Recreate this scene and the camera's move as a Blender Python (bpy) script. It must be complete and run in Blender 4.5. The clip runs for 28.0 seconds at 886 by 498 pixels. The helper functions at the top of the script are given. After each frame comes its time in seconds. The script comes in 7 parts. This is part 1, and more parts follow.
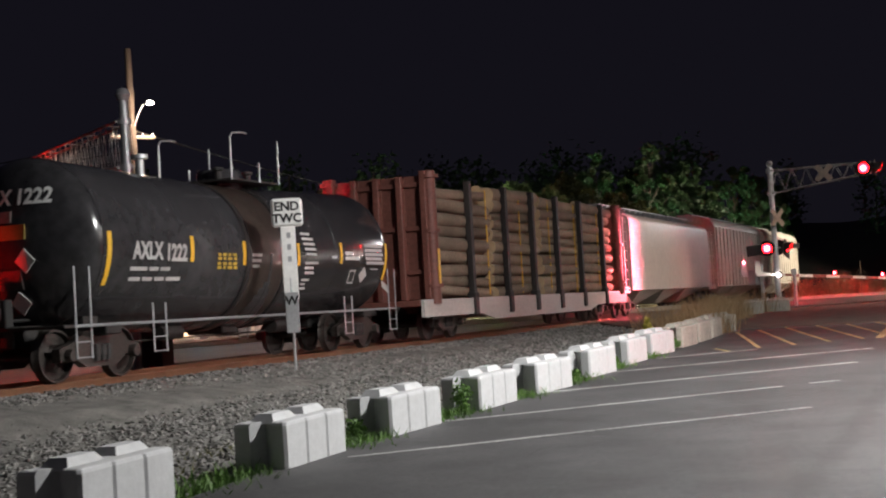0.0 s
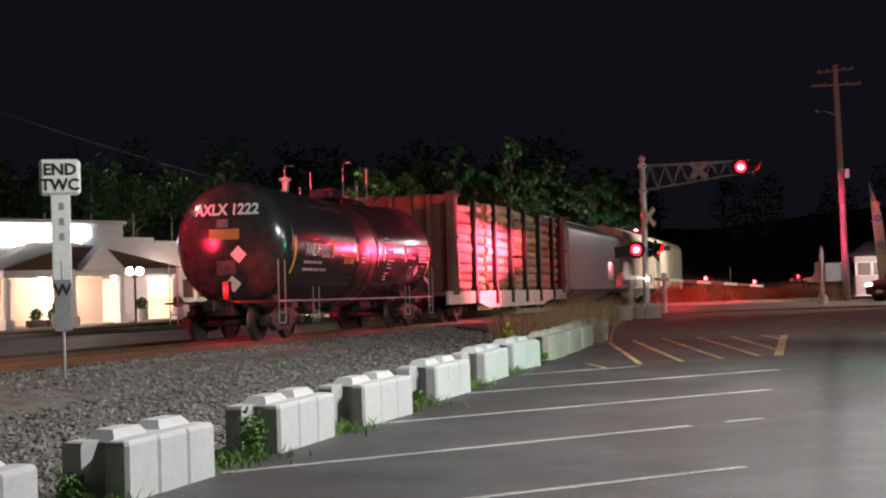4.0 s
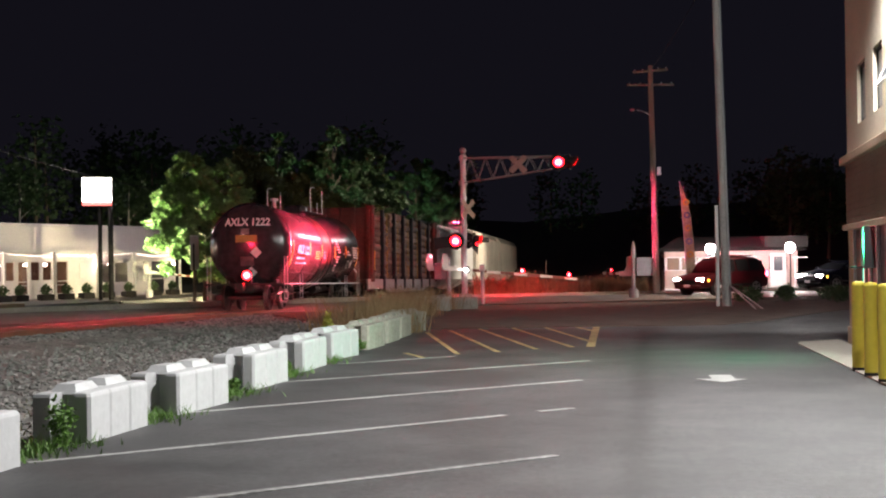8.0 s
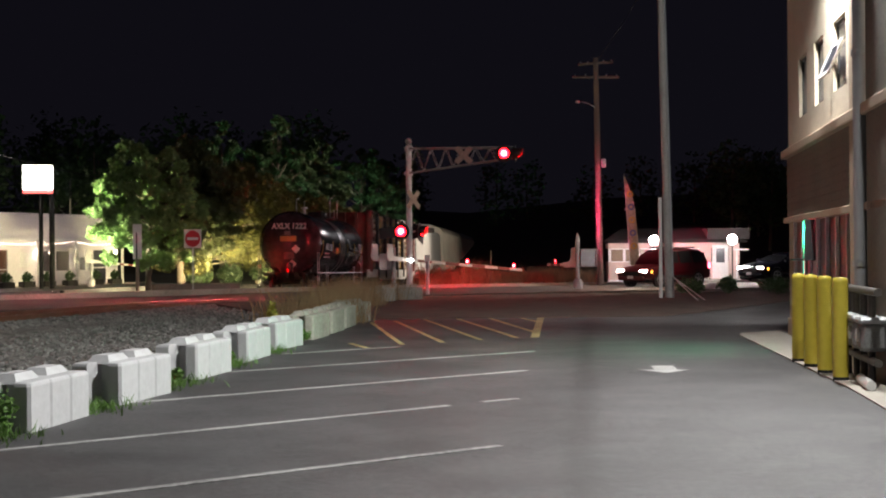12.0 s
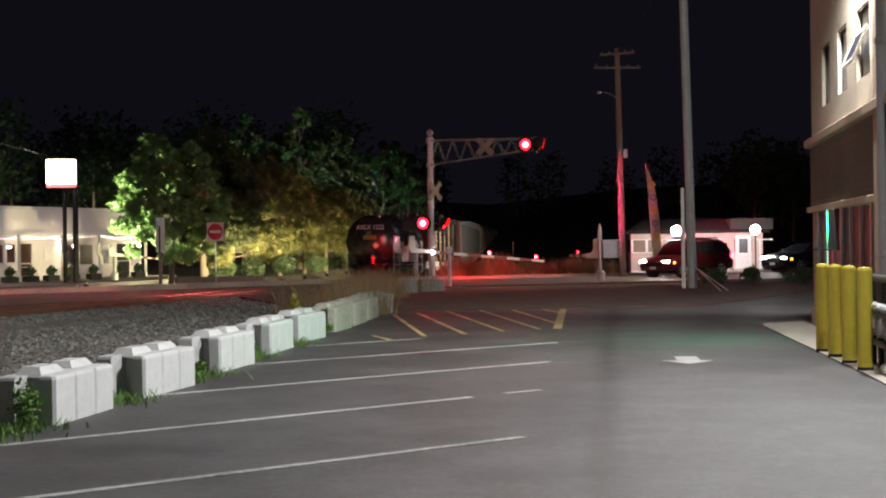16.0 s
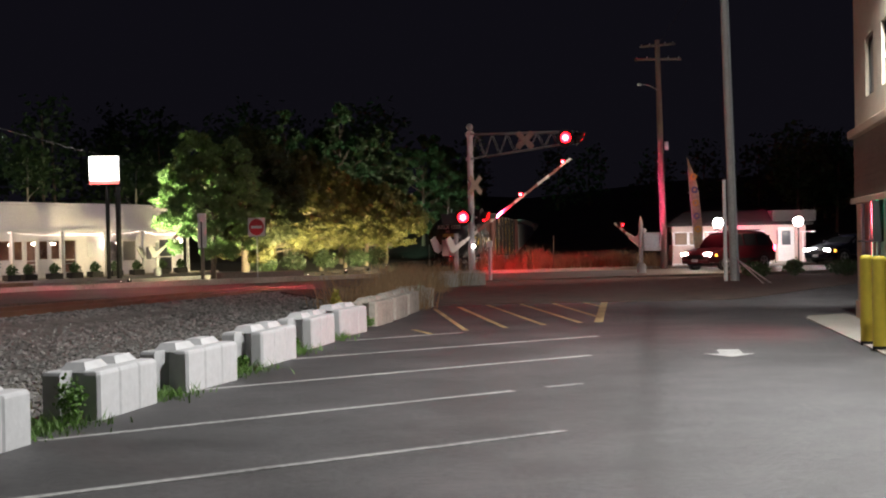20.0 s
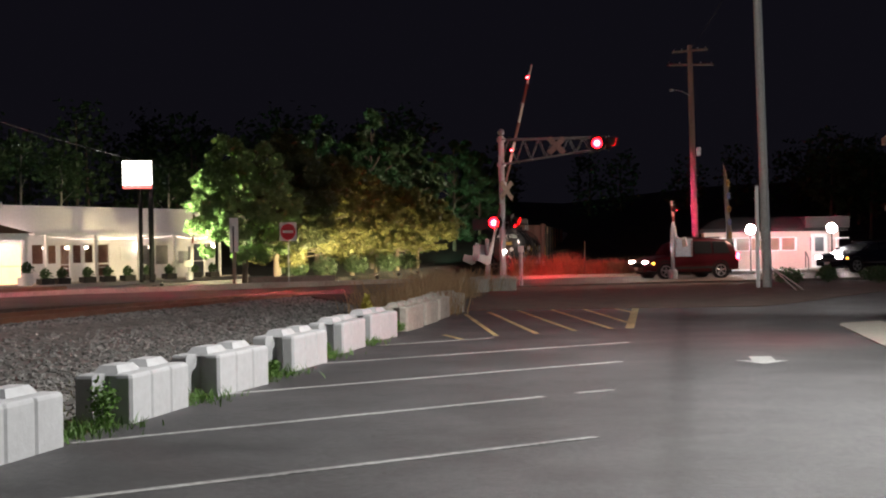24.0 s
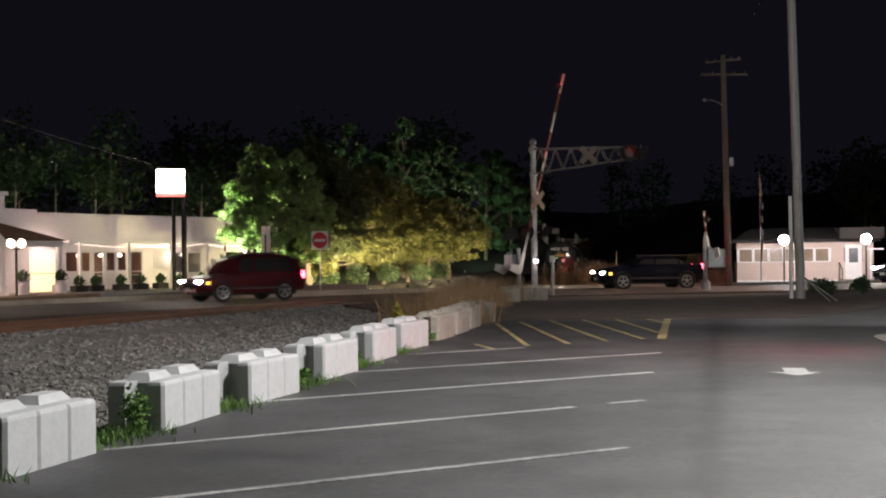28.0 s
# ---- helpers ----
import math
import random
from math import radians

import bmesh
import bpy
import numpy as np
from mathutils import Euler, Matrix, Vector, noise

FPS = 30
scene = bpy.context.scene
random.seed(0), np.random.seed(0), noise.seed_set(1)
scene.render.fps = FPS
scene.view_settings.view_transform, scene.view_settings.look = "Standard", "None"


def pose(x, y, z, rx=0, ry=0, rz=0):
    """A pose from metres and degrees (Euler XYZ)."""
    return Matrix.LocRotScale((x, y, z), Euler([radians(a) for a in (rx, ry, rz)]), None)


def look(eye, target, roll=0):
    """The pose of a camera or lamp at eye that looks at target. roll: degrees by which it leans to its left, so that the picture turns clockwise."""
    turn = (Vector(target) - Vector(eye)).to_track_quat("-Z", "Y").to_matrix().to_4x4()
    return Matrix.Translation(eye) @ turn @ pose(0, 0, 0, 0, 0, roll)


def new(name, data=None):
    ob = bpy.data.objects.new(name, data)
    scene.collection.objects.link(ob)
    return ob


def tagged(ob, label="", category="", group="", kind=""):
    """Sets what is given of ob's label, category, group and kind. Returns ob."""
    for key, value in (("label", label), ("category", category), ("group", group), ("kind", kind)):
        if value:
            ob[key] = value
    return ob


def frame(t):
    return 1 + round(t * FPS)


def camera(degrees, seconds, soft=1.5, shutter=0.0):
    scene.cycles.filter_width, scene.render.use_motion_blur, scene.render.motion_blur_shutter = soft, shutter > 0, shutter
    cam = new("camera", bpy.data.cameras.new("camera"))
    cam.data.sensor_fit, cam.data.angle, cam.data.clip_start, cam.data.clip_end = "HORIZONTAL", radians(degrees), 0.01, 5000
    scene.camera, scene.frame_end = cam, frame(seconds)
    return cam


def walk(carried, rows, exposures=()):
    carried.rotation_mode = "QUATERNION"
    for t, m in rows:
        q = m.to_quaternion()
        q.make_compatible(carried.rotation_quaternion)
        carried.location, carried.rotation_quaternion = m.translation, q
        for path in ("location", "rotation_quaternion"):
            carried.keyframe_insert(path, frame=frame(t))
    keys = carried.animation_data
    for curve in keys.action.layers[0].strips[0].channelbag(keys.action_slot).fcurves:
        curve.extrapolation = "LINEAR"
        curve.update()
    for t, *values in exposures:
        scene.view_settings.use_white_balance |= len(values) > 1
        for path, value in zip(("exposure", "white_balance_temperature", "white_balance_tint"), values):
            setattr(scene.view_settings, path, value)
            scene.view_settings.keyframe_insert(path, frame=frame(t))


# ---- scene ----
# (seconds, eye x, eye y, eye z, turn to the left, tilt up, roll)
PATH = [
    (0, 0.94, -5.2, 1.75, 17.44, 1.66, -3.65), (0.5, 0.75, -4.2, 1.75, 17.09, 1.61, -3.5), (1, 0.5, -2.9, 1.73, 16.8, 1.57, -3.15),
    (1.5, 0.2, -1.1, 1.72, 17.04, 1.46, -2.5), (2, 0, 0, 1.7, 16.79, 1.45, -2.21), (2.5, 0, 0, 1.7, 15.36, 1.39, -1.99),
    (4.5, 0, 0, 1.7, 10.15, 1.14, -1.63), (5, 0, 0, 1.7, 8.86, 1.07, -1.41), (5.5, 0, 0, 1.7, 7.53, 1, -1.21),
    (6, 0, 0, 1.7, 6.58, 0.93, -0.99), (6.5, 0, 0, 1.7, 5.69, 0.85, -0.87), (7, 0, 0, 1.7, 4.96, 0.78, -0.87),
    (7.5, 0, 0, 1.7, 4.19, 0.67, -0.83), (8, 0, 0, 1.7, 3.52, 0.56, -0.77), (8.5, 0, 0, 1.7, 3.04, 0.45, -0.7),
    (9, 0, 0, 1.7, 2.72, 0.35, -0.72), (9.5, 0, 0, 1.7, 2.41, 0.25, -0.65), (10, 0, 0, 1.7, 1.82, 0.13, -0.57),
    (10.5, 0, 0, 1.7, 1.45, 0.08, -0.57), (11, 0, 0, 1.7, 1.27, 0.04, -0.55), (11.5, 0, 0, 1.7, 1.16, 0.05, -0.53),
    (12, 0, 0, 1.7, 1.14, 0.12, -0.48), (12.5, 0, 0, 1.7, 1.13, 0.18, -0.41), (14.5, 0, 0, 1.7, 1.5, 0.2, -0.58),
    (15, 0, 0, 1.7, 1.75, 0.07, -0.67), (15.5, 0, 0, 1.7, 2.01, -0.12, -0.75), (16, 0, 0, 1.7, 2.1, -0.23, -0.78),
    (16.5, 0, 0, 1.7, 2.26, -0.32, -0.86), (17, 0, 0, 1.7, 2.46, -0.34, -0.94), (17.5, 0, 0, 1.7, 2.68, -0.36, -1.09),
    (18, 0, 0, 1.7, 2.91, -0.41, -1.15), (18.5, 0, 0, 1.7, 3.17, -0.45, -1.17), (19, 0, 0, 1.7, 3.48, -0.48, -1.2),
    (19.5, 0, 0, 1.7, 3.72, -0.48, -1.16), (20, 0, 0, 1.7, 3.86, -0.46, -1.14), (20.5, 0, 0, 1.7, 4.06, -0.4, -1.15),
    (21, 0, 0, 1.7, 4.25, -0.38, -1.08), (21.5, 0, 0, 1.7, 4.41, -0.31, -1.04), (23.5, 0, 0, 1.7, 5.01, -0.2, -0.99),
    (24, 0, 0, 1.7, 5.2, -0.21, -0.93), (24.5, 0, 0, 1.7, 5.4, -0.22, -0.93), (25, 0, 0, 1.7, 5.59, -0.19, -0.92),
    (25.5, 0, 0, 1.7, 5.72, -0.16, -0.85), (26, 0, 0, 1.7, 5.91, -0.11, -0.81), (26.5, 0, 0, 1.7, 6.07, -0.06, -0.75),
    (27, 0, 0, 1.7, 6.25, 0, -0.72), (27.5, 0, 0, 1.7, 6.38, 0.12, -0.7), (28, 0, 0, 1.7, 6.56, 0.21, -0.66),
]
cam = camera(37.19, 28.0, soft=2.0, shutter=0.5)


def aim(x, y, z, turn, tilt, roll):
    a, e = radians(turn), radians(tilt)
    ahead = Vector((-math.sin(a) * math.cos(e), math.cos(a) * math.cos(e), math.sin(e)))
    return look((x, y, z), Vector((x, y, z)) + ahead, roll)


walk(cam, [(t, aim(*row)) for t, *row in PATH], exposures=[(0, 0.5), (1, 0.35), (2, 0.12), (5, 0.3), (8, 0.4), (9, 0.0), (11, 0.03), (20, 0.05), (28, 0.05)])

# ---- light: a night sky, wall lamps of the building beside the lot, unseen and added lamps ----
world = bpy.data.worlds.new("night_sky")
scene.world = world
world.use_nodes = True
wn = world.node_tree.nodes
wl = world.node_tree.links
wn.clear()
w_out = wn.new("ShaderNodeOutputWorld")
w_bg = wn.new("ShaderNodeBackground")
w_ramp = wn.new("ShaderNodeValToRGB")
w_sep = wn.new("ShaderNodeSeparateXYZ")
w_tc = wn.new("ShaderNodeTexCoord")
wl.new(w_tc.outputs["Generated"], w_sep.inputs[0])
wl.new(w_sep.outputs["Z"], w_ramp.inputs[0])
w_ramp.color_ramp.elements[0].color = (0.0031, 0.0028, 0.0044, 1)
w_ramp.color_ramp.elements[1].color = (0.0027, 0.0025, 0.0045, 1)
w_ramp.color_ramp.elements[1].position = 0.5
wl.new(w_ramp.outputs[0], w_bg.inputs["Color"])
w_bg.inputs["Strength"].default_value = 1.45
wl.new(w_bg.outputs[0], w_out.inputs["Surface"])


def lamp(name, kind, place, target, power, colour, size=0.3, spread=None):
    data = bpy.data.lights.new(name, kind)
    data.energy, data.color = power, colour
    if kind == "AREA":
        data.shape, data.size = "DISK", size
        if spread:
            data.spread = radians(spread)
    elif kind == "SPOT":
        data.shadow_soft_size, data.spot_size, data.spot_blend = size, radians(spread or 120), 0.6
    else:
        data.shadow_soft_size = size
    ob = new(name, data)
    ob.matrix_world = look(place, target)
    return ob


WHITE_LED = (0.98, 0.975, 0.96)
lamp("wall_lamp_light", "SPOT", (4.45, 12.9, 9.6), (-8.0, 13.2, 1.0), 6600, WHITE_LED, 0.25, 146)
lamp("wall_lamp_light", "SPOT", (5.15, 19.6, 6.8), (3.4, 19.3, 0), 2500, WHITE_LED, 0.1, 168)
lamp("wall_lamp_light", "SPOT", (9.5, 26.6, 7.0), (6.0, 43, 1.6), 4200, WHITE_LED, 0.15, 104)
# added fill behind the restaurant, no lamp seen there; lifts the woods
lamp("unseen_light", "POINT", (-42, 98, 7.0), (-50, 120, 5), 900, (0.85, 1.0, 0.92), 0.3)
# unseen lamps, assumed from the lit hoppers and the tank's streak
lamp("unseen_light", "SPOT", (12.0, 100.0, 9.0), (-5.5, 100.0, 2.5), 24000, (1.0, 0.88, 0.74), 0.2, 66)
lamp("unseen_light", "SPOT", (10.5, 106.0, 12.0), (-10.0, 54.0, 2.7), 4200, (1.0, 0.96, 0.98), 0.25, 36)
# added fill, out of sight, that warms the road at the crossing
lamp("street_and_fill_light", "SPOT", (16.0, 58.5, 10.0), (1.0, 55.5, 0.0), 8000, (1.0, 0.74, 0.58), 0.25, 54)
# unseen lamp, assumed from the lit hoppers
lamp("unseen_light", "SPOT", (10.0, 84.0, 9.0), (-4.2, 117.5, 3.0), 20000, (1.0, 0.90, 0.76), 0.2, 25)


# ---- materials ----
def shader(name, base, rough=0.7, metal=0.0, vary=0.25, scale=6.0, bump=0.2, bscale=40.0, tint=None, emit=None, power=0.0, random_vary=0.0, spec=0.5):
    """A surface with stains at a large scale, grain at a fine one and a fine relief."""
    m = bpy.data.materials.new(name)
    m.use_nodes = True
    nt = m.node_tree
    b = nt.nodes["Principled BSDF"]
    b.inputs["Roughness"].default_value, b.inputs["Metallic"].default_value = rough, metal
    b.inputs["Specular IOR Level"].default_value = spec
    tc = nt.nodes.new("ShaderNodeTexCoord")
    n1, n2 = nt.nodes.new("ShaderNodeTexNoise"), nt.nodes.new("ShaderNodeTexNoise")
    n1.inputs["Scale"].default_value, n1.inputs["Detail"].default_value = scale * 0.15, 5
    n2.inputs["Scale"].default_value, n2.inputs["Detail"].default_value = scale * 3.0, 3
    for n in (n1, n2):
        nt.links.new(tc.outputs["Object"], n.inputs["Vector"])
    add = nt.nodes.new("ShaderNodeMath")
    add.operation = "ADD"
    nt.links.new(n1.outputs["Fac"], add.inputs[0])
    nt.links.new(n2.outputs["Fac"], add.inputs[1])
    ramp = nt.nodes.new("ShaderNodeMapRange")
    ramp.inputs["From Min"].default_value, ramp.inputs["From Max"].default_value = 0.65, 1.35
    nt.links.new(add.outputs[0], ramp.inputs["Value"])
    mix = nt.nodes.new("ShaderNodeMix")
    mix.data_type = "RGBA"
    t = tint or tuple(c * (1 - vary) for c in base)
    mix.inputs["A"].default_value = (*t, 1)
    mix.inputs["B"].default_value = (*(min(1, c * (1 + vary)) for c in base), 1)
    nt.links.new(ramp.outputs[0], mix.inputs["Factor"])
    colour = mix.outputs["Result"]
    if random_vary:
        info, hsv, mr = nt.nodes.new("ShaderNodeObjectInfo"), nt.nodes.new("ShaderNodeHueSaturation"), nt.nodes.new("ShaderNodeMapRange")
        mr.inputs["To Min"].default_value, mr.inputs["To Max"].default_value = 1 - random_vary, 1 + random_vary
        nt.links.new(info.outputs["Random"], mr.inputs["Value"])
        nt.links.new(mr.outputs[0], hsv.inputs["Value"])
        nt.links.new(colour, hsv.inputs["Color"])
        colour = hsv.outputs[0]
    nt.links.new(colour, b.inputs["Base Color"])
    if bump:
        n3, bp = nt.nodes.new("ShaderNodeTexNoise"), nt.nodes.new("ShaderNodeBump")
        n3.inputs["Scale"].default_value, n3.inputs["Detail"].default_value = bscale, 4
        bp.inputs["Strength"].default_value, bp.inputs["Distance"].default_value = bump, 0.02
        nt.links.new(tc.outputs["Object"], n3.inputs["Vector"])
        nt.links.new(n3.outputs["Fac"], bp.inputs["Height"])
        nt.links.new(bp.outputs[0], b.inputs["Normal"])
    if emit:
        b.inputs["Emission Color"].default_value = (*emit, 1)
        b.inputs["Emission Strength"].default_value = power
    return m


ASPHALT = shader("asphalt", (0.068, 0.066, 0.066), 0.62, vary=0.45, scale=5, bump=0.5, bscale=90)


def add_streak(m, ax, ay, bx, by, half, dark):
    """A long dark oil and tyre stain along a line on the lot."""
    nt = m.node_tree
    b = nt.nodes["Principled BSDF"]
    src = b.inputs["Base Color"].links[0].from_socket
    tc, sep = nt.nodes.new("ShaderNodeTexCoord"), nt.nodes.new("ShaderNodeSeparateXYZ")
    nt.links.new(tc.outputs["Object"], sep.inputs[0])
    d = Vector((bx - ax, by - ay)).normalized()

    def op(kind, a, b2):
        n = nt.nodes.new("ShaderNodeMath")
        n.operation = kind
        for k, v in enumerate((a, b2)):
            if isinstance(v, (int, float)):
                n.inputs[k].default_value = v
            else:
                nt.links.new(v, n.inputs[k])
        return n.outputs[0]

    noise_n = nt.nodes.new("ShaderNodeTexNoise")
    noise_n.inputs["Scale"].default_value, noise_n.inputs["Detail"].default_value = 0.9, 4
    nt.links.new(tc.outputs["Object"], noise_n.inputs["Vector"])
    off = op("ADD", op("MULTIPLY", op("SUBTRACT", sep.outputs[0], ax), -d.y), op("MULTIPLY", op("SUBTRACT", sep.outputs[1], ay), d.x))
    off = op("ADD", op("ABSOLUTE", off, 0.0), op("MULTIPLY", op("SUBTRACT", noise_n.outputs["Fac"], 0.5), half * 1.6))
    mr = nt.nodes.new("ShaderNodeMapRange")
    mr.inputs["From Min"].default_value, mr.inputs["From Max"].default_value = 0.0, half
    mr.inputs["To Min"].default_value, mr.inputs["To Max"].default_value = dark, 1.0
    mr.interpolation_type = "SMOOTHSTEP"
    nt.links.new(off, mr.inputs["Value"])
    mul = nt.nodes.new("ShaderNodeMix")
    mul.data_type, mul.blend_type = "RGBA", "MULTIPLY"
    mul.inputs["Factor"].default_value = 1.0
    nt.links.new(src, mul.inputs["A"])
    nt.links.new(mr.outputs[0], mul.inputs["B"])
    nt.links.new(mul.outputs["Result"], b.inputs["Base Color"])




def add_patches(m, scale, low, high):
    """Broad soft lighter and darker patches over a surface."""
    nt = m.node_tree
    b = nt.nodes["Principled BSDF"]
    src = b.inputs["Base Color"].links[0].from_socket
    tc, n, mr = nt.nodes.new("ShaderNodeTexCoord"), nt.nodes.new("ShaderNodeTexNoise"), nt.nodes.new("ShaderNodeMapRange")
    n.inputs["Scale"].default_value, n.inputs["Detail"].default_value, n.inputs["Distortion"].default_value = scale, 3, 0.6
    nt.links.new(tc.outputs["Object"], n.inputs["Vector"])
    mr.inputs["From Min"].default_value, mr.inputs["From Max"].default_value = 0.35, 0.65
    mr.inputs["To Min"].default_value, mr.inputs["To Max"].default_value = low, high
    nt.links.new(n.outputs["Fac"], mr.inputs["Value"])
    mul = nt.nodes.new("ShaderNodeMix")
    mul.data_type, mul.blend_type = "RGBA", "MULTIPLY"
    mul.inputs["Factor"].default_value = 1.0
    nt.links.new(src, mul.inputs["A"])
    nt.links.new(mr.outputs[0], mul.inputs["B"])
    nt.links.new(mul.outputs["Result"], b.inputs["Base Color"])


add_patches(ASPHALT, 0.42, 0.84, 1.16)
add_patches(ASPHALT, 1.7, 0.9, 1.1)
add_streak(ASPHALT, 2.72, 30.8, 0.75, 9.2, 0.24, 0.66)
add_streak(ASPHALT, 2.3, 30.8, 0.3, 9.2, 0.55, 0.86)
ROAD_ASPHALT = shader("road_asphalt", (0.115, 0.085, 0.068), 0.7, vary=0.4, scale=2.5, bump=0.3, bscale=60)
SOIL = shader("soil", (0.045, 0.036, 0.028), 0.95, vary=0.4, scale=4, bump=0.8, bscale=14)
MULCH = shader("mulch", (0.085, 0.060, 0.047), 0.95, vary=0.5, scale=9, bump=1.0, bscale=25)
GRAVEL_BED = shader("gravel_bed", (0.16, 0.152, 0.138), 0.9, vary=0.6, scale=18, bump=1.0, bscale=22)
CONCRETE = shader("white_concrete", (0.52, 0.52, 0.525), 0.85, vary=0.1, scale=4, bump=0.12, bscale=30)
OLD_CONCRETE = shader("weathered_concrete", (0.36, 0.34, 0.29), 0.9, vary=0.3, scale=5, bump=0.4, bscale=30)
WHITE_PAINT = shader("road_paint_white", (0.32, 0.32, 0.31), 0.7, vary=0.6, scale=5, bump=0.2)
YELLOW_PAINT = shader("road_paint_yellow", (0.45, 0.36, 0.17), 0.7, vary=0.5, scale=7, bump=0.2)
BLACK_TANK = shader("black_tank_paint", (0.033, 0.032, 0.034), 0.17, vary=0.5, scale=1.5, bump=0.012, bscale=3, spec=0.7)


DARK_STEEL = shader("dark_steel", (0.03, 0.027, 0.026), 0.6, 0.3, vary=0.4, scale=6, bump=0.2)
WHEEL_STEEL = shader("wheel_steel", (0.065, 0.055, 0.05), 0.5, 0.6, vary=0.4, scale=6, bump=0.2)
RAIL_STEEL = shader("rusty_rail", (0.20, 0.10, 0.055), 0.5, 0.5, vary=0.3, scale=8, bump=0.2)
CAR_RED = shader("oxide_red_paint", (0.15, 0.055, 0.042), 0.6, vary=0.35, scale=4, bump=0.15)
PALE_PAINT = shader("pale_grey_paint", (0.48, 0.46, 0.43), 0.55, vary=0.2, scale=3, bump=0.1)
TAN_PAINT = shader("tan_grey_paint", (0.46, 0.42, 0.34), 0.6, vary=0.25, scale=3, bump=0.1)
BARK = shader("log_bark", (0.25, 0.195, 0.14), 0.9, vary=0.4, scale=6, bump=0.6, bscale=25, random_vary=0.35)
LOG_END = shader("cut_log_end", (0.45, 0.33, 0.20), 0.85, vary=0.25, scale=20, bump=0.2)
TIE_WOOD = shader("creosoted_wood", (0.05, 0.035, 0.025), 0.9, vary=0.4, scale=8, bump=0.5)
GALV = shader("galvanised_steel", (0.42, 0.43, 0.44), 0.45, 0.6, vary=0.2, scale=6, bump=0.1)
AGED_STEEL = shader("aged_galvanised_steel", (0.22, 0.21, 0.205), 0.6, 0.4, vary=0.3, scale=6, bump=0.1)
POLE_WOOD = shader("pole_wood", (0.20, 0.165, 0.14), 0.9, vary=0.3, scale=6, bump=0.4)
WHITE_METAL = shader("white_metal", (0.72, 0.72, 0.70), 0.5, vary=0.12, scale=5, bump=0.08)
# white dulled in the colour, standing for flank letters lost in glare
LETTER_DULL = shader("dull_letters", (0.42, 0.41, 0.40), 0.7, vary=0.35, scale=9, bump=0.05)
LETTER_WHITE = shader("letter_white", (0.75, 0.75, 0.73), 0.6, vary=0.15, scale=9, bump=0.05)
DECAL_YELLOW = shader("decal_yellow", (0.72, 0.42, 0.03), 0.5, vary=0.15, scale=6, bump=0.05)
BLACK = shader("matt_black", (0.012, 0.012, 0.012), 0.75, vary=0.3, scale=6, bump=0.1)
RED_DULL = shader("red_lens_unlit", (0.03, 0.004, 0.004), 0.45, bump=0)


def leaf_shader(name, base):
    """Thin leaves: part of the light passes through."""
    m = shader(name, base, 0.55, vary=0.45, scale=2, bump=0.0)
    nt = m.node_tree
    b, out = nt.nodes["Principled BSDF"], nt.nodes["Material Output"]
    tr, mix = nt.nodes.new("ShaderNodeBsdfTranslucent"), nt.nodes.new("ShaderNodeMixShader")
    nt.links.new(b.inputs["Base Color"].links[0].from_socket, tr.inputs["Color"])
    mix.inputs[0].default_value = 0.4
    nt.links.new(b.outputs[0], mix.inputs[1])
    nt.links.new(tr.outputs[0], mix.inputs[2])
    nt.links.new(mix.outputs[0], out.inputs["Surface"])
    return m


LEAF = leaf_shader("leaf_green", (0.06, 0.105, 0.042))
LEAF_DARK = leaf_shader("leaf_dark_green", (0.075, 0.085, 0.032))
LEAF_OLIVE = leaf_shader("leaf_olive", (0.12, 0.115, 0.034))
LEAF_UNDER = leaf_shader("leaf_undergrowth", (0.035, 0.055, 0.022))
# paler than the other maples' leaves: flood light put into the colour
LEAF_LIT = leaf_shader("leaf_lit_green", (0.19, 0.27, 0.10))
TRUNK = shader("tree_bark", (0.13, 0.10, 0.075), 0.9, vary=0.4, scale=5, bump=0.6)


# ---- building helpers ----
def thing(name, m, label, category, group="", kind=""):
    ob = new(name)
    ob.empty_display_size = 0.2
    ob.matrix_world = m
    return tagged(ob, label, category, group, kind)


def mesh_of(name, bm, material, smooth=False):
    me = bpy.data.meshes.new(name)
    bmesh.ops.recalc_face_normals(bm, faces=bm.faces)
    bm.to_mesh(me)
    bm.free()
    for one in material if isinstance(material, (list, tuple)) else [material]:
        me.materials.append(one)
    if smooth:
        me.polygons.foreach_set("use_smooth", [True] * len(me.polygons))
        me.set_sharp_from_angle(angle=radians(40))
    return me


def part(name, bm, material, parent, label="", smooth=False, m=None):
    me = bm if isinstance(bm, bpy.types.Mesh) else mesh_of(name, bm, material, smooth)
    ob = new(name, me)
    ob.parent = parent
    if m is not None:
        ob.matrix_basis = m
    return tagged(ob, label)


def solo(name, bm, material, label, category, group="", kind="", smooth=False, m=None):
    ob = new(name, mesh_of(name, bm, material, smooth))
    if m is not None:
        ob.matrix_world = m
    return tagged(ob, label, category, group, kind)


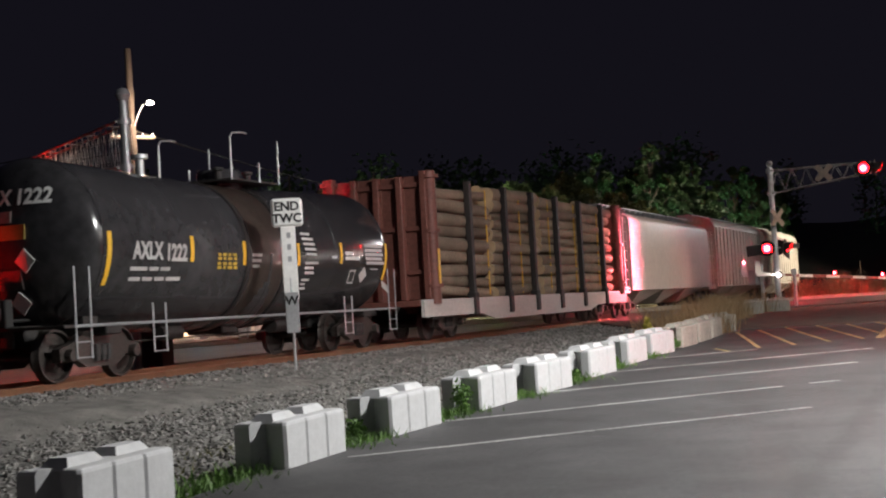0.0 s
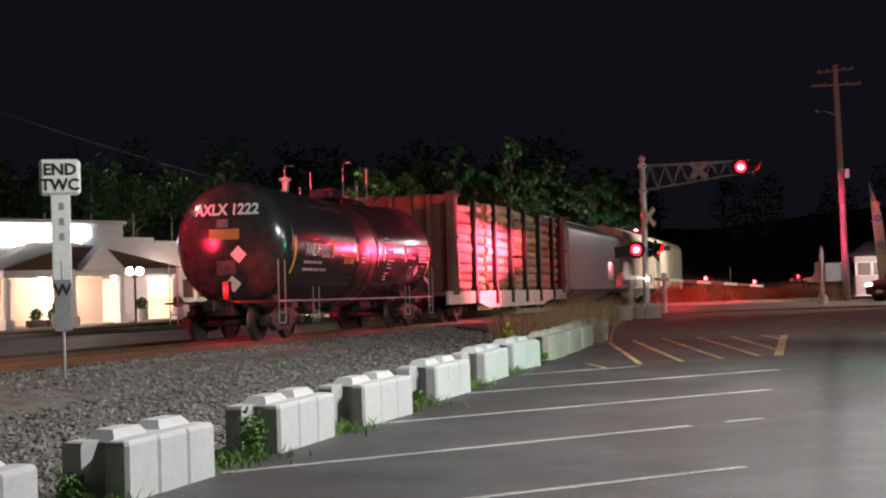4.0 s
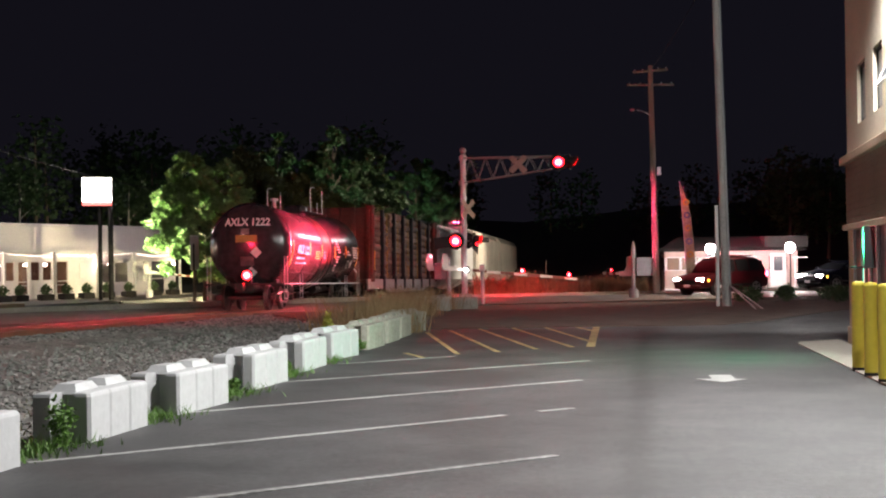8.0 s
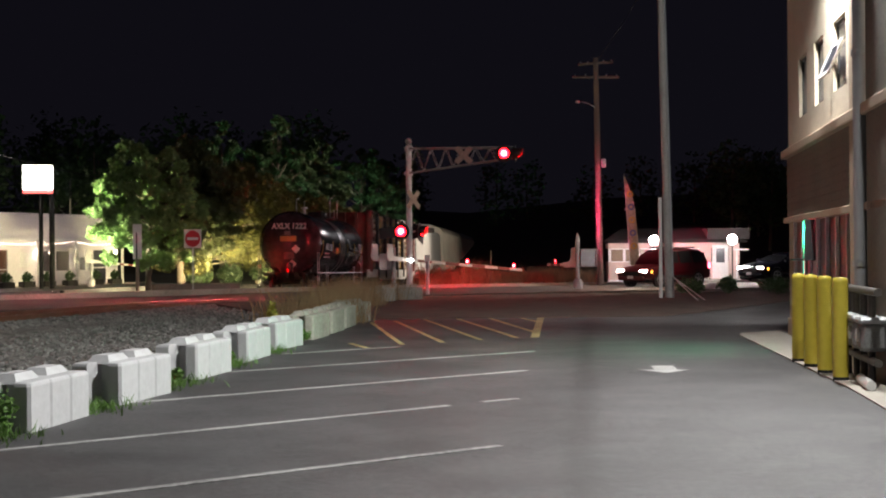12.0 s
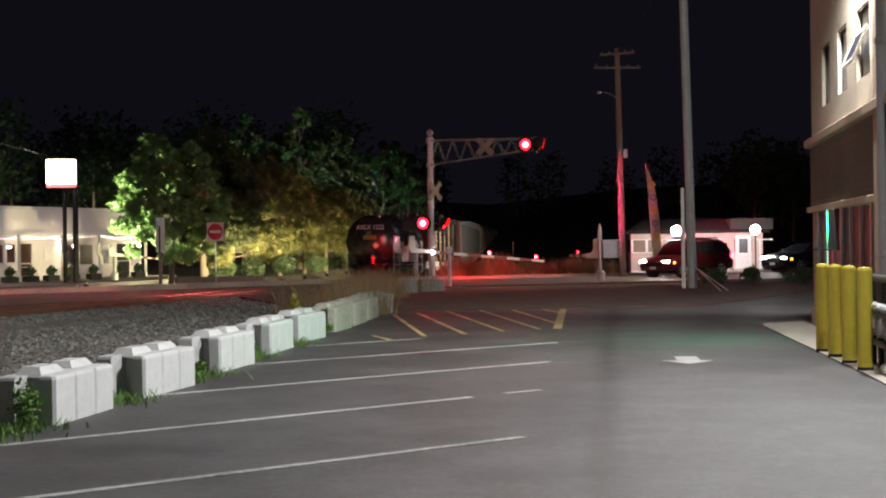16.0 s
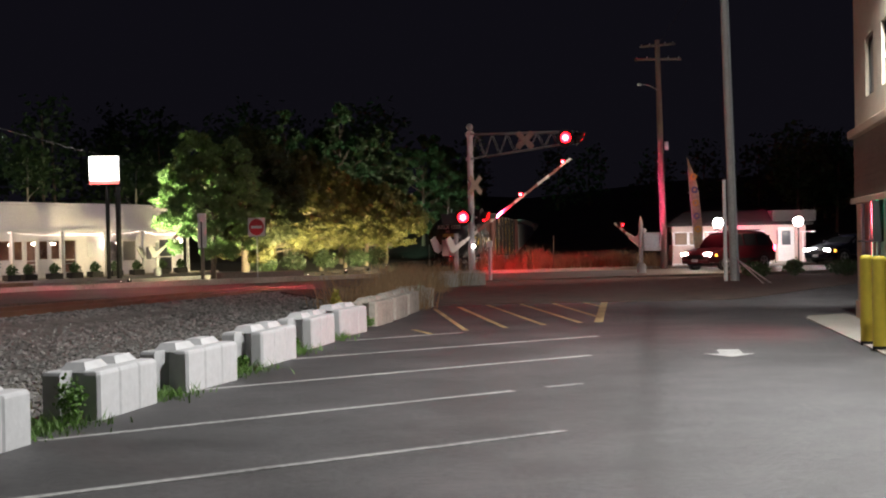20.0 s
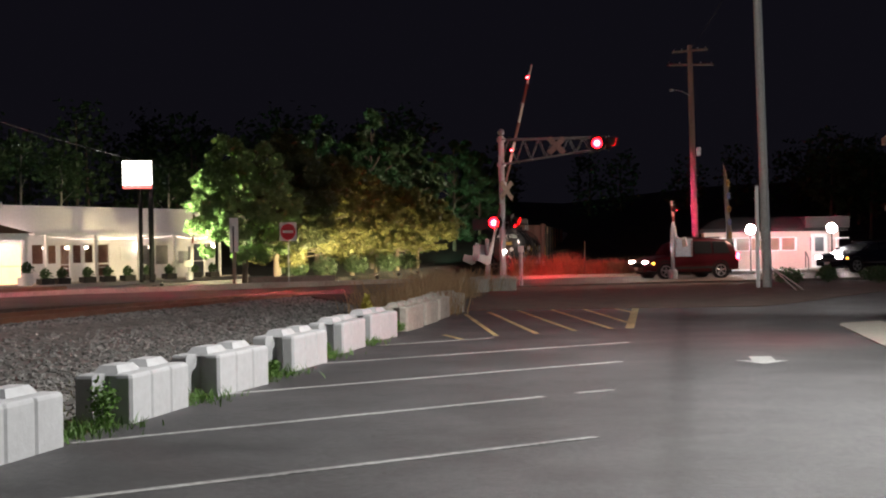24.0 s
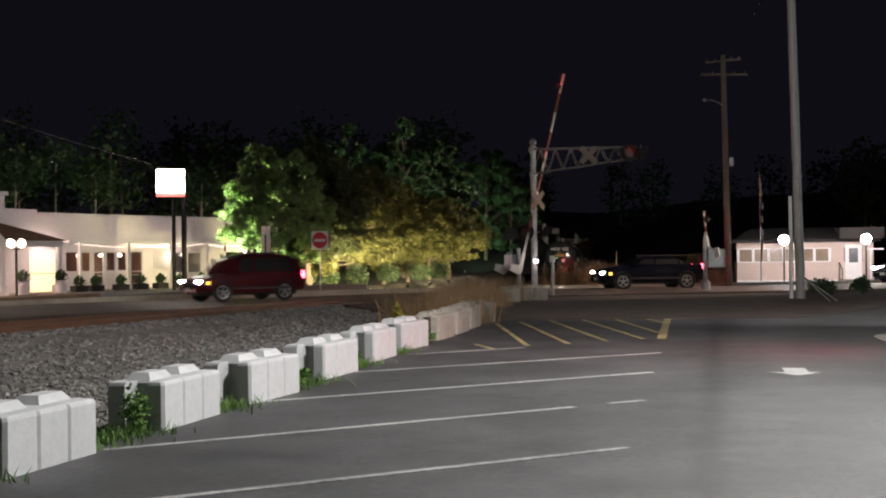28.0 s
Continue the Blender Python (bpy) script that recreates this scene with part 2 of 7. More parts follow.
def box(bm, x0, x1, y0, y1, z0, z1, bevel=0.0, m=None, mat=0):
    made = bmesh.ops.create_cube(bm, size=1.0)["verts"]
    for v in made:
        v.co = Vector((x0 + (v.co.x + 0.5) * (x1 - x0), y0 + (v.co.y + 0.5) * (y1 - y0), z0 + (v.co.z + 0.5) * (z1 - z0)))
    faces = list({f for v in made for f in v.link_faces})
    for f in faces:
        f.material_index = mat
    if bevel:
        edges = list({e for v in made for e in v.link_edges})
        out = bmesh.ops.bevel(bm, geom=edges, offset=bevel, segments=1, affect="EDGES", profile=0.5)
        made = list({v for f in out["faces"] for v in f.verts} | {v for v in made if v.is_valid})
    if m is not None:
        bmesh.ops.transform(bm, matrix=m, verts=made)
    return bm


def rod(bm, a, b, r0, r1=None, n=10, mat=0, caps=True):
    """A round bar from a to b."""
    a, b = Vector(a), Vector(b)
    r1 = r0 if r1 is None else r1
    q = (b - a).to_track_quat("Z", "Y")
    ring = []
    for p, r in ((a, r0), (b, r1)):
        ring.append([bm.verts.new(p + q @ Vector((r * math.cos(k * math.tau / n), r * math.sin(k * math.tau / n), 0))) for k in range(n)])
    for k in range(n):
        bm.faces.new((ring[0][k], ring[0][(k + 1) % n], ring[1][(k + 1) % n], ring[1][k])).material_index = mat
    if caps:
        bm.faces.new(ring[0][::-1]).material_index = mat
        bm.faces.new(ring[1]).material_index = mat
    return bm


def turned(bm, profile, m=None, n=24, mat=0):
    """A body of revolution about z, from rows of (radius, height)."""
    rings = []
    for r, z in profile:
        if r < 1e-5:
            rings.append([bm.verts.new((0, 0, z))])
        else:
            rings.append([bm.verts.new((r * math.cos(k * math.tau / n), r * math.sin(k * math.tau / n), z)) for k in range(n)])
    for a, b in zip(rings, rings[1:]):
        for k in range(n):
            j = (k + 1) % n
            if len(a) == 1 and len(b) == 1:
                continue
            if len(a) == 1:
                f = bm.faces.new((a[0], b[j], b[k]))
            elif len(b) == 1:
                f = bm.faces.new((a[k], a[j], b[0]))
            else:
                f = bm.faces.new((a[k], a[j], b[j], b[k]))
            f.material_index = mat
    if m is not None:
        bmesh.ops.transform(bm, matrix=m, verts=[v for r in rings for v in r])
    return bm


def tube(bm, pts, r, n=6):
    """One continuous bar along many points."""
    rings = []
    for k, p in enumerate(pts):
        d = (Vector(pts[min(k + 1, len(pts) - 1)]) - Vector(pts[max(k - 1, 0)])).to_track_quat("Z", "Y")
        rings.append([bm.verts.new(Vector(p) + d @ Vector((r * math.cos(j * math.tau / n), r * math.sin(j * math.tau / n), 0))) for j in range(n)])
    for a, b in zip(rings, rings[1:]):
        for j in range(n):
            bm.faces.new((a[j], a[(j + 1) % n], b[(j + 1) % n], b[j]))
    bm.faces.new(rings[0][::-1])
    bm.faces.new(rings[-1])
    return bm


def prism(bm, outline, z0, z1, m=None, mat=0):
    """An upright slab over a plan outline."""
    lo = [bm.verts.new((x, y, z0)) for x, y in outline]
    hi = [bm.verts.new((x, y, z1)) for x, y in outline]
    n = len(outline)
    for k in range(n):
        bm.faces.new((lo[k], lo[(k + 1) % n], hi[(k + 1) % n], hi[k])).material_index = mat
    bm.faces.new(hi).material_index = mat
    bm.faces.new(lo[::-1]).material_index = mat
    if m is not None:
        bmesh.ops.transform(bm, matrix=m, verts=lo + hi)
    return bm


B = bmesh.new


def text_mesh(name, words, size, material, parent, m, label="", bold=0.0, depth=0.004, align="CENTER", split=False, bend=None):
    c = bpy.data.curves.new(name, "FONT")
    c.body, c.size, c.extrude, c.offset, c.align_x, c.align_y = words, size, depth, bold, align, "CENTER"
    c.resolution_u = 3
    tmp = bpy.data.objects.new(name, c)
    me = bpy.data.meshes.new_from_object(tmp)
    bpy.data.objects.remove(tmp)
    me.materials.clear()
    me.materials.append(material)
    if not split:
        ob = new(name, me)
        ob.parent = parent
        ob.matrix_basis = m
        return tagged(ob, label)
    # one part a character
    bm = bmesh.new()
    bm.from_mesh(me)
    if bend:
        bmesh.ops.transform(bm, matrix=m, verts=bm.verts)
        for v in bm.verts:
            v.co = bend(v.co)
        m = Matrix.Identity(4)
    left = set(bm.faces)
    while left:
        island, queue = [], [left.pop()]
        while queue:
            f = queue.pop()
            island.append(f)
            for e in f.edges:
                for g in e.link_faces:
                    if g in left:
                        left.remove(g)
                        queue.append(g)
        verts = sorted({v for f in island for v in f.verts}, key=lambda v: v.index)
        at = {v: k for k, v in enumerate(verts)}
        one = bpy.data.meshes.new(name)
        one.from_pydata([v.co[:] for v in verts], [], [[at[v] for v in f.verts] for f in island])
        one.materials.append(material)
        ob = new(name, one)
        ob.parent = parent
        ob.matrix_basis = m
        tagged(ob, label)
    bm.free()


# ---- the plan: the track runs straight, the lot lies beside it, the road crosses it ----
def track_x(y):
    return -14.145 + 0.0857 * y


def rail_z(y):
    """The rails' top: the track falls gently away from the lot."""
    return 0.25 - 0.0153 * (y - 33)


TRACK_TURN = -math.degrees(math.atan(0.0857))
TRACK_FALL = -math.degrees(math.atan(0.0153))
ALONG = math.cos(math.atan(0.0857))


def on_track(y, z=0.0):
    """A pose on the track's middle line at the rails' top, +y along the train's way."""
    return pose(track_x(y), y, rail_z(y) + z, TRACK_FALL, 0, TRACK_TURN)


# ---- ground ----
bm = B()
rows = []
for y in (-2500, -40, 0, 20, 40, 50, 60, 70, 80, 100, 130, 180, 260, 2500):
    low = min(-0.16, rail_z(min(y, 180)) - 0.36)
    x = track_x(max(-60, min(y, 300)))
    rows.append([bm.verts.new((p, y, z)) for p, z in ((-2500, -0.16), (x - 5.5, -0.16), (x - 2.6, low), (x + 2.6, low), (x + 5.5, -0.16), (2500, -0.16))])
for a, b in zip(rows, rows[1:]):
    for k in range(5):
        bm.faces.new((a[k], a[k + 1], b[k + 1], b[k]))
solo("ground", bm, SOIL, "dark bare soil running out into the night", "ground", kind="structure")

bm = B()
LOT = [(-5.1, -40), (-4.95, 8.5), (-4.15, 14), (-3.55, 20), (-3.15, 26), (-2.9, 33.3), (2.3, 33.6), (5.0, 33.8), (6.2, 35.6), (10.5, 43.2), (16, 46), (34, 44), (34, 26.4), (5.6, 26.4), (5.4, 26.0), (4.7, 16.0), (4.7, -40)]
prism(bm, LOT, -0.3, 0.0)
solo("car_park", bm, ASPHALT, "worn dark grey asphalt parking lot", "parking lot", kind="structure")

# the dark mulch bank between the lot and the road
bm = B()
prism(bm, [(-4.2, 33.0), (-2.9, 33.35), (2.3, 33.65), (4.95, 33.75), (6.05, 35.3), (10.35, 43.0), (16, 45.8), (40, 44), (40, 60), (14, 53.4), (4, 52), (-1.5, 50.4), (-6, 48.5), (-8.5, 44)], -0.3, 0.02)
solo("mulch_bank", bm, MULCH, "low bank of dark mulch between lot and road", "bank", kind="structure")

# road: passes from the far right over the track and off to the left
ROAD_MID = [(120, 92), (60, 76), (30, 66), (14, 61.0), (8, 58.5), (2, 56.6), (-4, 54.6), (-10, 51.0), (-15, 46), (-19.5, 38), (-22.5, 28), (-25, 12), (-28, -30)]


def ribbon(mid, half, z0, z1, shift=0.0, dips=None):
    bm = B()
    left, right = [], []
    for i, p in enumerate(mid):
        a, b = Vector(mid[max(0, i - 1)]), Vector(mid[min(len(mid) - 1, i + 1)])
        d = (b - a).normalized()
        n = Vector((-d.y, d.x))
        left.append(tuple(Vector(p) + n * (shift + half)))
        right.append(tuple(Vector(p) + n * (shift - half)))
    rows = []
    for l, r, p in zip(left, right, mid):
        top = (dips or {}).get(p, z1)
        rows.append([bm.verts.new((*l, z0)), bm.verts.new((*l, top)), bm.verts.new((*r, top)), bm.verts.new((*r, z0))])
    for a, b in zip(rows, rows[1:]):
        for k in range(4):
            bm.faces.new((a[k], a[(k + 1) % 4], b[(k + 1) % 4], b[k]))
    bm.faces.new(rows[0])
    bm.faces.new(rows[-1][::-1])
    return bm


solo("road", ribbon(ROAD_MID, 4.3, -0.3, 0.07, 0.0, {(-10, 51.0): -0.04, (-4, 54.6): 0.03, (-15, 46): 0.02}), ROAD_ASPHALT, "damp asphalt road crossing the railway track", "road", kind="structure")
solo("kerb", ribbon(ROAD_MID, 0.13, -0.3, 0.2, -4.5), OLD_CONCRETE, "worn concrete kerb along the far side of the road", "kerb", kind="structure")

# ballast bed
bm = B()
rows = []
for y in (-40, 0, 20, 34, 46, 50, 60, 90, 140, 260):
    x, top = track_x(y), rail_z(y) - 0.14
    toe = max(-0.13, min(0.02, top - 0.1)) if y < 45 else top - 0.2
    rows.append([bm.verts.new((x + dx, y, z)) for dx, z in ((-3.6, min(-0.3, top - 0.3)), (-1.9, top), (1.9, top), (4.0, min(top - 0.03, toe + 0.05)), (9.5, min(-0.13, top - 0.2)), (9.6, min(-0.3, top - 0.4)))])
for a, b in zip(rows, rows[1:]):
    for k in range(5):
        bm.faces.new((a[k], a[k + 1], b[k + 1], b[k]))
solo("ballast_bed", bm, GRAVEL_BED, "grey crushed stone ballast beside the rails", "ballast", kind="structure")


# ---- concrete blocks along the lot's edge ----
def concrete_block(length=1.4, width=0.56, height=0.5, material=None):
    """Origin at the middle of the base; the length along y, the dressed face to +x."""
    bm = B()
    w, l, g = width / 2, length / 2, 0.05
    # plan outline: front with two V joints, ends with a trapezoid groove
    out = [(w, -l + 0.03)]
    for j in (-l / 3, l / 3):
        out += [(w, j - 0.028), (w - 0.018, j), (w, j + 0.028)]
    out += [(w, l - 0.03), (w - 0.03, l), (0.11, l), (0.06, l - 0.09), (-0.06, l - 0.09), (-0.11, l), (-w, l), (-w, -l - 0.07), (-0.10, -l - 0.07), (-0.03, -l + 0.15), (0.06, -l + 0.15), (0.12, -l), (w - 0.03, -l)]
    lo = [bm.verts.new((x, y, 0)) for x, y in out]
    mid = [bm.verts.new((x, y, height - 0.04)) for x, y in out]
    bend = [bm.verts.new((x * 0.965, y * 0.985, height - 0.012)) for x, y in out]
    top = [bm.verts.new((x * 0.90, y * 0.962, height)) for x, y in out]
    n = len(out)
    for a, b in ((lo, mid), (mid, bend), (bend, top)):
        for k in range(n):
            bm.faces.new((a[k], a[(k + 1) % n], b[(k + 1) % n], b[k]))
    bm.faces.new(top)
    bm.faces.new(lo[::-1])
    return mesh_of("block_body", bm, material or CONCRETE)


def knob_mesh(material=None):
    bm = B()
    a, b, h = (0.15, 0.27), (0.09, 0.19), 0.095
    lo = [bm.verts.new((sx * a[0], sy * a[1], 0)) for sx, sy in ((-1, -1), (1, -1), (1, 1), (-1, 1))]
    hi = [bm.verts.new((sx * b[0], sy * b[1], h)) for sx, sy in ((-1, -1), (1, -1), (1, 1), (-1, 1))]
    for k in range(4):
        bm.faces.new((lo[k], lo[(k + 1) % 4], hi[(k + 1) % 4], hi[k]))
    bm.faces.new(hi)
    bm.faces.new(lo[::-1])
    return mesh_of("block_knob", bm, material or CONCRETE)


BLOCK, KNOB = concrete_block(), knob_mesh()
OLD_BLOCK, OLD_KNOB = concrete_block(material=OLD_CONCRETE), knob_mesh(OLD_CONCRETE)
WHITE_BLOCKS = [(-5.35, 4.7, 3), (-4.97, 7.85, 4), (-4.70, 10.42, 8), (-4.39, 13.2, 7), (-4.07, 15.47, 11), (-3.84, 18.4, 9), (-3.68, 21.3, 6), (-3.5, 23.7, 12)]
for x, y, turn in WHITE_BLOCKS:
    blk = thing("concrete_block", pose(x, y, -0.02, 0, 0, -turn), "whitewashed concrete block with two knobs on top", "concrete block", "blocks along the lot")
    part("block_body", BLOCK, None, blk)
    for dy in (-0.34, 0.34):
        part("knob", KNOB, None, blk, m=pose(-0.05, dy, 0.5 - 0.022))
for x, y, turn in [(-3.25, 26.4, 7), (-3.1, 28.3, 5), (-3.0, 30.2, 4), (-2.95, 32.2, 20), (-3.3, 45.2, 60), (-2.4, 46.7, 62)]:
    blk = thing("concrete_block", pose(x, y, -0.02, 0, 0, -turn), "weathered tan concrete block among dry weeds", "concrete block", "weathered blocks")
    part("block_body", OLD_BLOCK, None, blk)
    for dy in (-0.36, 0.36):
        part("knob", OLD_KNOB, None, blk, m=pose(-0.05, dy, 0.5 - 0.022))


# ---- painted markings ----
def stripe(a, b, width, material, name, label):
    a, b = Vector((*a, 0)), Vector((*b, 0))
    d = (b - a).normalized()
    n = Vector((-d.y, d.x, 0)) * width / 2
    bm = B()
    prism(bm, [tuple((a - n)[:2]), tuple((b - n)[:2]), tuple((b + n)[:2]), tuple((a + n)[:2])], 0.001, 0.006)
    return solo(name, bm, material, label, "road marking", kind="structure")


S = 0.85
for a, b in (((-4.4, 7.93), (0.3 * S, 13.54 * S)), ((-5.1 * S, 13.2 * S), (-0.28 * S, 17.1 * S)), ((0.16 * S, 17.5 * S), (0.63 * S, 17.85 * S)),
             ((-4.75 * S, 17.5 * S), (0.93 * S, 22.05 * S)), ((-4.2 * S, 22.05 * S), (1.26 * S, 26.25 * S)), ((-3.7 * S, 26.0 * S), (-1.5 * S, 27.8 * S))):
    stripe(a, b, 0.1, WHITE_PAINT, "parking_line", "worn white parking line")
for a, b in (((-2.8, 37.4), (-1.46, 28.4)), ((-2.17, 38.2), (-0.6, 29.0)), ((-1.35, 39.0), (0.24, 29.8)), ((-0.36, 39.2), (1.08, 30.4)), ((0.6, 39.3), (1.65, 32.0)), ((1.54, 39.3), (1.99, 36.8)), ((-2.63, 28.9), (-2.15, 27.5))):
    stripe((a[0] * S, a[1] * S), (b[0] * S, b[1] * S), 0.095, YELLOW_PAINT, "hatch_line", "faded yellow hatching line")
stripe((2.12 * S, 39.4 * S), (1.5 * S, 30.5 * S), 0.17, YELLOW_PAINT, "hatch_line", "broad yellow hatching line")
bm = B()
prism(bm, [(2.39, 18.74), (2.70, 18.18), (3.09, 18.68), (2.93, 18.70), (2.97, 19.34), (2.65, 19.37), (2.61, 18.72)], 0.001, 0.006)
solo("arrow_marking", bm, WHITE_PAINT, "white arrow painted on the asphalt", "road marking", kind="structure")

# ---- rails and ties ----
for side in (-0.755, 0.755):
    bm = B()
    for w0, z0, w1, z1 in ((0.075, -0.17, 0.075, -0.155), (0.01, -0.155, 0.01, -0.03), (0.037, -0.035, 0.034, 0.0)):
        lo = [bm.verts.new((s * w0, y, z0)) for s, y in ((-1, -60), (1, -60), (1, 240), (-1, 240))]
        hi = [bm.verts.new((s * w1, y, z1)) for s, y in ((-1, -60), (1, -60), (1, 240), (-1, 240))]
        for k in range(4):
            bm.faces.new((lo[k], lo[(k + 1) % 4], hi[(k + 1) % 4], hi[k]))
        bm.faces.new(hi)
        bm.faces.new(lo[::-1])
    solo("rail", bm, RAIL_STEEL, "rusty brown steel rail with a worn top", "rail", "rails", "structure", m=on_track(0) @ pose(side, 0, 0))
bm = B()
for k in range(300):
    y = -20 + k * 0.55
    box(bm, -1.3, 1.3, y - 0.11, y + 0.11, -0.3, -0.12)
solo("ties", bm, TIE_WOOD, "dark creosoted wooden ties under the rails", "railway tie", kind="stuff", m=on_track(0))

# ---- train ----
def wheelset_truck(parent, y):
    """A two-axle truck under a freight car: side frames, springs, axles and wheels."""
    tr = part("truck", box(box(B(), -0.25, 0.25, -0.16, 0.16, 0.45, 0.75), -1.15, 1.15, -0.2, 0.2, 0.42, 0.62, 0.02), DARK_STEEL, parent, "rusty cast steel truck", m=pose(0, y, 0))
    for sx in (-1, 1):
        bm = B()
        x = sx * 1.02
        pts = [(-1.12, 0.36), (-1.12, 0.58), (-0.78, 0.66), (-0.42, 0.86), (0.42, 0.86), (0.78, 0.66), (1.12, 0.58), (1.12, 0.36), (0.72, 0.42), (0.42, 0.24), (-0.42, 0.24), (-0.72, 0.42)]
        a = [bm.verts.new((x - 0.08, p, z)) for p, z in pts]
        b = [bm.verts.new((x + 0.08, p, z)) for p, z in pts]
        n = len(pts)
        for k in range(n):
            bm.faces.new((a[k], a[(k + 1) % n], b[(k + 1) % n], b[k]))
        bm.faces.new(a)
        bm.faces.new(b[::-1])
        part("side_frame", bm, WHEEL_STEEL, tr)
        bm = B()
        for dy in (-0.16, 0, 0.16):
            rod(bm, (x + sx * 0.1, dy, 0.34), (x + sx * 0.1, dy, 0.62), 0.065, n=8)
        part("spring_group", bm, DARK_STEEL, tr)
        for dy in (-0.89, 0.89):
            bm = B()
            rod(bm, (x + sx * 0.06, dy, 0.46), (x + sx * 0.2, dy, 0.46), 0.12, 0.1, 12)
            part("bearing_cap", bm, WHEEL_STEEL, tr)
    for dy in (-0.89, 0.89):
        bm = B()
        rod(bm, (-1.1, 0, 0), (1.1, 0, 0), 0.085, n=10)
        for sx in (-1, 1):
            prof = [(0.05, 0.0), (0.09, 0.09), (0.40, 0.05), (0.42, 0.135), (0.455, 0.135), (0.465, 0.03), (0.49, 0.0), (0.40, 0.0), (0.38, 0.03), (0.05, 0.0)]
            turned(bm, prof, pose(sx * 0.72, 0, 0, 0, sx * 90, 0), 22)
        part("wheelset", bm, WHEEL_STEEL, tr, smooth=True, m=pose(0, dy, 0.46))
    return tr


def coupler(parent, y, way):
    bm = B()
    box(bm, -0.09, 0.09, min(y, y + way * 0.55), max(y, y + way * 0.55), 0.78, 0.95, 0.02)
    box(bm, -0.16, 0.16, min(y + way * 0.55, y + way * 0.85), max(y + way * 0.55, y + way * 0.85), 0.72, 1.0, 0.04)
    part("coupler", bm, DARK_STEEL, parent)


def bars(bm, rows, height, gap, m):
    """Rows of short bars that stand for small print."""
    for r, widths in enumerate(rows):
        at = 0.0
        for w in widths:
            box(bm, at, at + w, -0.003, 0.003, -r * gap - height / 2, -r * gap + height / 2, m=m)
            at += w + 0.07
    return bm


# tank car: rear head centre at y = 0, running along +y
TANK_R, TANK_Z, TANK_L = 1.56, 2.41, 12.6


def sag(y):
    """The tank is made of two lengths that slope a little to its middle."""
    return -0.17 * (1 - abs(y - TANK_L / 2) / (TANK_L / 2))


tank_car = thing("tank_car", on_track(12.8), "black tank car with white lettering and yellow marks", "tank car", "freight train")
prof = []
for k in range(9):
    a = k / 8 * math.pi / 2
    prof.append((TANK_R * math.sin(a), 0.62 - 0.62 * math.cos(a)))
prof += [(TANK_R, 3.0), (TANK_R, TANK_L / 2), (TANK_R, TANK_L - 3.0)]
for k in range(9):
    a = math.pi / 2 - k / 8 * math.pi / 2
    prof.append((TANK_R * math.sin(a), TANK_L - 0.62 + 0.62 * math.cos(a)))


def shell(profile, y=0.0, n=64):
    """A body turned about the tank's bent middle line."""
    bm = turned(B(), profile, pose(0, y, TANK_Z, -90, 0, 0), n)
    for v in bm.verts:
        v.co.z += sag(v.co.y)
    return bm


part("tank", shell(prof), BLACK_TANK, tank_car, "glossy black cylindrical tank", smooth=True)
for y in (0.62, 3.0, 4.62, 6.3, 7.9, 9.3, 11.98):
    part("weld_band", shell([(TANK_R, -0.04), (TANK_R + 0.006, -0.035), (TANK_R + 0.006, 0.035), (TANK_R, 0.04)], y), BLACK_TANK, tank_car, smooth=True)
for y in (5.35, 6.95):
    part("jacket_band", shell([(TANK_R + 0.004, -0.06), (TANK_R + 0.02, -0.06), (TANK_R + 0.02, 0.06), (TANK_R + 0.004, 0.06)], y), DARK_STEEL, tank_car, smooth=True)
RUST_STAIN = shader("rusty_drip_stain", (0.040, 0.030, 0.025), 0.32, vary=0.6, scale=2.5, bump=0.04, bscale=4)
part("stained_plate", shell([(TANK_R + 0.003, 0.0), (TANK_R + 0.006, 0.01), (TANK_R + 0.006, 1.34), (TANK_R + 0.003, 1.35)], 5.48), RUST_STAIN, tank_car, "plate stained brown below the dome", smooth=True)
# sills, bolsters, walkway, ladders
for y0, y1 in ((-0.35, 2.6), (TANK_L - 2.6, TANK_L + 0.35)):
    part("stub_sill", box(B(), -0.35, 0.35, y0, y1, 0.62, 1.0, 0.02), DARK_STEEL, tank_car)
for y in (1.0, TANK_L - 1.45):
    part("bolster", box(box(B(), -1.4, 1.4, y - 0.22, y + 0.22, 0.78, 0.96, 0.02), -0.9, 0.9, y - 0.2, y + 0.2, 0.95, 1.3), DARK_STEEL, tank_car)
for y in (-0.4, TANK_L + 0.05):
    part("end_platform", box(B(), -1.45, 1.45, y, y + 0.35, 0.92, 0.98, 0.01), DARK_STEEL, tank_car)
for sx in (-1, 1):
    bm = B()
    rod(bm, (sx * 1.42, -0.1, 0.95), (sx * 1.42, TANK_L + 0.1, 0.95), 0.03, n=6)
    part("side_rail", bm, GALV, tank_car)
    for y in (0.1, 2.3, TANK_L - 2.6, TANK_L - 0.1):
        bm = B()
        for dy in (-0.2, 0.2):
            rod(bm, (sx * 1.45, y + dy, 0.4), (sx * 1.45, y + dy, 1.95 if y in (0.1, TANK_L - 0.1) else 1.3), 0.018, n=6)
        for z in (0.42, 0.68, 0.94):
            rod(bm, (sx * 1.45, y - 0.2, z), (sx * 1.45, y + 0.2, z), 0.014, n=6)
        part("ladder", bm, GALV, tank_car)
# dome fittings
bm = turned(B(), [(0.5, 3.66), (0.5, 4.12), (0.45, 4.18), (0, 4.2)], pose(0, 6.9, 0), 20)
part("dome_housing", bm, BLACK_TANK, tank_car, smooth=True)
bm = B()
box(bm, -0.9, 0.9, 5.95, 7.95, 3.86, 3.9)
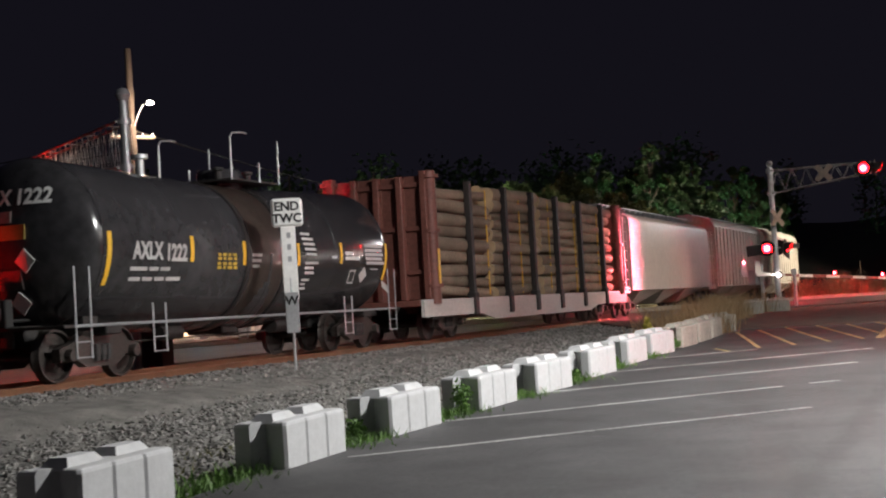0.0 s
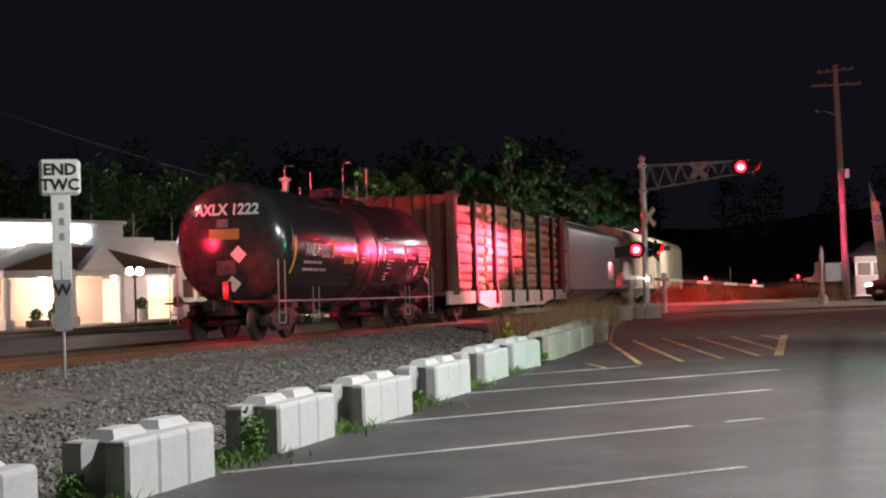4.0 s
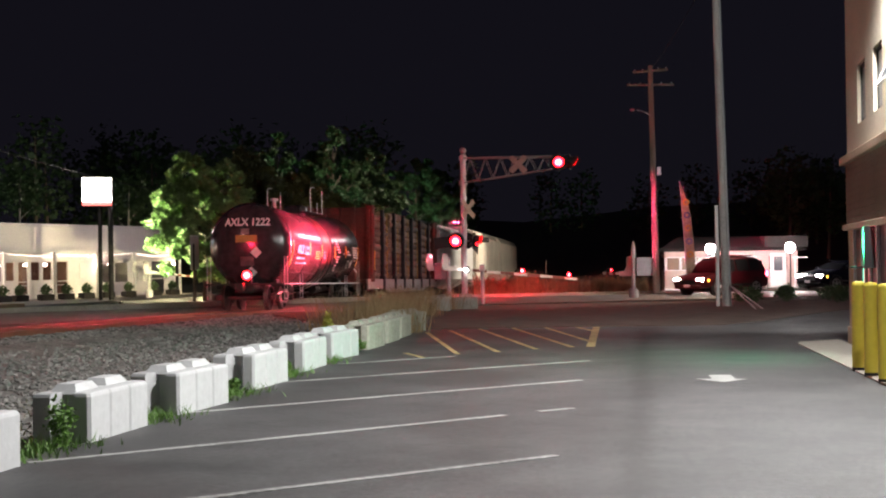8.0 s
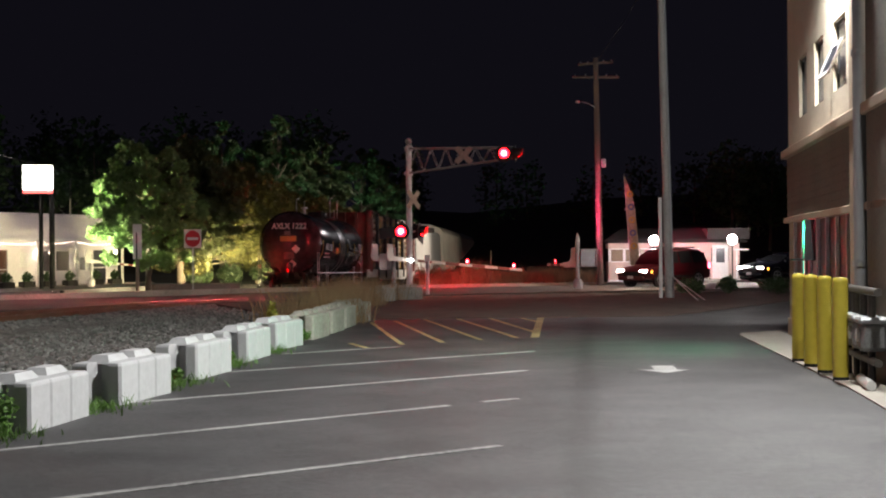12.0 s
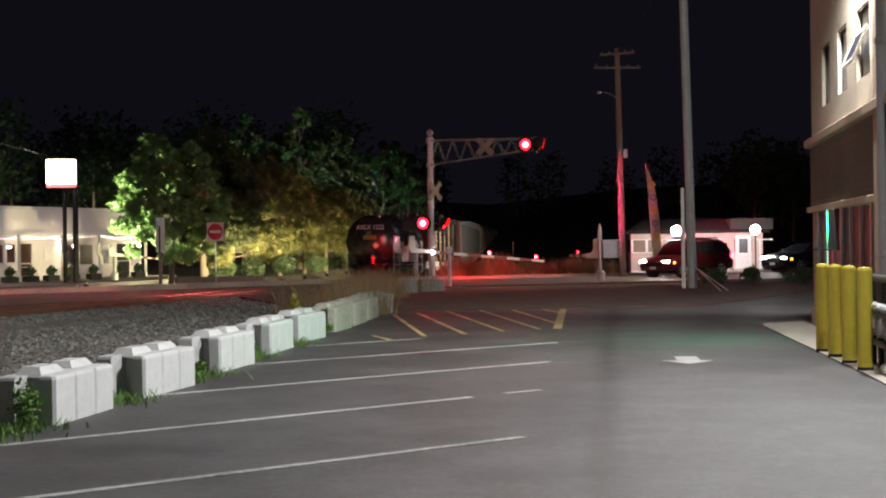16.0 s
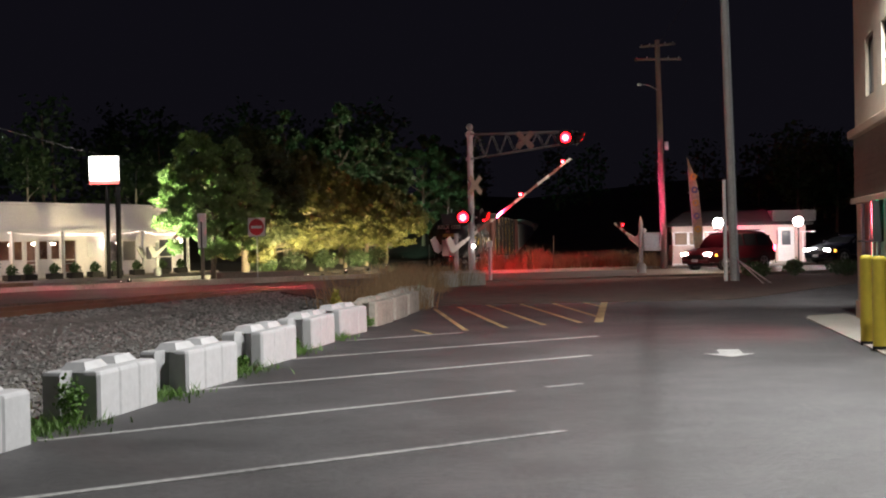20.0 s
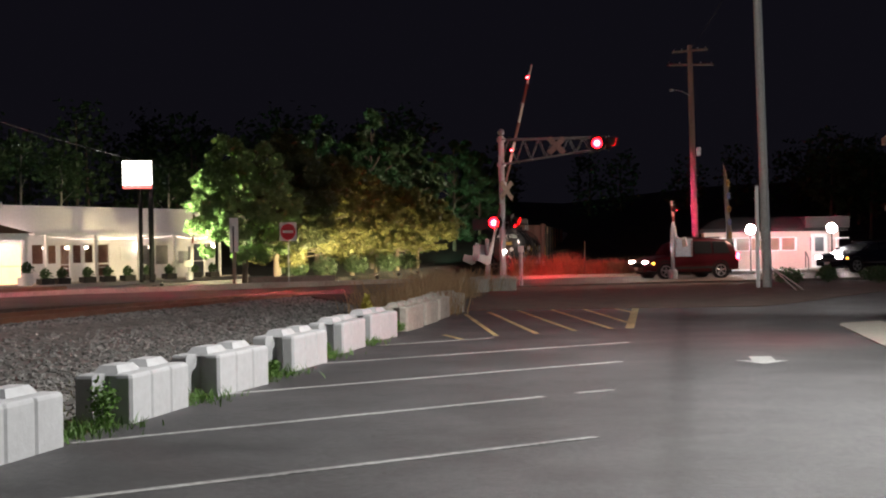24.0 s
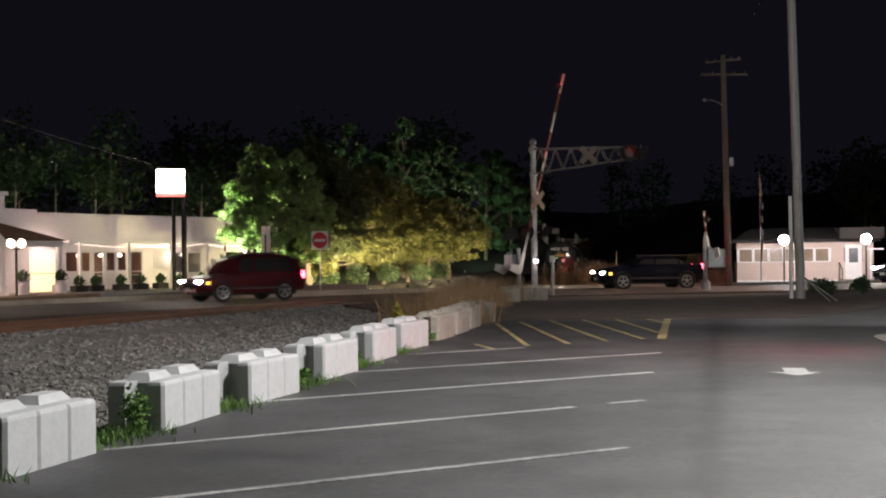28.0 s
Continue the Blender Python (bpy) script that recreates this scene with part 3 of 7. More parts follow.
part("top_platform", bm, DARK_STEEL, tank_car, "steel grating platform on the tank's top")
for sx in (-0.9, 0.9):
    bm = tube(B(), [(sx, 5.95, 3.86), (sx, 5.95, 4.75), (sx, 6.05, 4.86), (sx, 6.4, 4.9), (sx, 6.62, 4.9)], 0.022)
    part("hand_rail", bm, GALV, tank_car, "bent steel hand rail")
    for y, top in ((7.1, 4.3), (7.95, 4.85)):
        part("rail_post", rod(B(), (sx, y, 3.86), (sx, y, top), 0.024, n=6), GALV, tank_car)
part("vent_valve", turned(B(), [(0.09, 3.85), (0.09, 4.22), (0.17, 4.24), (0.17, 4.32), (0, 4.34)], pose(-0.1, 4.1, 0), 12), GALV, tank_car, smooth=True)
for x, y in ((0.35, 6.3), (-0.35, 7.45), (0.3, 7.6)):
    part("valve", turned(B(), [(0.07, 3.8), (0.07, 4.1), (0.12, 4.12), (0.12, 4.18), (0, 4.2)], pose(x, y, 0), 10), DARK_STEEL, tank_car)
# outlet and brake gear below
part("outlet_saddle", box(B(), -0.45, 0.45, 6.0, 6.6, 0.62, 0.9, 0.03), DARK_STEEL, tank_car)
part("brake_cylinder", rod(B(), (0.5, 3.6, 0.72), (0.5, 4.3, 0.72), 0.14, n=12), DARK_STEEL, tank_car, smooth=True)
part("air_reservoir", rod(B(), (0.4, 8.1, 0.72), (0.4, 9.0, 0.72), 0.17, n=12), DARK_STEEL, tank_car, smooth=True)
part("brake_rod", rod(B(), (0.25, 1.2, 0.6), (0.25, 11.0, 0.6), 0.022, n=6), WHEEL_STEEL, tank_car)
for y in (1.0, TANK_L - 1.45):
    wheelset_truck(tank_car, y)
coupler(tank_car, -0.1, -1)
coupler(tank_car, TANK_L + 0.1, 1)


def on_shell(y, angle, r=TANK_R + 0.014):
    """A pose on the tank's camera side, x along -y of the train's way is the reading way; angle above the middle."""
    a = radians(angle)
    return Matrix.Translation((r * math.cos(a), y, TANK_Z + sag(y) + r * math.sin(a))) @ Euler((0, 0, radians(90))).to_matrix().to_4x4() @ Euler((radians(90 - angle), 0, 0)).to_matrix().to_4x4()


NARROW = Matrix.Diagonal((0.80, 1, 1, 1))
for words, y in (("AXLX", 1.88), ("1222", 2.78)):
    text_mesh("reporting_mark", words, 0.43, LETTER_DULL, tank_car, on_shell(y, -5) @ NARROW, "white stencilled letter", bold=0.016, split=True)
def on_head(p):
    """The nearest place in front of the dished rear head."""
    r = min(0.999, math.hypot(p.x, p.z - TANK_Z) / TANK_R)
    return Vector((p.x, 0.62 - 0.62 * math.sqrt(1 - r * r) - 0.012 + (p.y - 0.10) * 0.1, p.z))


text_mesh("end_mark", "AXLX 1222", 0.38, LETTER_WHITE, tank_car, pose(0, 0.10, TANK_Z + 0.80, 90, 0, 0) @ Matrix.Diagonal((0.92, 1, 1, 1)), "white stencilled letter", bold=0.012, split=True, bend=on_head)


def small_print(y, angle, rows, height, gap):
    m = on_shell(y, angle) @ pose(0, 0, 0, -90, 0, 0)
    part("small_print", bars(B(), rows, height, gap, m), LETTER_DULL, tank_car, "unreadable white small print")


small_print(1.40, -17, ((0.5, 0.28, 0.3), (0.34, 0.3, 0.3, 0.45)), 0.07, 0.19)
small_print(5.5, -2, ((0.4,), (0.36,), (0.28,)), 0.06, 0.115)
small_print(7.7, 16, ((0.4,), (0.5,), (0.52,), (0.52,), (0.48,)), 0.06, 0.12)
small_print(7.78, -8, ((0.62,), (0.4,), (0.42,)), 0.06, 0.11)
small_print(7.74, -22, ((0.32,), (0.2,), (0.26,)), 0.05, 0.1)
small_print(9.1, -4, ((0.22,),), 0.06, 0.12)
small_print(9.75, -1, ((0.42,), (0.75,)), 0.08, 0.12)
small_print(10.8, 5, ((1.0,), (0.95,), (1.0,), (0.9,), (1.0,)), 0.075, 0.105)
small_print(11.2, -16, ((0.4,),), 0.03, 0.1)
for y, a0, a1 in ((0.75, -29, 6), (3.3, -10, 8), (5.2, -10, 8), (7.48, -10, 8), (9.55, -10, 8), (12.02, -27, 7)):
    bm = B()
    for k in range(6):
        a = [radians(a0 + (a1 - a0) * j / 6) for j in (k, k + 1)]
        r = TANK_R + 0.016
        q = [bm.verts.new((r * math.cos(a[i]), y + dy, TANK_Z + sag(y) + r * math.sin(a[i]))) for i, dy in ((0, -0.06), (0, 0.06), (1, 0.06), (1, -0.06))]
        bm.faces.new(q)
    bmesh.ops.remove_doubles(bm, verts=bm.verts, dist=0.001)
    part("reflective_strip", bm, DECAL_YELLOW, tank_car, "yellow reflective strip", smooth=True)
STENCIL = shader("dull_yellow_stencil", (0.42, 0.27, 0.03), 0.6, vary=0.5, scale=20)
for angle, w in ((-3.5, 0.68), (-10, 0.72)):
    m = on_shell(4.2, angle) @ pose(0, 0, 0, -90, 0, 0)
    part("yellow_stencil", bars(B(), ((w * 0.16, w * 0.2, w * 0.14, w * 0.2), (w * 0.2, w * 0.12, w * 0.24, w * 0.16)), 0.06, 0.08, m), STENCIL, tank_car, "yellow stencilled warning bars")
bm = box(B(), -0.15, 0.15, -0.17, 0.17, 0, 0.006, m=on_shell(10.2, -22))
part("square_decal", bm, LETTER_DULL, tank_car, "white square decal")
bm = box(B(), -0.11, 0.11, -0.13, 0.13, 0.004, 0.010, m=on_shell(10.2, -22))
part("square_decal", bm, BLACK, tank_car, "black inset of the square decal")
bm = box(B(), -0.15, 0.15, -0.15, 0.15, 0, 0.006, m=on_shell(10.8, -21) @ pose(0, 0, 0, 0, 0, 45))
part("placard", bm, LETTER_DULL, tank_car, "white diamond placard")
bm = box(B(), -0.14, 0.14, -0.14, 0.14, 0, 0.01, m=pose(1.38, 12.25, 1.5, 0, 62, 0) @ pose(0, 0, 0, 0, 0, 45))
part("placard", bm, LETTER_DULL, tank_car, "white diamond placard")
# rear head plates
for x, z, w, h, rot, mt, lb in ((0, 0.20, 0.8, 0.26, 0, shader("yellow_plate", (0.33, 0.24, 0.06), 0.6, vary=0.3, scale=9), "dull yellow plate"), (0.36, -0.30, 0.30, 0.30, 45, LETTER_WHITE, "white diamond placard"), (0.15, -1.02, 0.30, 0.30, 45, LETTER_WHITE, "white diamond placard"), (-0.05, 0.47, 0.3, 0.2, 0, shader("faded_print", (0.16, 0.15, 0.14), 0.7, vary=0.6, scale=30), "faded stencilled print"), (0.02, -0.62, 0.5, 0.34, 0, shader("head_print", (0.07, 0.065, 0.065), 0.6, vary=0.7, scale=30), "faded block of small print")):
    d = 0.62 - 0.62 * math.sqrt(max(0, 1 - ((abs(x)) ** 2 + z ** 2) / TANK_R ** 2))
    part("head_plate", box(B(), -w / 2, w / 2, -0.01, 0.01, -h / 2, h / 2, m=pose(x, d - 0.02, TANK_Z + z, -math.degrees(math.asin(max(-1, min(1, z / TANK_R)))) * 0.4, 0, 0) @ pose(0, 0, 0, 0, rot, 0)), mt, tank_car, lb)
# tail flasher, a turning red lens in a black box on the rear coupler
part("flasher_box", box(B(), 0.02, 0.30, -0.46, -0.26, 0.98, 1.46, 0.02), BLACK, tank_car, "end-of-train flasher box")
bm = B()
rod(bm, (0.16, -0.3, 1.1), (0.16, 0.3, 1.1), 0.03, n=6)
part("flasher_bracket", bm, BLACK, tank_car)


def revolving_lens(name, parent, m, r, lit, n=18):
    """A round lens that glows on its -y face, its middle pale as in glare, and is dull behind."""
    bm = B()
    ring = lambda rad, y: [bm.verts.new((rad * math.cos(k * math.tau / n), y, rad * math.sin(k * math.tau / n))) for k in range(n)]
    a, b, c, d = ring(r * 0.55, -0.022), ring(r, -0.02), ring(r, 0.012), ring(r * 0.5, 0.018)
    bm.faces.new(a).material_index = 2
    for p, q, k in ((a, b, 0), (b, c, 1), (c, d, 1)):
        for j in range(n):
            bm.faces.new((p[j], p[(j + 1) % n], q[(j + 1) % n], q[j])).material_index = k
    bm.faces.new(d).material_index = 1
    ob = new(name, mesh_of(name, bm, [lit, RED_DULL, LENS_CORE]))
    ob.parent = parent
    ob.matrix_basis = m
    return ob


# pale core within the red ring, imitating the glare of a lit lens
LENS_CORE = shader("signal_lens_core", (0.5, 0.03, 0.02), 0.4, bump=0, emit=(1.0, 0.30, 0.34), power=12)
FLASH = shader("flasher_lit", (0.5, 0.03, 0.02), 0.4, bump=0, emit=(1.0, 0.0004, 0.0006), power=900)
flasher = revolving_lens("flasher_lens", tank_car, pose(0, -0.5, 1.36), 0.15, FLASH)

# log car: bulkhead flat car loaded with logs; y = 0 at its rear bulkhead
log_car = thing("log_car", on_track(28.0), "red bulkhead flat car stacked with bark-covered logs", "flat car", "freight train")
LOG_L = 19.5
bm = box(B(), -1.45, 1.45, -0.9, LOG_L + 0.9, 0.95, 1.12, 0.02)
part("deck", bm, CAR_RED, log_car, "oxide red deck")
for sx in (-1, 1):
    bm = B()
    pts = [(-0.9, 1.13), (-0.9, 0.66), (3.4, 0.66), (4.6, 0.46), (LOG_L - 4.6, 0.46), (LOG_L - 3.4, 0.66), (LOG_L + 0.9, 0.66), (LOG_L + 0.9, 1.13)]
    a = [bm.verts.new((sx * 1.47, y, z)) for y, z in pts]
    b = [bm.verts.new((sx * 1.56, y, z)) for y, z in pts]
    for k in range(len(pts)):
        bm.faces.new((a[k], a[(k + 1) % 8], b[(k + 1) % 8], b[k]))
    bm.faces.new(a)
    bm.faces.new(b[::-1])
    part("side_sill", bm, PALE_PAINT if sx > 0 else CAR_RED, log_car, "scuffed pale pink side sill")
for y in (0.0, LOG_L):
    bm = B()
    box(bm, -1.5, 1.5, y - 0.06, y + 0.06, 1.13, 4.55, 0.02)
    part("bulkhead", bm, CAR_RED, log_car, "ribbed red end wall")
    way = -1 if y == 0 else 1
    for x in (-1.42, -0.7, 0.0, 0.7, 1.42):
        bm = box(B(), x - 0.09, x + 0.09, min(y, y + way * 0.3), max(y, y + way * 0.3), 1.13, 4.55 + (0.1 if abs(x) > 1 else 0), 0.02)
        part("bulkhead_rib", bm, CAR_RED, log_car)
    for z in (1.9, 3.1, 4.3):
        part("bulkhead_beam", box(B(), -1.5, 1.5, y + way * 0.12 - 0.06, y + way * 0.12 + 0.06, z - 0.06, z + 0.06), CAR_RED, log_car)
    for x in (-1.52, 1.52):
        bm = B()
        rod(bm, (x, y + way * 0.05, 1.0), (x, y + way * 0.05, 4.65), 0.19, n=12)
        for z in (1.5, 3.0, 4.5):
            rod(bm, (x, y + way * 0.05, z - 0.05), (x, y + way * 0.05, z + 0.05), 0.27, n=12)
        post = part("corner_post", bm, CAR_RED, log_car, smooth=True)
        if x > 0 and y == 0:
            part("reflective_strip", box(B(), x + 0.18, x + 0.2, -0.11, 0.01, 1.55, 2.5), DECAL_YELLOW, post, "yellow reflective strip")
for y in (2.92, 6.02, 8.7, 11.4, 14.3, 17.3):
    for sx in (-1, 1):
        bm = box(B(), sx * 1.5 - 0.09, sx * 1.5 + 0.09, y - 0.11, y + 0.11, 0.8, 4.57, 0.02)
        box(bm, sx * 1.5 - 0.13, sx * 1.5 + 0.13, y - 0.16, y + 0.16, 0.62, 1.3, 0.03)
        part("stake", bm, DARK_STEEL, log_car, "dark steel side stake")
for k in range(5):
    y = 4.6 + k * 3.1
    bm = B()
    for z0, z1 in ((1.2, 4.4),):
        box(bm, 1.40, 1.42, y - 0.03, y + 0.03, z0, z1)
    part("strap", bm, DECAL_YELLOW, log_car, "thin pale strap over the logs")
rng = random.Random(4)
for stack in range(4):
    y0 = 0.3 + stack * 4.75
    z = 1.32
    row = 0
    while z < 4.42:
        r = rng.uniform(0.15, 0.22)
        for x in (1.22, 0.85) if row % 2 else (1.26, 0.9):
            bm = B()
            ra = r * rng.uniform(0.85, 1.1)
            ya, yb = y0 + rng.uniform(0, 0.25), y0 + 4.66 - rng.uniform(0, 0.35)
            dz = rng.uniform(-0.09, 0.09)
            rod(bm, (x, ya, z - dz), (x, yb, z + dz), ra * 1.06, ra * 0.9, 12, caps=False)
            for f in list(bm.faces):
                f.material_index = 0
            for yy, rr, zz in ((ya, ra * 1.06, z - dz), (yb, ra * 0.9, z + dz)):
                vs = [v for v in bm.verts if abs(v.co.y - yy) < 0.05]
                vs.sort(key=lambda v: math.atan2(v.co.z - zz, v.co.x - x))
                bm.faces.new(vs).material_index = 1
            part("log", bm, [BARK, LOG_END], log_car, smooth=True)
        z += r * 1.85
        row += 1
bm = box(B(), -1.3, 0.7, 0.4, LOG_L - 0.4, 1.12, 4.2, 0.1)
part("log_pile_core", bm, BARK, log_car, "dark mass of logs behind the outer rows")
for y in (1.8, LOG_L - 1.8):
    wheelset_truck(log_car, y)
coupler(log_car, -0.8, -1)
coupler(log_car, LOG_L + 0.8, 1)


# covered hoppers
def hopper(name, y0, length, material, label, rounded, ribs=True, eaves=4.2):
    car = thing(name, on_track(y0), label, "hopper car", "freight train")
    bm = B()
    sec = []
    for k in range(7):
        a = k / 6 * math.pi
        sec.append((1.55 * math.cos(a), eaves + 0.05 + (0.58 if rounded else 0.34) * math.sin(a)))
    sec = [(1.6, 1.13)] + [(1.62, 2.6)] + [(1.6, eaves - 0.1)] + sec + [(-1.6, eaves - 0.1), (-1.62, 2.6), (-1.6, 1.13)]
    rows = []
    for y, s in ((0.9, 0.985), (1.05, 1.0), (length - 1.05, 1.0), (length - 0.9, 0.985)):
        rows.append([bm.verts.new((x * s, y, z)) for x, z in sec])
    n = len(sec)
    for a, b in zip(rows, rows[1:]):
        for k in range(n):
            bm.faces.new((a[k], a[(k + 1) % n], b[(k + 1) % n], b[k]))
    bm.faces.new(rows[0])
    bm.faces.new(rows[-1][::-1])
    part("body", bm, material, car, smooth=True)
    count = 3
    for k in range(count):
        yc = 2.4 + (k + 0.5) * (length - 4.8) / count
        w = (length - 4.8) / count / 2 * 0.92
        bm = B()
        top = [bm.verts.new((x, yc + y, 1.14)) for x, y in ((-1.5, -w), (1.5, -w), (1.5, w), (-1.5, w))]
        low = [bm.verts.new((x, yc + y, 0.45)) for x, y in ((-0.5, -0.4), (0.5, -0.4), (0.5, 0.4), (-0.5, 0.4))]
        for j in range(4):
            bm.faces.new((low[j], low[(j + 1) % 4], top[(j + 1) % 4], top[j]))
        bm.faces.new(low[::-1])
        bm.faces.new(top)
        part("discharge_chute", bm, material, car)
    for k in range(int(length / 1.1) if ribs else 0):
        y = 1.2 + k * 1.1
        if y < length - 1.1:
            for sx in (-1, 1):
                part("side_rib", box(B(), sx * 1.6 - 0.02, sx * 1.64 + 0.02, y - 0.03, y + 0.03, 1.2, eaves - 0.08), material, car)
    bm = box(B(), -0.45, 0.45, 0.4, length - 0.4, eaves + 0.66, eaves + 0.7)
    for k in range(int(length)):
        box(bm, -0.4, 0.4, 0.9 + k - 0.03, 0.9 + k + 0.03, eaves + 0.3, eaves + 0.66)
    part("roof_walk", bm, GALV, car)
    for y, way in ((0.0, 1), (length, -1)):
        bm = box(B(), -1.5, 1.5, min(y, y + way * 0.9), max(y, y + way * 0.9), 1.0, 1.3, 0.02)
        part("end_sill", bm, material, car)
        for sx in (-1, 1):
            bm = box(B(), sx * 1.45 - 0.06, sx * 1.45 + 0.06, min(y + way * 0.1, y + way * 0.25), max(y + way * 0.1, y + way * 0.25), 1.3, 4.2)
            part("end_post", bm, material, car)
            bm = B()
            for k in range(8):
                rod(bm, (sx * 1.52, y + way * 0.12, 1.2 + k * 0.4), (sx * 1.52, y + way * 0.6, 1.2 + k * 0.4), 0.02, n=6)
            rod(bm, (sx * 1.52, y + way * 0.6, 1.1), (sx * 1.52, y + way * 0.6, 4.2), 0.025, n=6)
            part("ladder", bm, material, car)
    for y in (1.6, length - 1.6):
        wheelset_truck(car, y)
    coupler(car, 0.0, -1)
    coupler(car, length, 1)
    return car


SMOOTH_PALE = shader("smooth_pale_paint", (0.45, 0.43, 0.40), 0.42, vary=0.15, scale=1.5, bump=0.05, bscale=5)
hopper_a = hopper("covered_hopper", 48.5, 18.8, SMOOTH_PALE, "pale grey covered hopper with slanted chutes", False, False, 4.2)
hopper_b = hopper("covered_hopper", 67.6, 18.0, TAN_PAINT, "tan covered hopper with a rounded roof", True, True, 4.55)
hopper_c = hopper("covered_hopper", 85.8, 18.0, TAN_PAINT, "tan covered hopper with a rounded roof", True, True, 4.55)

# ---- crossing signals ----
LAMP_GLASS = shader("white_lamp_lit", (0.8, 0.8, 0.8), 0.4, bump=0, emit=(1.0, 0.86, 0.72), power=90)
SIGNAL_LENSES = []
EARLY_OFF = {}
LATE_ON = []
BLINK_RED = shader("signal_lens_lit", (0.5, 0.03, 0.02), 0.4, bump=0, emit=(1.0, 0.0003, 0.0008), power=420)
# five hidden lenses, far brighter than the signals, added to throw red light
SCRUB_FILL_RED = shader("scrub_fill_lens", (0.5, 0.03, 0.02), 0.4, bump=0, emit=(1.0, 0.014, 0.035), power=8000)
TRACK_FILL_RED = shader("track_fill_lens", (0.5, 0.03, 0.02), 0.4, bump=0, emit=(1.0, 0.025, 0.07), power=7500)
POLE_FILL_RED = shader("pole_fill_lens", (0.5, 0.03, 0.02), 0.4, bump=0, emit=(1.0, 0.045, 0.16), power=1000000)
TANK_FILL_RED = shader("tank_fill_lens", (0.5, 0.03, 0.02), 0.4, bump=0, emit=(1.0, 0.045, 0.11), power=4800000)
FLANK_FILL_RED = shader("road_fill_lens", (0.5, 0.03, 0.02), 0.4, bump=0, emit=(1.0, 0.09, 0.13), power=46000)
MAST_WHITE = shader("mast_lamp_lit", (0.8, 0.8, 0.8), 0.4, bump=0, emit=(1.0, 0.88, 0.84), power=26)
GATE_RED = shader("gate_lamp_lit", (0.5, 0.03, 0.02), 0.4, bump=0, emit=(1.0, 0.002, 0.005), power=90)


def signal_head(parent, m, lit=True, strong=None):
    """A round black target with hood and red lens, facing -y of m; strong makes it an added, hidden fill light."""
    bm = B()
    turned(bm, [(0.0, 0.0), (0.34, 0.0), (0.34, 0.02), (0.24, 0.02), (0.24, 0.12), (0.0, 0.14)], pose(0, 0.02, 0, -90, 0, 0), 22)
    head = part("signal_head", bm, BLACK, parent, "round black signal target", m=m)
    bm = B()
    n = 14
    for k in range(n):
        a0, a1 = radians(-30 + 240 * k / n), radians(-30 + 240 * (k + 1) / n)
        q = []
        for a, y in ((a0, 0.0), (a1, 0.0), (a1, -0.22 - 0.08 * math.sin(a1)), (a0, -0.22 - 0.08 * math.sin(a0))):
            q.append(bm.verts.new((0.215 * math.cos(a), y, 0.215 * math.sin(a))))
        bm.faces.new(q)
    bmesh.ops.remove_doubles(bm, verts=bm.verts, dist=0.001)
    bmesh.ops.solidify(bm, geom=bm.faces, thickness=0.008)
    part("hood", bm, BLACK, head)
    lens = revolving_lens("lens", head, pose(0, -0.01, 0), 0.19, strong or BLINK_RED)
    reach = 0.5 if strong in (FLANK_FILL_RED, TRACK_FILL_RED) else 0.2 if strong is SCRUB_FILL_RED else 0.0
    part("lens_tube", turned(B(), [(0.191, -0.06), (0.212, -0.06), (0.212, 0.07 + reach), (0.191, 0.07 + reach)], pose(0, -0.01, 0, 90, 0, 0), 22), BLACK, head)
    # plates added to keep the fill lenses' beams off other things
    if strong is TRACK_FILL_RED:
        part("beam_shield", box(B(), -0.215, -0.2, -1.0, -0.02, -0.26, 0.55), BLACK, head)
        part("beam_shield", box(B(), 0.2, 0.215, -1.0, -0.02, -0.26, 0.55), BLACK, head)
    if strong is POLE_FILL_RED:
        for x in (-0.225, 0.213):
            part("beam_shield", box(B(), x, x + 0.012, -3.4, -0.02, -0.24, 0.6), BLACK, head)
        part("beam_shield", box(B(), -0.213, 0.213, -3.4, -0.02, -0.24, -0.22), BLACK, head)
        part("beam_shield", box(B(), -0.213, 0.213, -2.6, -0.02, 0.58, 0.6), BLACK, head)
    if strong is SCRUB_FILL_RED:
        part("beam_shield", box(B(), -0.24, -0.225, -0.95, -0.02, -0.3, 0.3), BLACK, head)
    if strong is FLANK_FILL_RED:
        part("beam_shield", box(B(), 0.213, 0.225, -reach - 0.5, -0.02, -0.22, 0.22), BLACK, head)
    if strong is TANK_FILL_RED:
        part("beam_shield", box(B(), -2.4, 1.3, -2.8, -0.02, 0.215, 0.24), BLACK, head)
        part("beam_shield", box(B(), -2.0, 1.3, -1.5, -0.02, -0.265, -0.24), BLACK, head)
        part("beam_shield", box(B(), -0.24, -0.215, -0.3, -0.02, -0.24, 0.215), BLACK, head)
    if lit:
        SIGNAL_LENSES.append(lens)
        if strong is TANK_FILL_RED:
            EARLY_OFF[lens.name] = 9.5
            LATE_ON.append(lens.name)
    return head


CROSSBUCK_TAN = shader("weathered_crossbuck", (0.26, 0.20, 0.16), 0.8, vary=0.3, scale=6, bump=0.2)


def crossbuck(parent, m, size=1.1):
    for turn in (45, -45):
        part("crossbuck_blade", box(B(), -size / 2, size / 2, -0.012 - (turn > 0) * 0.014, 0.0 - (turn > 0) * 0.014, -0.11, 0.11, 0.004, m=m @ pose(0, 0, 0, 0, turn, 0)), CROSSBUCK_TAN, parent, "weathered crossbuck blade")


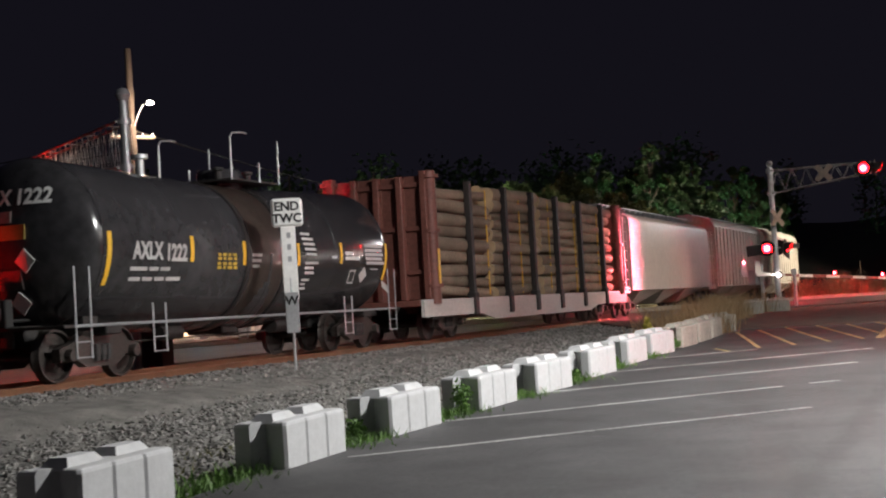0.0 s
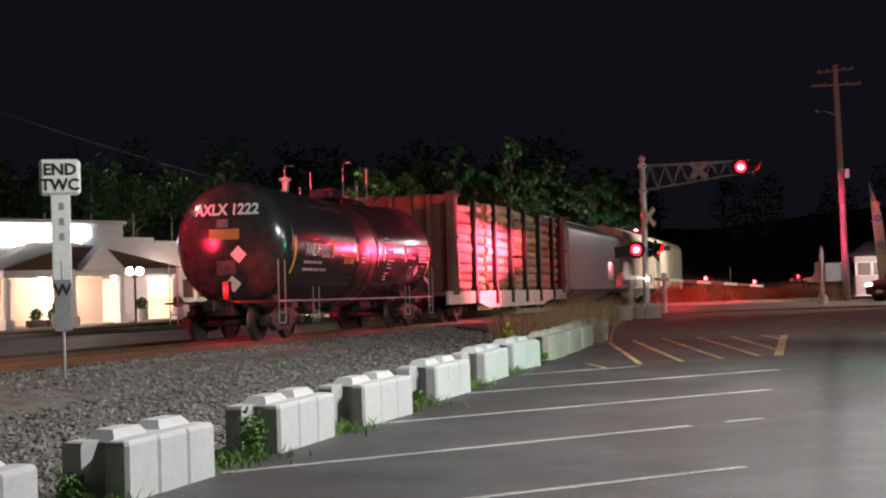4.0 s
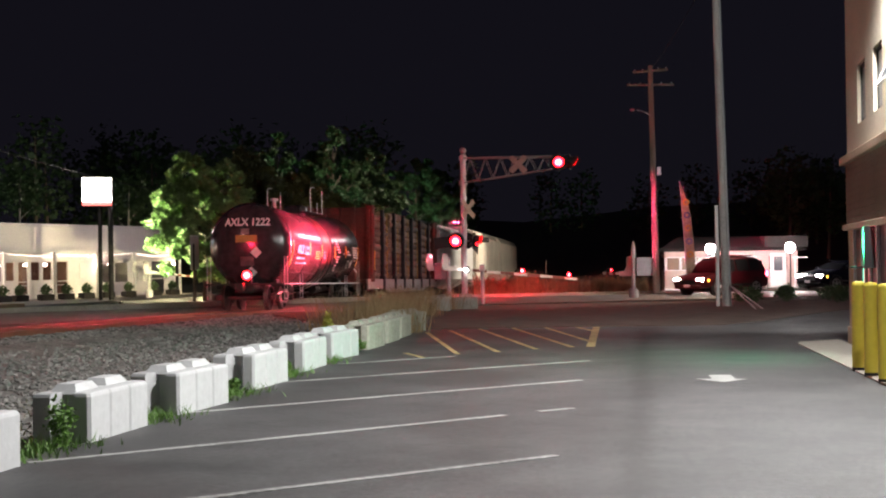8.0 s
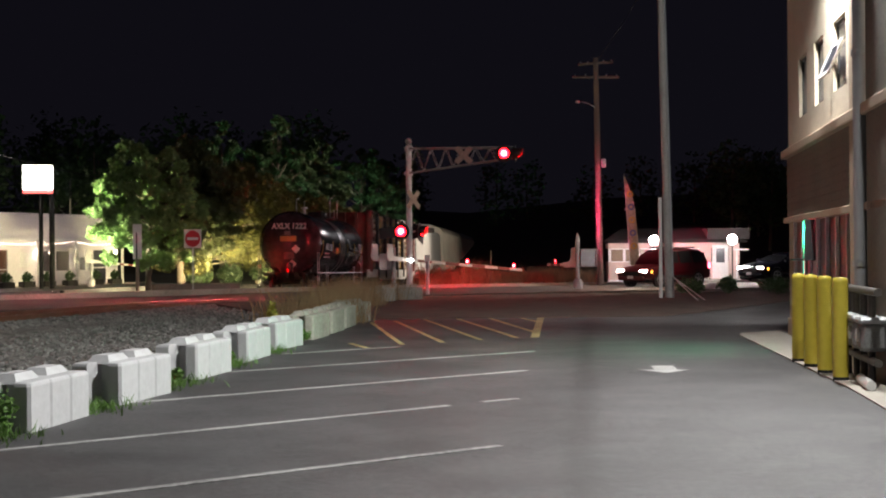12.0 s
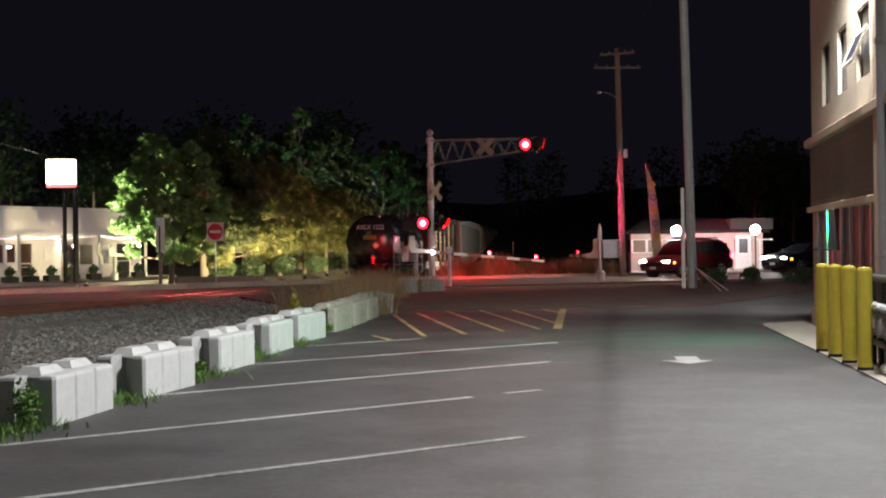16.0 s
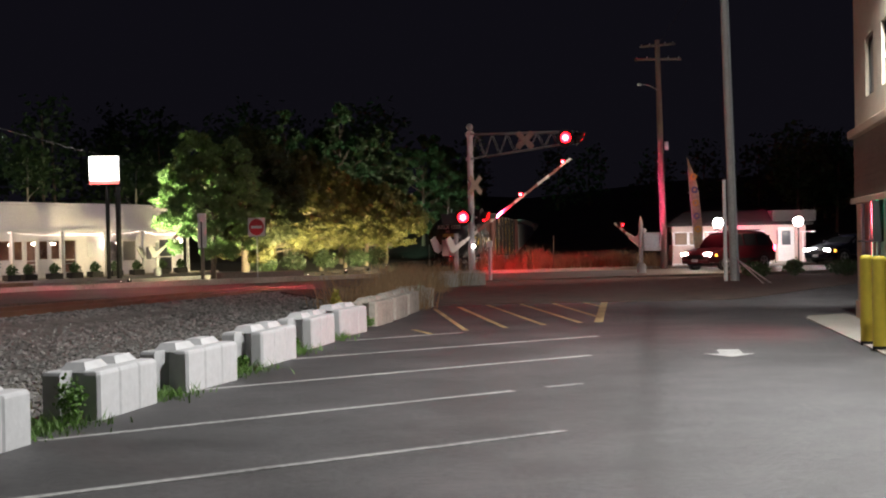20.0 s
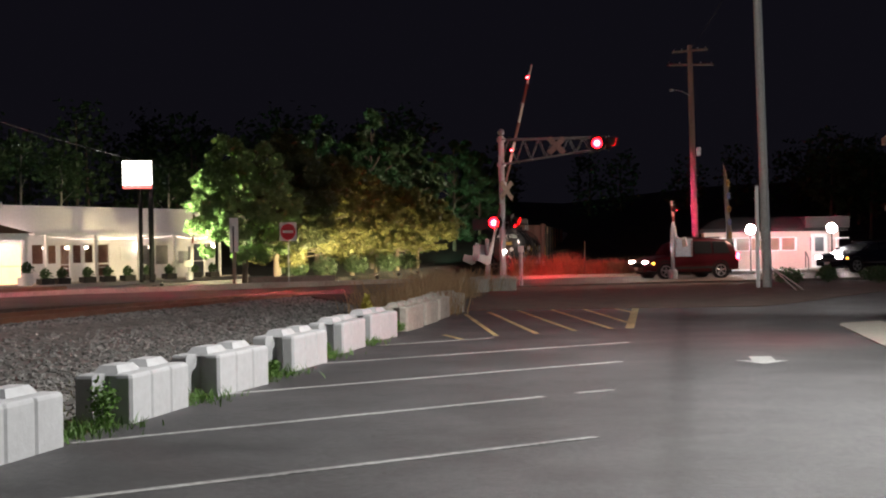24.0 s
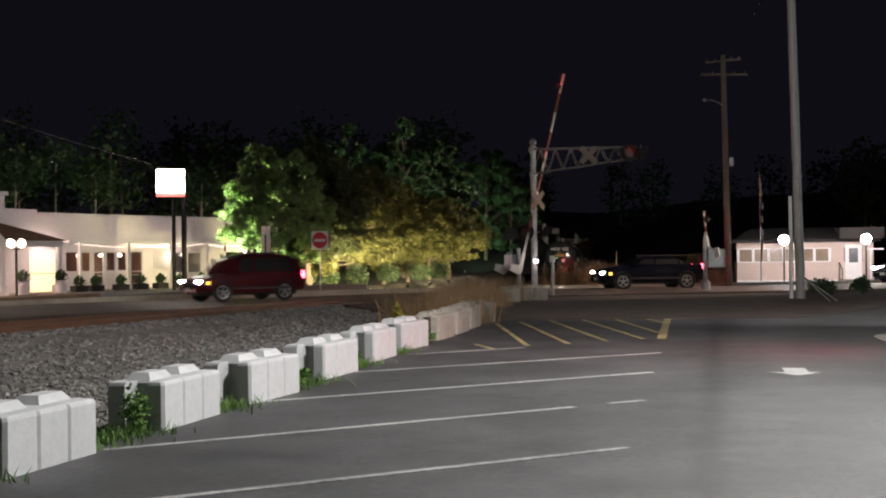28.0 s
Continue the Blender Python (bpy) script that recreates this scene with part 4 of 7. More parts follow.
def cantilever(name, m, top, arm_turn, arm, z_hi, z_lo, label, ball=0.14):
    """A signal mast with a tapering lattice arm along the arm_turn heading (0 is +x)."""
    mast = thing(name, m, label, "crossing signal", "crossing signals")
    bm = B()
    rod(bm, (0, 0, 0), (0, 0, top - 0.15), 0.125, 0.115, 16)
    part("pole", bm, GALV, mast, smooth=True)
    bm = turned(B(), [(0, -ball), (ball * 0.7, -ball * 0.7), (ball, 0), (ball * 0.7, ball * 0.7), (0, ball)], pose(0, 0, top), 14)
    part("finial", bm, GALV, mast, "ball finial", smooth=True)
    part("footing", box(B(), -0.35, 0.35, -0.35, 0.35, -0.3, 0.12, 0.03), OLD_CONCRETE, mast)
    am = pose(0, 0, 0, 0, 0, arm_turn)
    lo_end = z_hi - (z_hi - z_lo) * 0.38
    for y in (-0.22, 0.22):
        for za, zb, nm in ((z_hi, z_hi + 0.06, "top_chord"), (z_lo, lo_end, "bottom_chord")):
            bm = rod(B(), am @ Vector((0, y, za)), am @ Vector((arm, y, zb)), 0.035, n=8)
            part(nm, bm, AGED_STEEL, mast)
        n = max(5, int(arm / 0.55))
        for k in range(n):
            f0, f1 = k / n, (k + 0.5) / n
            bm = B()
            za = lambda f: z_lo + (lo_end - z_lo) * f
            rod(bm, am @ Vector((arm * f0, y, za(f0))), am @ Vector((arm * f1, y, z_hi + 0.06 * f1)), 0.011, n=5)
            rod(bm, am @ Vector((arm * f1, y, z_hi + 0.06 * f1)), am @ Vector((arm * (k + 1) / n, y, za((k + 1) / n))), 0.011, n=5)
            part("lattice_web", bm, AGED_STEEL, mast)
    for k in range(5):
        f = 0.1 + k * 0.2
        bm = rod(B(), am @ Vector((arm * f, -0.22, z_hi)), am @ Vector((arm * f, 0.22, z_hi)), 0.02, n=6)
        part("cross_tie", bm, AGED_STEEL, mast)
    for z in (z_hi, z_lo):
        bm = turned(B(), [(0.13, -0.08), (0.17, -0.08), (0.17, 0.08), (0.13, 0.08)], pose(0, 0, z), 14)
        part("clamp", bm, GALV, mast)
    return mast, am, lo_end


SIG = (-2.36, 51.9)
signal, am, lo_end = cantilever("cantilever_signal", pose(*SIG, 0.05), 6.02, 8, 4.15, 5.72, 4.75, "grey steel crossing signal mast with a lattice arm")
crossbuck(signal, am @ pose(2.15, -0.3, 5.45, 0, 0, 0), 0.85)
for dx, dy, turn in ((3.75, -0.32, -5), (4.25, -0.28, 78)):
    signal_head(signal, am @ pose(dx, dy, 5.52, 0, 0, turn))
# tiny added head that reddens the tank's flank
signal_head(signal, pose(-0.2, 0.1, 3.2, 0, 0, -84) @ pose(0, 0, 0, 2.5, 0, 0) @ Matrix.Scale(0.13, 4), True, TANK_FILL_RED)
part("lamp_bracket", rod(B(), (0, 0, 3.2), (-0.2, -0.1, 3.2), 0.025, n=6), BLACK, signal)
part("lamp_bracket", rod(B(), am @ Vector((3.6, 0, 5.52)), am @ Vector((4.4, 0, 5.52)), 0.03, n=6), GALV, signal)
crossbuck(signal, pose(0.18, -0.16, 3.72, 0, 0, 50), 0.95)
# the last three heads are added to redden road, pole and scrub
for dx, dy, turn, strong in ((-0.32, -0.2, 0, None), (0.45, -0.16, 75, None), (-0.3, 0.1, -68, FLANK_FILL_RED), (0.42, 0.24, 144, POLE_FILL_RED), (0.1, 0.3, 168, SCRUB_FILL_RED)):
    signal_head(signal, pose(dx, dy, 2.46, 0, 0, turn) @ pose(0, 0, 0, 5 if strong is FLANK_FILL_RED else 14 if strong is SCRUB_FILL_RED else 0, 0, 0) @ Matrix.Scale(0.25 if strong is POLE_FILL_RED else 1.0, 4), True, strong)
part("lamp_bracket", rod(B(), (-0.45, 0, 2.46), (0.5, 0, 2.46), 0.03, n=6), GALV, signal)
part("white_lamp", turned(B(), [(0, -0.07), (0.06, -0.05), (0.08, 0), (0.06, 0.05), (0, 0.07)], pose(0.08, -0.2, 1.32), 12), MAST_WHITE, signal, "small white lamp", smooth=True)
# plates added to keep the white lamp's light off the right side
part("lamp_shield", box(box(B(), 0.17, 0.2, -0.32, -0.06, 1.2, 1.46), 0.0, 0.17, -0.085, -0.06, 1.2, 1.46), BLACK, signal)
bm = rod(B(), (0.72, -0.3, 0.0), (0.72, -0.3, 1.45), 0.075, n=10)
solo("marker_post", bm, GALV, "short grey steel post beside the signal mast", "post", m=pose(*SIG, 0.03), smooth=True)
solo("marker_post", rod(B(), (0, 0, 0), (0.02, 0, 1.72), 0.022, n=8), BARK, "thin brown marker post among the weeds", "post", m=pose(1.0, 62.0, 0.0), smooth=True)
solo("marker_band", box(B(), -0.11, 0.11, -0.09, 0.09, 1.3, 1.55, 0.02), WHITE_METAL, "pale cap on the short steel post", "post cap", m=pose(SIG[0] + 0.72, SIG[1] - 0.3, 0.03))


# ---- crossing gates ----
def crossing_gate(name, m, heading, length, pivot_z, label, lamps, thick=0.055, paint=None, box_side=False):
    """Gate post with its machine; the arm turns about the pivot in the heading's upright plane (0 is +x)."""
    gate = thing(name, m, label, "crossing gate", "crossing gates")
    part("post", rod(B(), (0, 0, 0), (0, 0, pivot_z + 0.45), 0.085, 0.08, 12), GALV, gate, smooth=True)
    part("footing", turned(B(), [(0.2, -0.1), (0.2, 0.35), (0.12, 0.45)], None, 12), GALV, gate)
    hm = pose(0, 0, 0, 0, 0, heading)
    if box_side:
        part("machine_box", box(B(), 0.1, 0.82, -0.25, 0.2, pivot_z - 0.1, pivot_z + 0.68, 0.03), GALV, gate, "grey metal machine box")
    else:
        part("machine_box", box(B(), -0.3, 0.2, 0.1, 0.52, pivot_z - 0.42, pivot_z + 0.22, 0.03, m=hm), GALV, gate, "grey metal machine box")
    arm = new("gate_arm")
    arm.parent = gate
    arm.matrix_basis = pose(0, 0, pivot_z) @ hm
    n = 9
    for k in range(n):
        a, b = 0.3 + (length - 0.3) * k / n, 0.3 + (length - 0.3) * (k + 1) / n
        part("arm_band", box(B(), a, b, -0.22, -0.18, -thick, thick), RED_BAND if k % 2 else paint or WHITE_BAND, arm)
    for sy in (-0.2,) if box_side else (-0.2, 0.62):
        bm = B()
        pts = [(1.15, -0.12), (1.2, 0.08), (0.8, 0.12), (0.66, 0.3), (0.66, 0.7), (0.3, 0.76), (0.25, 0.6), (0.25, -0.12)] if box_side else [(0.3, -0.06), (0.3, 0.08), (-0.26, 0.1), (-0.34, 0.56), (-0.6, 0.56), (-0.62, 0.05), (-0.5, -0.1)]
        a = [bm.verts.new((x, sy - 0.03, z)) for x, z in pts]
        b = [bm.verts.new((x, sy + 0.03, z)) for x, z in pts]
        for k in range(len(pts)):
            bm.faces.new((a[k], a[(k + 1) % len(pts)], b[(k + 1) % len(pts)], b[k]))
        bm.faces.new(a)
        bm.faces.new(b[::-1])
        part("counterweight", bm, paint or WHITE_METAL, arm, "counterweight arm")
    for d in lamps:
        hood = part("gate_lamp", box(B(), d - 0.09, d + 0.09, -0.24, -0.14, thick, thick + 0.2, 0.02), BLACK, arm, "small red gate lamp")
        SIGNAL_LENSES.append(revolving_lens("lamp_lens", hood, pose(d, -0.255, thick + 0.1, 0, 0, -heading), 0.08, GATE_RED))
    return gate, arm, pose(0, 0, pivot_z) @ hm


WHITE_BAND = shader("gate_white", (0.62, 0.60, 0.57), 0.6, vary=0.2, scale=9, bump=0.05)
RED_BAND = shader("gate_red", (0.20, 0.055, 0.045), 0.6, vary=0.25, scale=9, bump=0.05)
_, near_arm, near_home = crossing_gate("crossing_gate", pose(-2.95, 51.5, 0.03), 50, 7.9, 1.4, "railway crossing gate with a red and white arm", (4.14, 7.27))
far_gate, far_arm, far_home = crossing_gate("crossing_gate", pose(4.62, 56.3, 0.05), 125, 2.3, 1.05, "sidewalk crossing gate with a short banded arm", (1.9,), box_side=True)
_, left_arm, left_home = crossing_gate("crossing_gate", pose(-19.2, 66.5, 0.05), 60, 3.0, 1.3, "crossing gate standing beyond the track", ())
part("post_tip", rod(B(), (0, 0, 1.2), (0, 0, 2.15), 0.1, 0.09, 10), GALV, far_gate)
part("post_tip", rod(B(), (0, 0, 2.15), (0, 0, 2.42), 0.09, 0.02, 10), GALV, far_gate)

# the tall mast on the far side of the track
far_signal, fm, _ = cantilever("cantilever_signal", pose(-16.9, 24.8, 0.0), 7.25, 139, 9.4, 6.55, 5.35, "tall grey signal mast with a ball and a long lattice arm", 0.2)
crossbuck(far_signal, pose(-0.35, -0.3, 4.35, 0, 0, 30), 1.3)
for dx in (-0.55, 0.55):
    signal_head(far_signal, pose(dx, -0.2, 3.05, 0, 0, 40), True)
    signal_head(far_signal, fm @ pose(9.2 + dx, 0.35, 5.9, 0, 0, -100), True)
    # unseen rear-facing heads, added to redden the tank's end
    signal_head(far_signal, pose(dx, 0.2, 3.05, 0, 0, 155) @ pose(0, 0, 0, -7, 0, 0), True, TRACK_FILL_RED)
    if dx > 0:
        EARLY_OFF[SIGNAL_LENSES[-1].name] = 8.6
part("lamp_bracket", rod(B(), (-0.6, 0, 3.05), (0.6, 0, 3.05), 0.035, n=6), GALV, far_signal)
part("control_box", box(B(), -0.5, 0.5, 0.4, 1.0, 0.0, 1.3, 0.02), DARK_STEEL, far_signal)

# ---- poles and wires ----
def utility_pole(name, x, y, z, top, r0, r1, label, lean=(0, 0), arms=(), material=None):
    pole = thing(name, pose(x, y, z), label, "utility pole", "poles")
    part("pole_shaft", rod(B(), (0, 0, 0), (lean[0], lean[1], top), r0, r1, 14), material or POLE_WOOD, pole, smooth=True)
    for h, half, turn in arms:
        c, s = math.cos(radians(turn)), math.sin(radians(turn))
        f = h / top
        part("cross_arm", rod(B(), (lean[0] * f - half * c, lean[1] * f - half * s, h), (lean[0] * f + half * c, lean[1] * f + half * s, h), 0.06, n=6), POLE_WOOD, pole)
        for k in (-0.9, -0.45, 0.45, 0.9):
            part("insulator", rod(B(), (lean[0] * f + k * half * c, lean[1] * f + k * half * s, h + 0.05), (lean[0] * f + k * half * c, lean[1] * f + k * half * s, h + 0.13), 0.03, 0.02, 8), GALV, pole)
    return pole


def lamp_arm(pole, z, dx, dy, rise, lit):
    pts = [Vector((dx * k / 6, dy * k / 6, z + rise * math.sin(k / 6 * math.pi / 2))) for k in range(7)]
    last = pts[-1]
    bm = B()
    for p, q in zip(pts, pts[1:]):
        rod(bm, p, q, 0.022, n=6)
    part("lamp_arm", bm, GALV, pole)
    d = Vector((dx, dy, 0)).normalized()
    bm = turned(B(), [(0, 0.07), (0.05, 0.05), (0.09, 0.0), (0.075, -0.05), (0, -0.07)], Matrix.Translation(last + d * 0.2) @ Euler((0, 0, math.atan2(dy, dx))).to_matrix().to_4x4() @ Matrix.Diagonal((1.35, 1, 1, 1)), 14)
    part("lamp_head", bm, LAMP_GLASS if lit else WHITE_METAL, pole, "street lamp head", smooth=True)
    return last + d * 0.2


GREY_POLE = shader("grey_pole_wood", (0.34, 0.32, 0.30), 0.85, vary=0.25, scale=6, bump=0.3)
tele = utility_pole("utility_pole", 6.15, 62.0, 0.0, 10.75, 0.17, 0.11, "wooden utility pole with two cross arms", (-0.14, 0), ((10.5, 0.85, -25), (9.85, 1.1, 5)))
lamp_arm(tele, 8.3, -0.85, -0.35, 0.35, False)
part("meter_box", box(B(), 0.1, 0.28, -0.2, 0.1, 5.6, 6.0, 0.02), GALV, tele)
leaning = utility_pole("utility_pole", 7.05, 46.6, 0.0, 14.5, 0.15, 0.115, "tall grey pole leaning slightly over the bank", (-0.3, 0), (), GREY_POLE)
part("cable_guard", rod(B(), (0.13, -0.08, 0.0), (-0.16, -0.08, 13.5), 0.035, n=8), GALV, leaning, "grey cable guard along the pole")
bm = rod(B(), (-0.25, 0.0, -0.1), (-0.26, 0.0, 3.55), 0.065, n=8)
solo("white_post", bm, WHITE_METAL, "slim white post standing beside the tall pole", "post", m=pose(7.0, 46.6, 0.0), smooth=True)
for gx, gy in ((0.5, -3.0), (0.8, -2.6)):
    part("guy_guard", rod(B(), (0.1, -0.1, 0.75), (gx, gy, 0.0), 0.022, n=6), PALE_PAINT, leaning, "pale guy wire guard")
lamp_pole = utility_pole("utility_pole", -19.75, 30.1, 0.0, 9.6, 0.15, 0.1, "wooden pole with a lit street lamp", (-0.05, 0), ((6.9, 0.7, 50),), TIE_WOOD)
lamp_arm(lamp_pole, 7.1, 0.55, -0.15, 0.75, True)
lamp("street_and_fill_light", "POINT", (-18.9, 29.75, 7.35), (-19, 29, 0), 420, (1.0, 0.76, 0.60), 0.15)


def wire(a, b, sag, r=0.02, n=16):
    a, b = Vector(a), Vector(b)
    pts = [a.lerp(b, k / n) - Vector((0, 0, sag * 4 * (k / n) * (1 - k / n))) for k in range(n + 1)]
    solo("overhead_wire", tube(B(), pts, r, 5), DARK_WIRE, "thin black wire strung between poles", "wire")


DARK_WIRE = shader("grey_wire", (0.006, 0.006, 0.006), 0.6, bump=0)
wire((-19.75, 30.1, 7.1), (-23.5, 100, 7.0), 0.8, 0.028)
wire((-19.75, 30.1, 6.9), (-60, 34, 6.9), 0.7)
wire((-19.75, 30.1, 6.5), (-60, 30, 6.6), 0.7)
wire((-19.75, 30.1, 6.2), (-60, 26, 6.3), 0.6)
wire((6.0, 62, 10.5), (7.4, 46.6, 13.2), 0.3, 0.012)

# ---- END TWC sign beside the track ----
twc = thing("trackside_sign", pose(-9.98, 19.2, 0.02, 0, 0, 26) @ Matrix.Scale(0.96, 4), "white trackside sign post with black letters", "sign")
part("post", rod(B(), (0, 0, 0), (0, 0, 2.2), 0.028, 0.028, 8), GALV, twc)
part("sign_box", box(B(), -0.33, 0.33, -0.05, 0.05, 3.28, 3.88, 0.05), WHITE_METAL, twc, "white rounded sign box")
part("lower_panel", box(B(), -0.155, 0.155, -0.02, 0.02, 1.75, 3.28, 0.01), WHITE_METAL, twc, "scuffed white narrow panel")
part("foot_plate", box(B(), -0.14, 0.14, -0.05, -0.02, 1.05, 1.9, 0.01), GALV, twc)
for words, z in (("END", 3.70), ("TWC", 3.45)):
    text_mesh("sign_letters", words, 0.26, BLACK, twc, pose(0, -0.056, z, 90, 0, 0), bold=0.008)
text_mesh("sign_letters", "W", 0.26, BLACK, twc, pose(0, -0.056, 1.72, 90, 0, 0), bold=0.008)
for z in (3.1, 2.85, 2.6):
    part("worn_print", box(B(), -0.03, 0.05, -0.026, -0.02, z - 0.06, z + 0.06), GALV, twc, "worn unreadable print")

# ---- building beside the lot ----
CREAM = shader("cream_stucco", (0.62, 0.54, 0.42), 0.9, vary=0.1, scale=4, bump=0.3, bscale=50)
SIDING = shader("grey_green_siding", (0.15, 0.145, 0.11), 0.8, vary=0.25, scale=5, bump=0.2)
TRIM_TAN = shader("tan_trim", (0.45, 0.35, 0.25), 0.8, vary=0.15, scale=5, bump=0.1)
GLASS_DARK = shader("dark_window_glass", (0.032, 0.033, 0.042), 0.28, vary=0.2, scale=1, bump=0.0)
FRAME_GREY = shader("window_frame", (0.52, 0.50, 0.55), 0.4, 0.2, vary=0.15, scale=6, bump=0.05)
WINDOW_BRONZE = shader("bronze_window_frame", (0.06, 0.055, 0.05), 0.5, 0.3, vary=0.2, scale=6, bump=0.05)
DOWNPIPE = shader("downpipe_grey", (0.34, 0.34, 0.345), 0.5, vary=0.08, scale=2, bump=0.05)
GREEN_STRIP = shader("green_light_strip", (0.1, 0.5, 0.3), 0.4, bump=0, emit=(0.10, 1.0, 0.62), power=1.2)
BOLLARD_YELLOW = shader("bollard_yellow", (0.56, 0.45, 0.05), 0.5, vary=0.12, scale=3, bump=0.05)
METER_GREY = shader("meter_grey", (0.22, 0.22, 0.215), 0.55, 0.1, vary=0.25, scale=9, bump=0.1)
PAVE = shader("pale_pavement", (0.36, 0.33, 0.28), 0.85, vary=0.15, scale=4, bump=0.3)

bm = B()
prism(bm, [(5.45, 26.6), (5.3, 26.0), (4.58, 16.0), (3.6, 7.0), (5.0, 7.0), (6.35, 27.2)], -0.3, 0.02)
solo("pavement", bm, PAVE, "pale concrete walk along the building", "pavement", kind="structure")

WX, WY = 6.3, 26.0
wall = thing("building", pose(6.29, 26.0, 0, 0, 0, -6.56) @ pose(-6.3, -26.0, 0), "three-storey cream building with grey siding and shop windows", "building", kind="structure")
# upper storeys with real window openings
openings = [(24.4, 23.4), (22.42, 21.45), (20.45, 19.28)]
NEAR = 6.0


def wall_strip(y0, y1, z0, z1, x0=WX, x1=WX + 0.35, material=None, name="wall_panel"):
    return part(name, box(B(), x0, x1, y0, y1, z0, z1), material or CREAM, wall)


wall_strip(NEAR, WY, 3.62, 4.11)
wall_strip(NEAR, WY, 5.18, 11.0)
edge = WY
for a, b in openings:
    wall_strip(a, edge, 4.11, 5.18)
    edge = b
wall_strip(NEAR, edge, 4.11, 5.18)
for a, b in openings:
    win = part("window", box(B(), WX + 0.08, WX + 0.1, b, a, 4.11, 5.18), GLASS_DARK, wall, "dark upper window")
    for y in (a - 0.03, b + 0.03):
        part("frame_side", box(B(), WX + 0.06, WX + 0.12, y - 0.03, y + 0.03, 4.11, 5.18), WINDOW_BRONZE, win)
    for z in (4.14, 5.15):
        part("frame_bar", box(B(), WX + 0.06, WX + 0.12, b + 0.06, a - 0.06, z - 0.03, z + 0.03), WINDOW_BRONZE, win)
sash = part("open_sash", box(B(), -0.01, 0.01, -0.5, 0.5, -0.5, 0.0), GLASS_DARK, wall, "tilted open window sash", m=pose(WX - 0.02, 19.86, 4.78, 0, 24, 0))
sash.visible_shadow = False
for y in (-0.52, 0.52):
    part("sash_rail", box(B(), -0.022, 0.022, y - 0.022, y + 0.022, -0.53, 0.03), WHITE_METAL, sash)
for z in (-0.51, 0.0):
    part("sash_rail", box(B(), -0.021, 0.021, -0.498, 0.498, z - 0.022, z + 0.022), WHITE_METAL, sash)
part("string_course", box(B(), WX - 0.14, WX + 0.3, NEAR, WY + 0.14, 3.46, 3.62, 0.02), TRIM_TAN, wall, "projecting tan ledge")
for k in range(9):
    z = 2.31 + k * 0.128
    part("siding_board", box(B(), WX - 0.02 - 0.012, WX + 0.2, NEAR, WY + 0.02, z + 0.005, z + 0.128, 0.0), SIDING, wall)
part("shop_lintel", box(B(), WX - 0.10, WX + 0.3, NEAR, WY + 0.1, 2.2, 2.31, 0.01), TRIM_TAN, wall, "tan lintel over the shop windows")
part("north_wall", box(B(), WX + 0.35, WX + 12, WY - 0.3, WY, 0.0, 11.0), CREAM, wall)
part("back_mass", box(B(), WX + 0.6, WX + 12, NEAR, WY - 0.3, 0.0, 11.0), SIDING, wall)
part("roof_edge", box(B(), WX - 0.25, WX + 12, NEAR, WY + 0.25, 11.0, 11.25), TRIM_TAN, wall)
# shop front
for k in range(7):
    y = WY - 0.85 - k * 0.98
    part("mullion", box(B(), WX - 0.02, WX + 0.08, y - 0.05, y + 0.05, 0.35, 2.2), FRAME_GREY, wall)
    if k < 6:
        part("shop_pane", box(B(), WX + 0.03, WX + 0.05, y - 0.93, y - 0.05, 0.35, 2.2), GLASS_DARK, wall)
part("shop_sill", box(B(), WX - 0.04, WX + 0.3, 18.51, WY, 0.0, 0.35), TRIM_TAN, wall)
STRIP_RED = shader("red_light_strip", (0.5, 0.1, 0.1), 0.4, bump=0, emit=(1.0, 0.10, 0.16), power=1.2)
LOT_FILL_GREEN = shader("green_lot_fill", (0.1, 0.5, 0.3), 0.4, bump=0, emit=(0.04, 1.0, 0.42), power=1200)
LOT_FILL_RED = shader("red_lot_fill", (0.5, 0.1, 0.1), 0.4, bump=0, emit=(1.0, 0.06, 0.10), power=1200)


def turning_slat(name, y, half, z0, z1, green, red, label):
    """An upright light slat, green on one side and red on the other, that turns about its own axis."""
    bm = B()
    for x, mat in ((-0.004, 0), (0.004, 1)):
        q = [bm.verts.new((x, s * half, z)) for s, z in ((-1, z0), (1, z0), (1, z1), (-1, z1))]
        bm.faces.new(q if mat else q[::-1]).material_index = mat
    me = bpy.data.meshes.new(name)
    bm.to_mesh(me)
    bm.free()
    me.materials.append(green)
    me.materials.append(red)
    ob = new(name, me)
    ob.parent = wall
    ob.matrix_basis = pose(WX - 0.09, y, 0)
    return tagged(ob, label)


light_strip = turning_slat("light_strip", WY - 2.72, 0.06, 0.6, 2.18, GREEN_STRIP, STRIP_RED, "colour-changing glowing strip at the shop window")
# added emitter that throws the strip's colour on the lot
lot_fill_tube = turning_slat("lot_fill_tube", WY - 3.55, 0.07, 1.78, 2.1, LOT_FILL_GREEN, LOT_FILL_RED, "added colour-changing tube, hidden in a channel, that tints the asphalt")
# black plates added to hide the emitter and shape its light
for dy in (-0.10, 0.10):
    part("fill_lip", box(B(), WX - 0.2, WX - 0.02, WY - 3.55 + dy - 0.012, WY - 3.55 + dy + 0.012, 1.5, 2.2), BLACK, wall)
part("fill_shelf", box(B(), WX - 0.42, WX - 0.02, WY - 3.638, WY - 3.462, 1.5, 1.53), BLACK, wall)
part("ground_wall", box(B(), WX - 0.01, WX + 0.35, NEAR, 17.95, 0.0, 2.2), SIDING, wall)
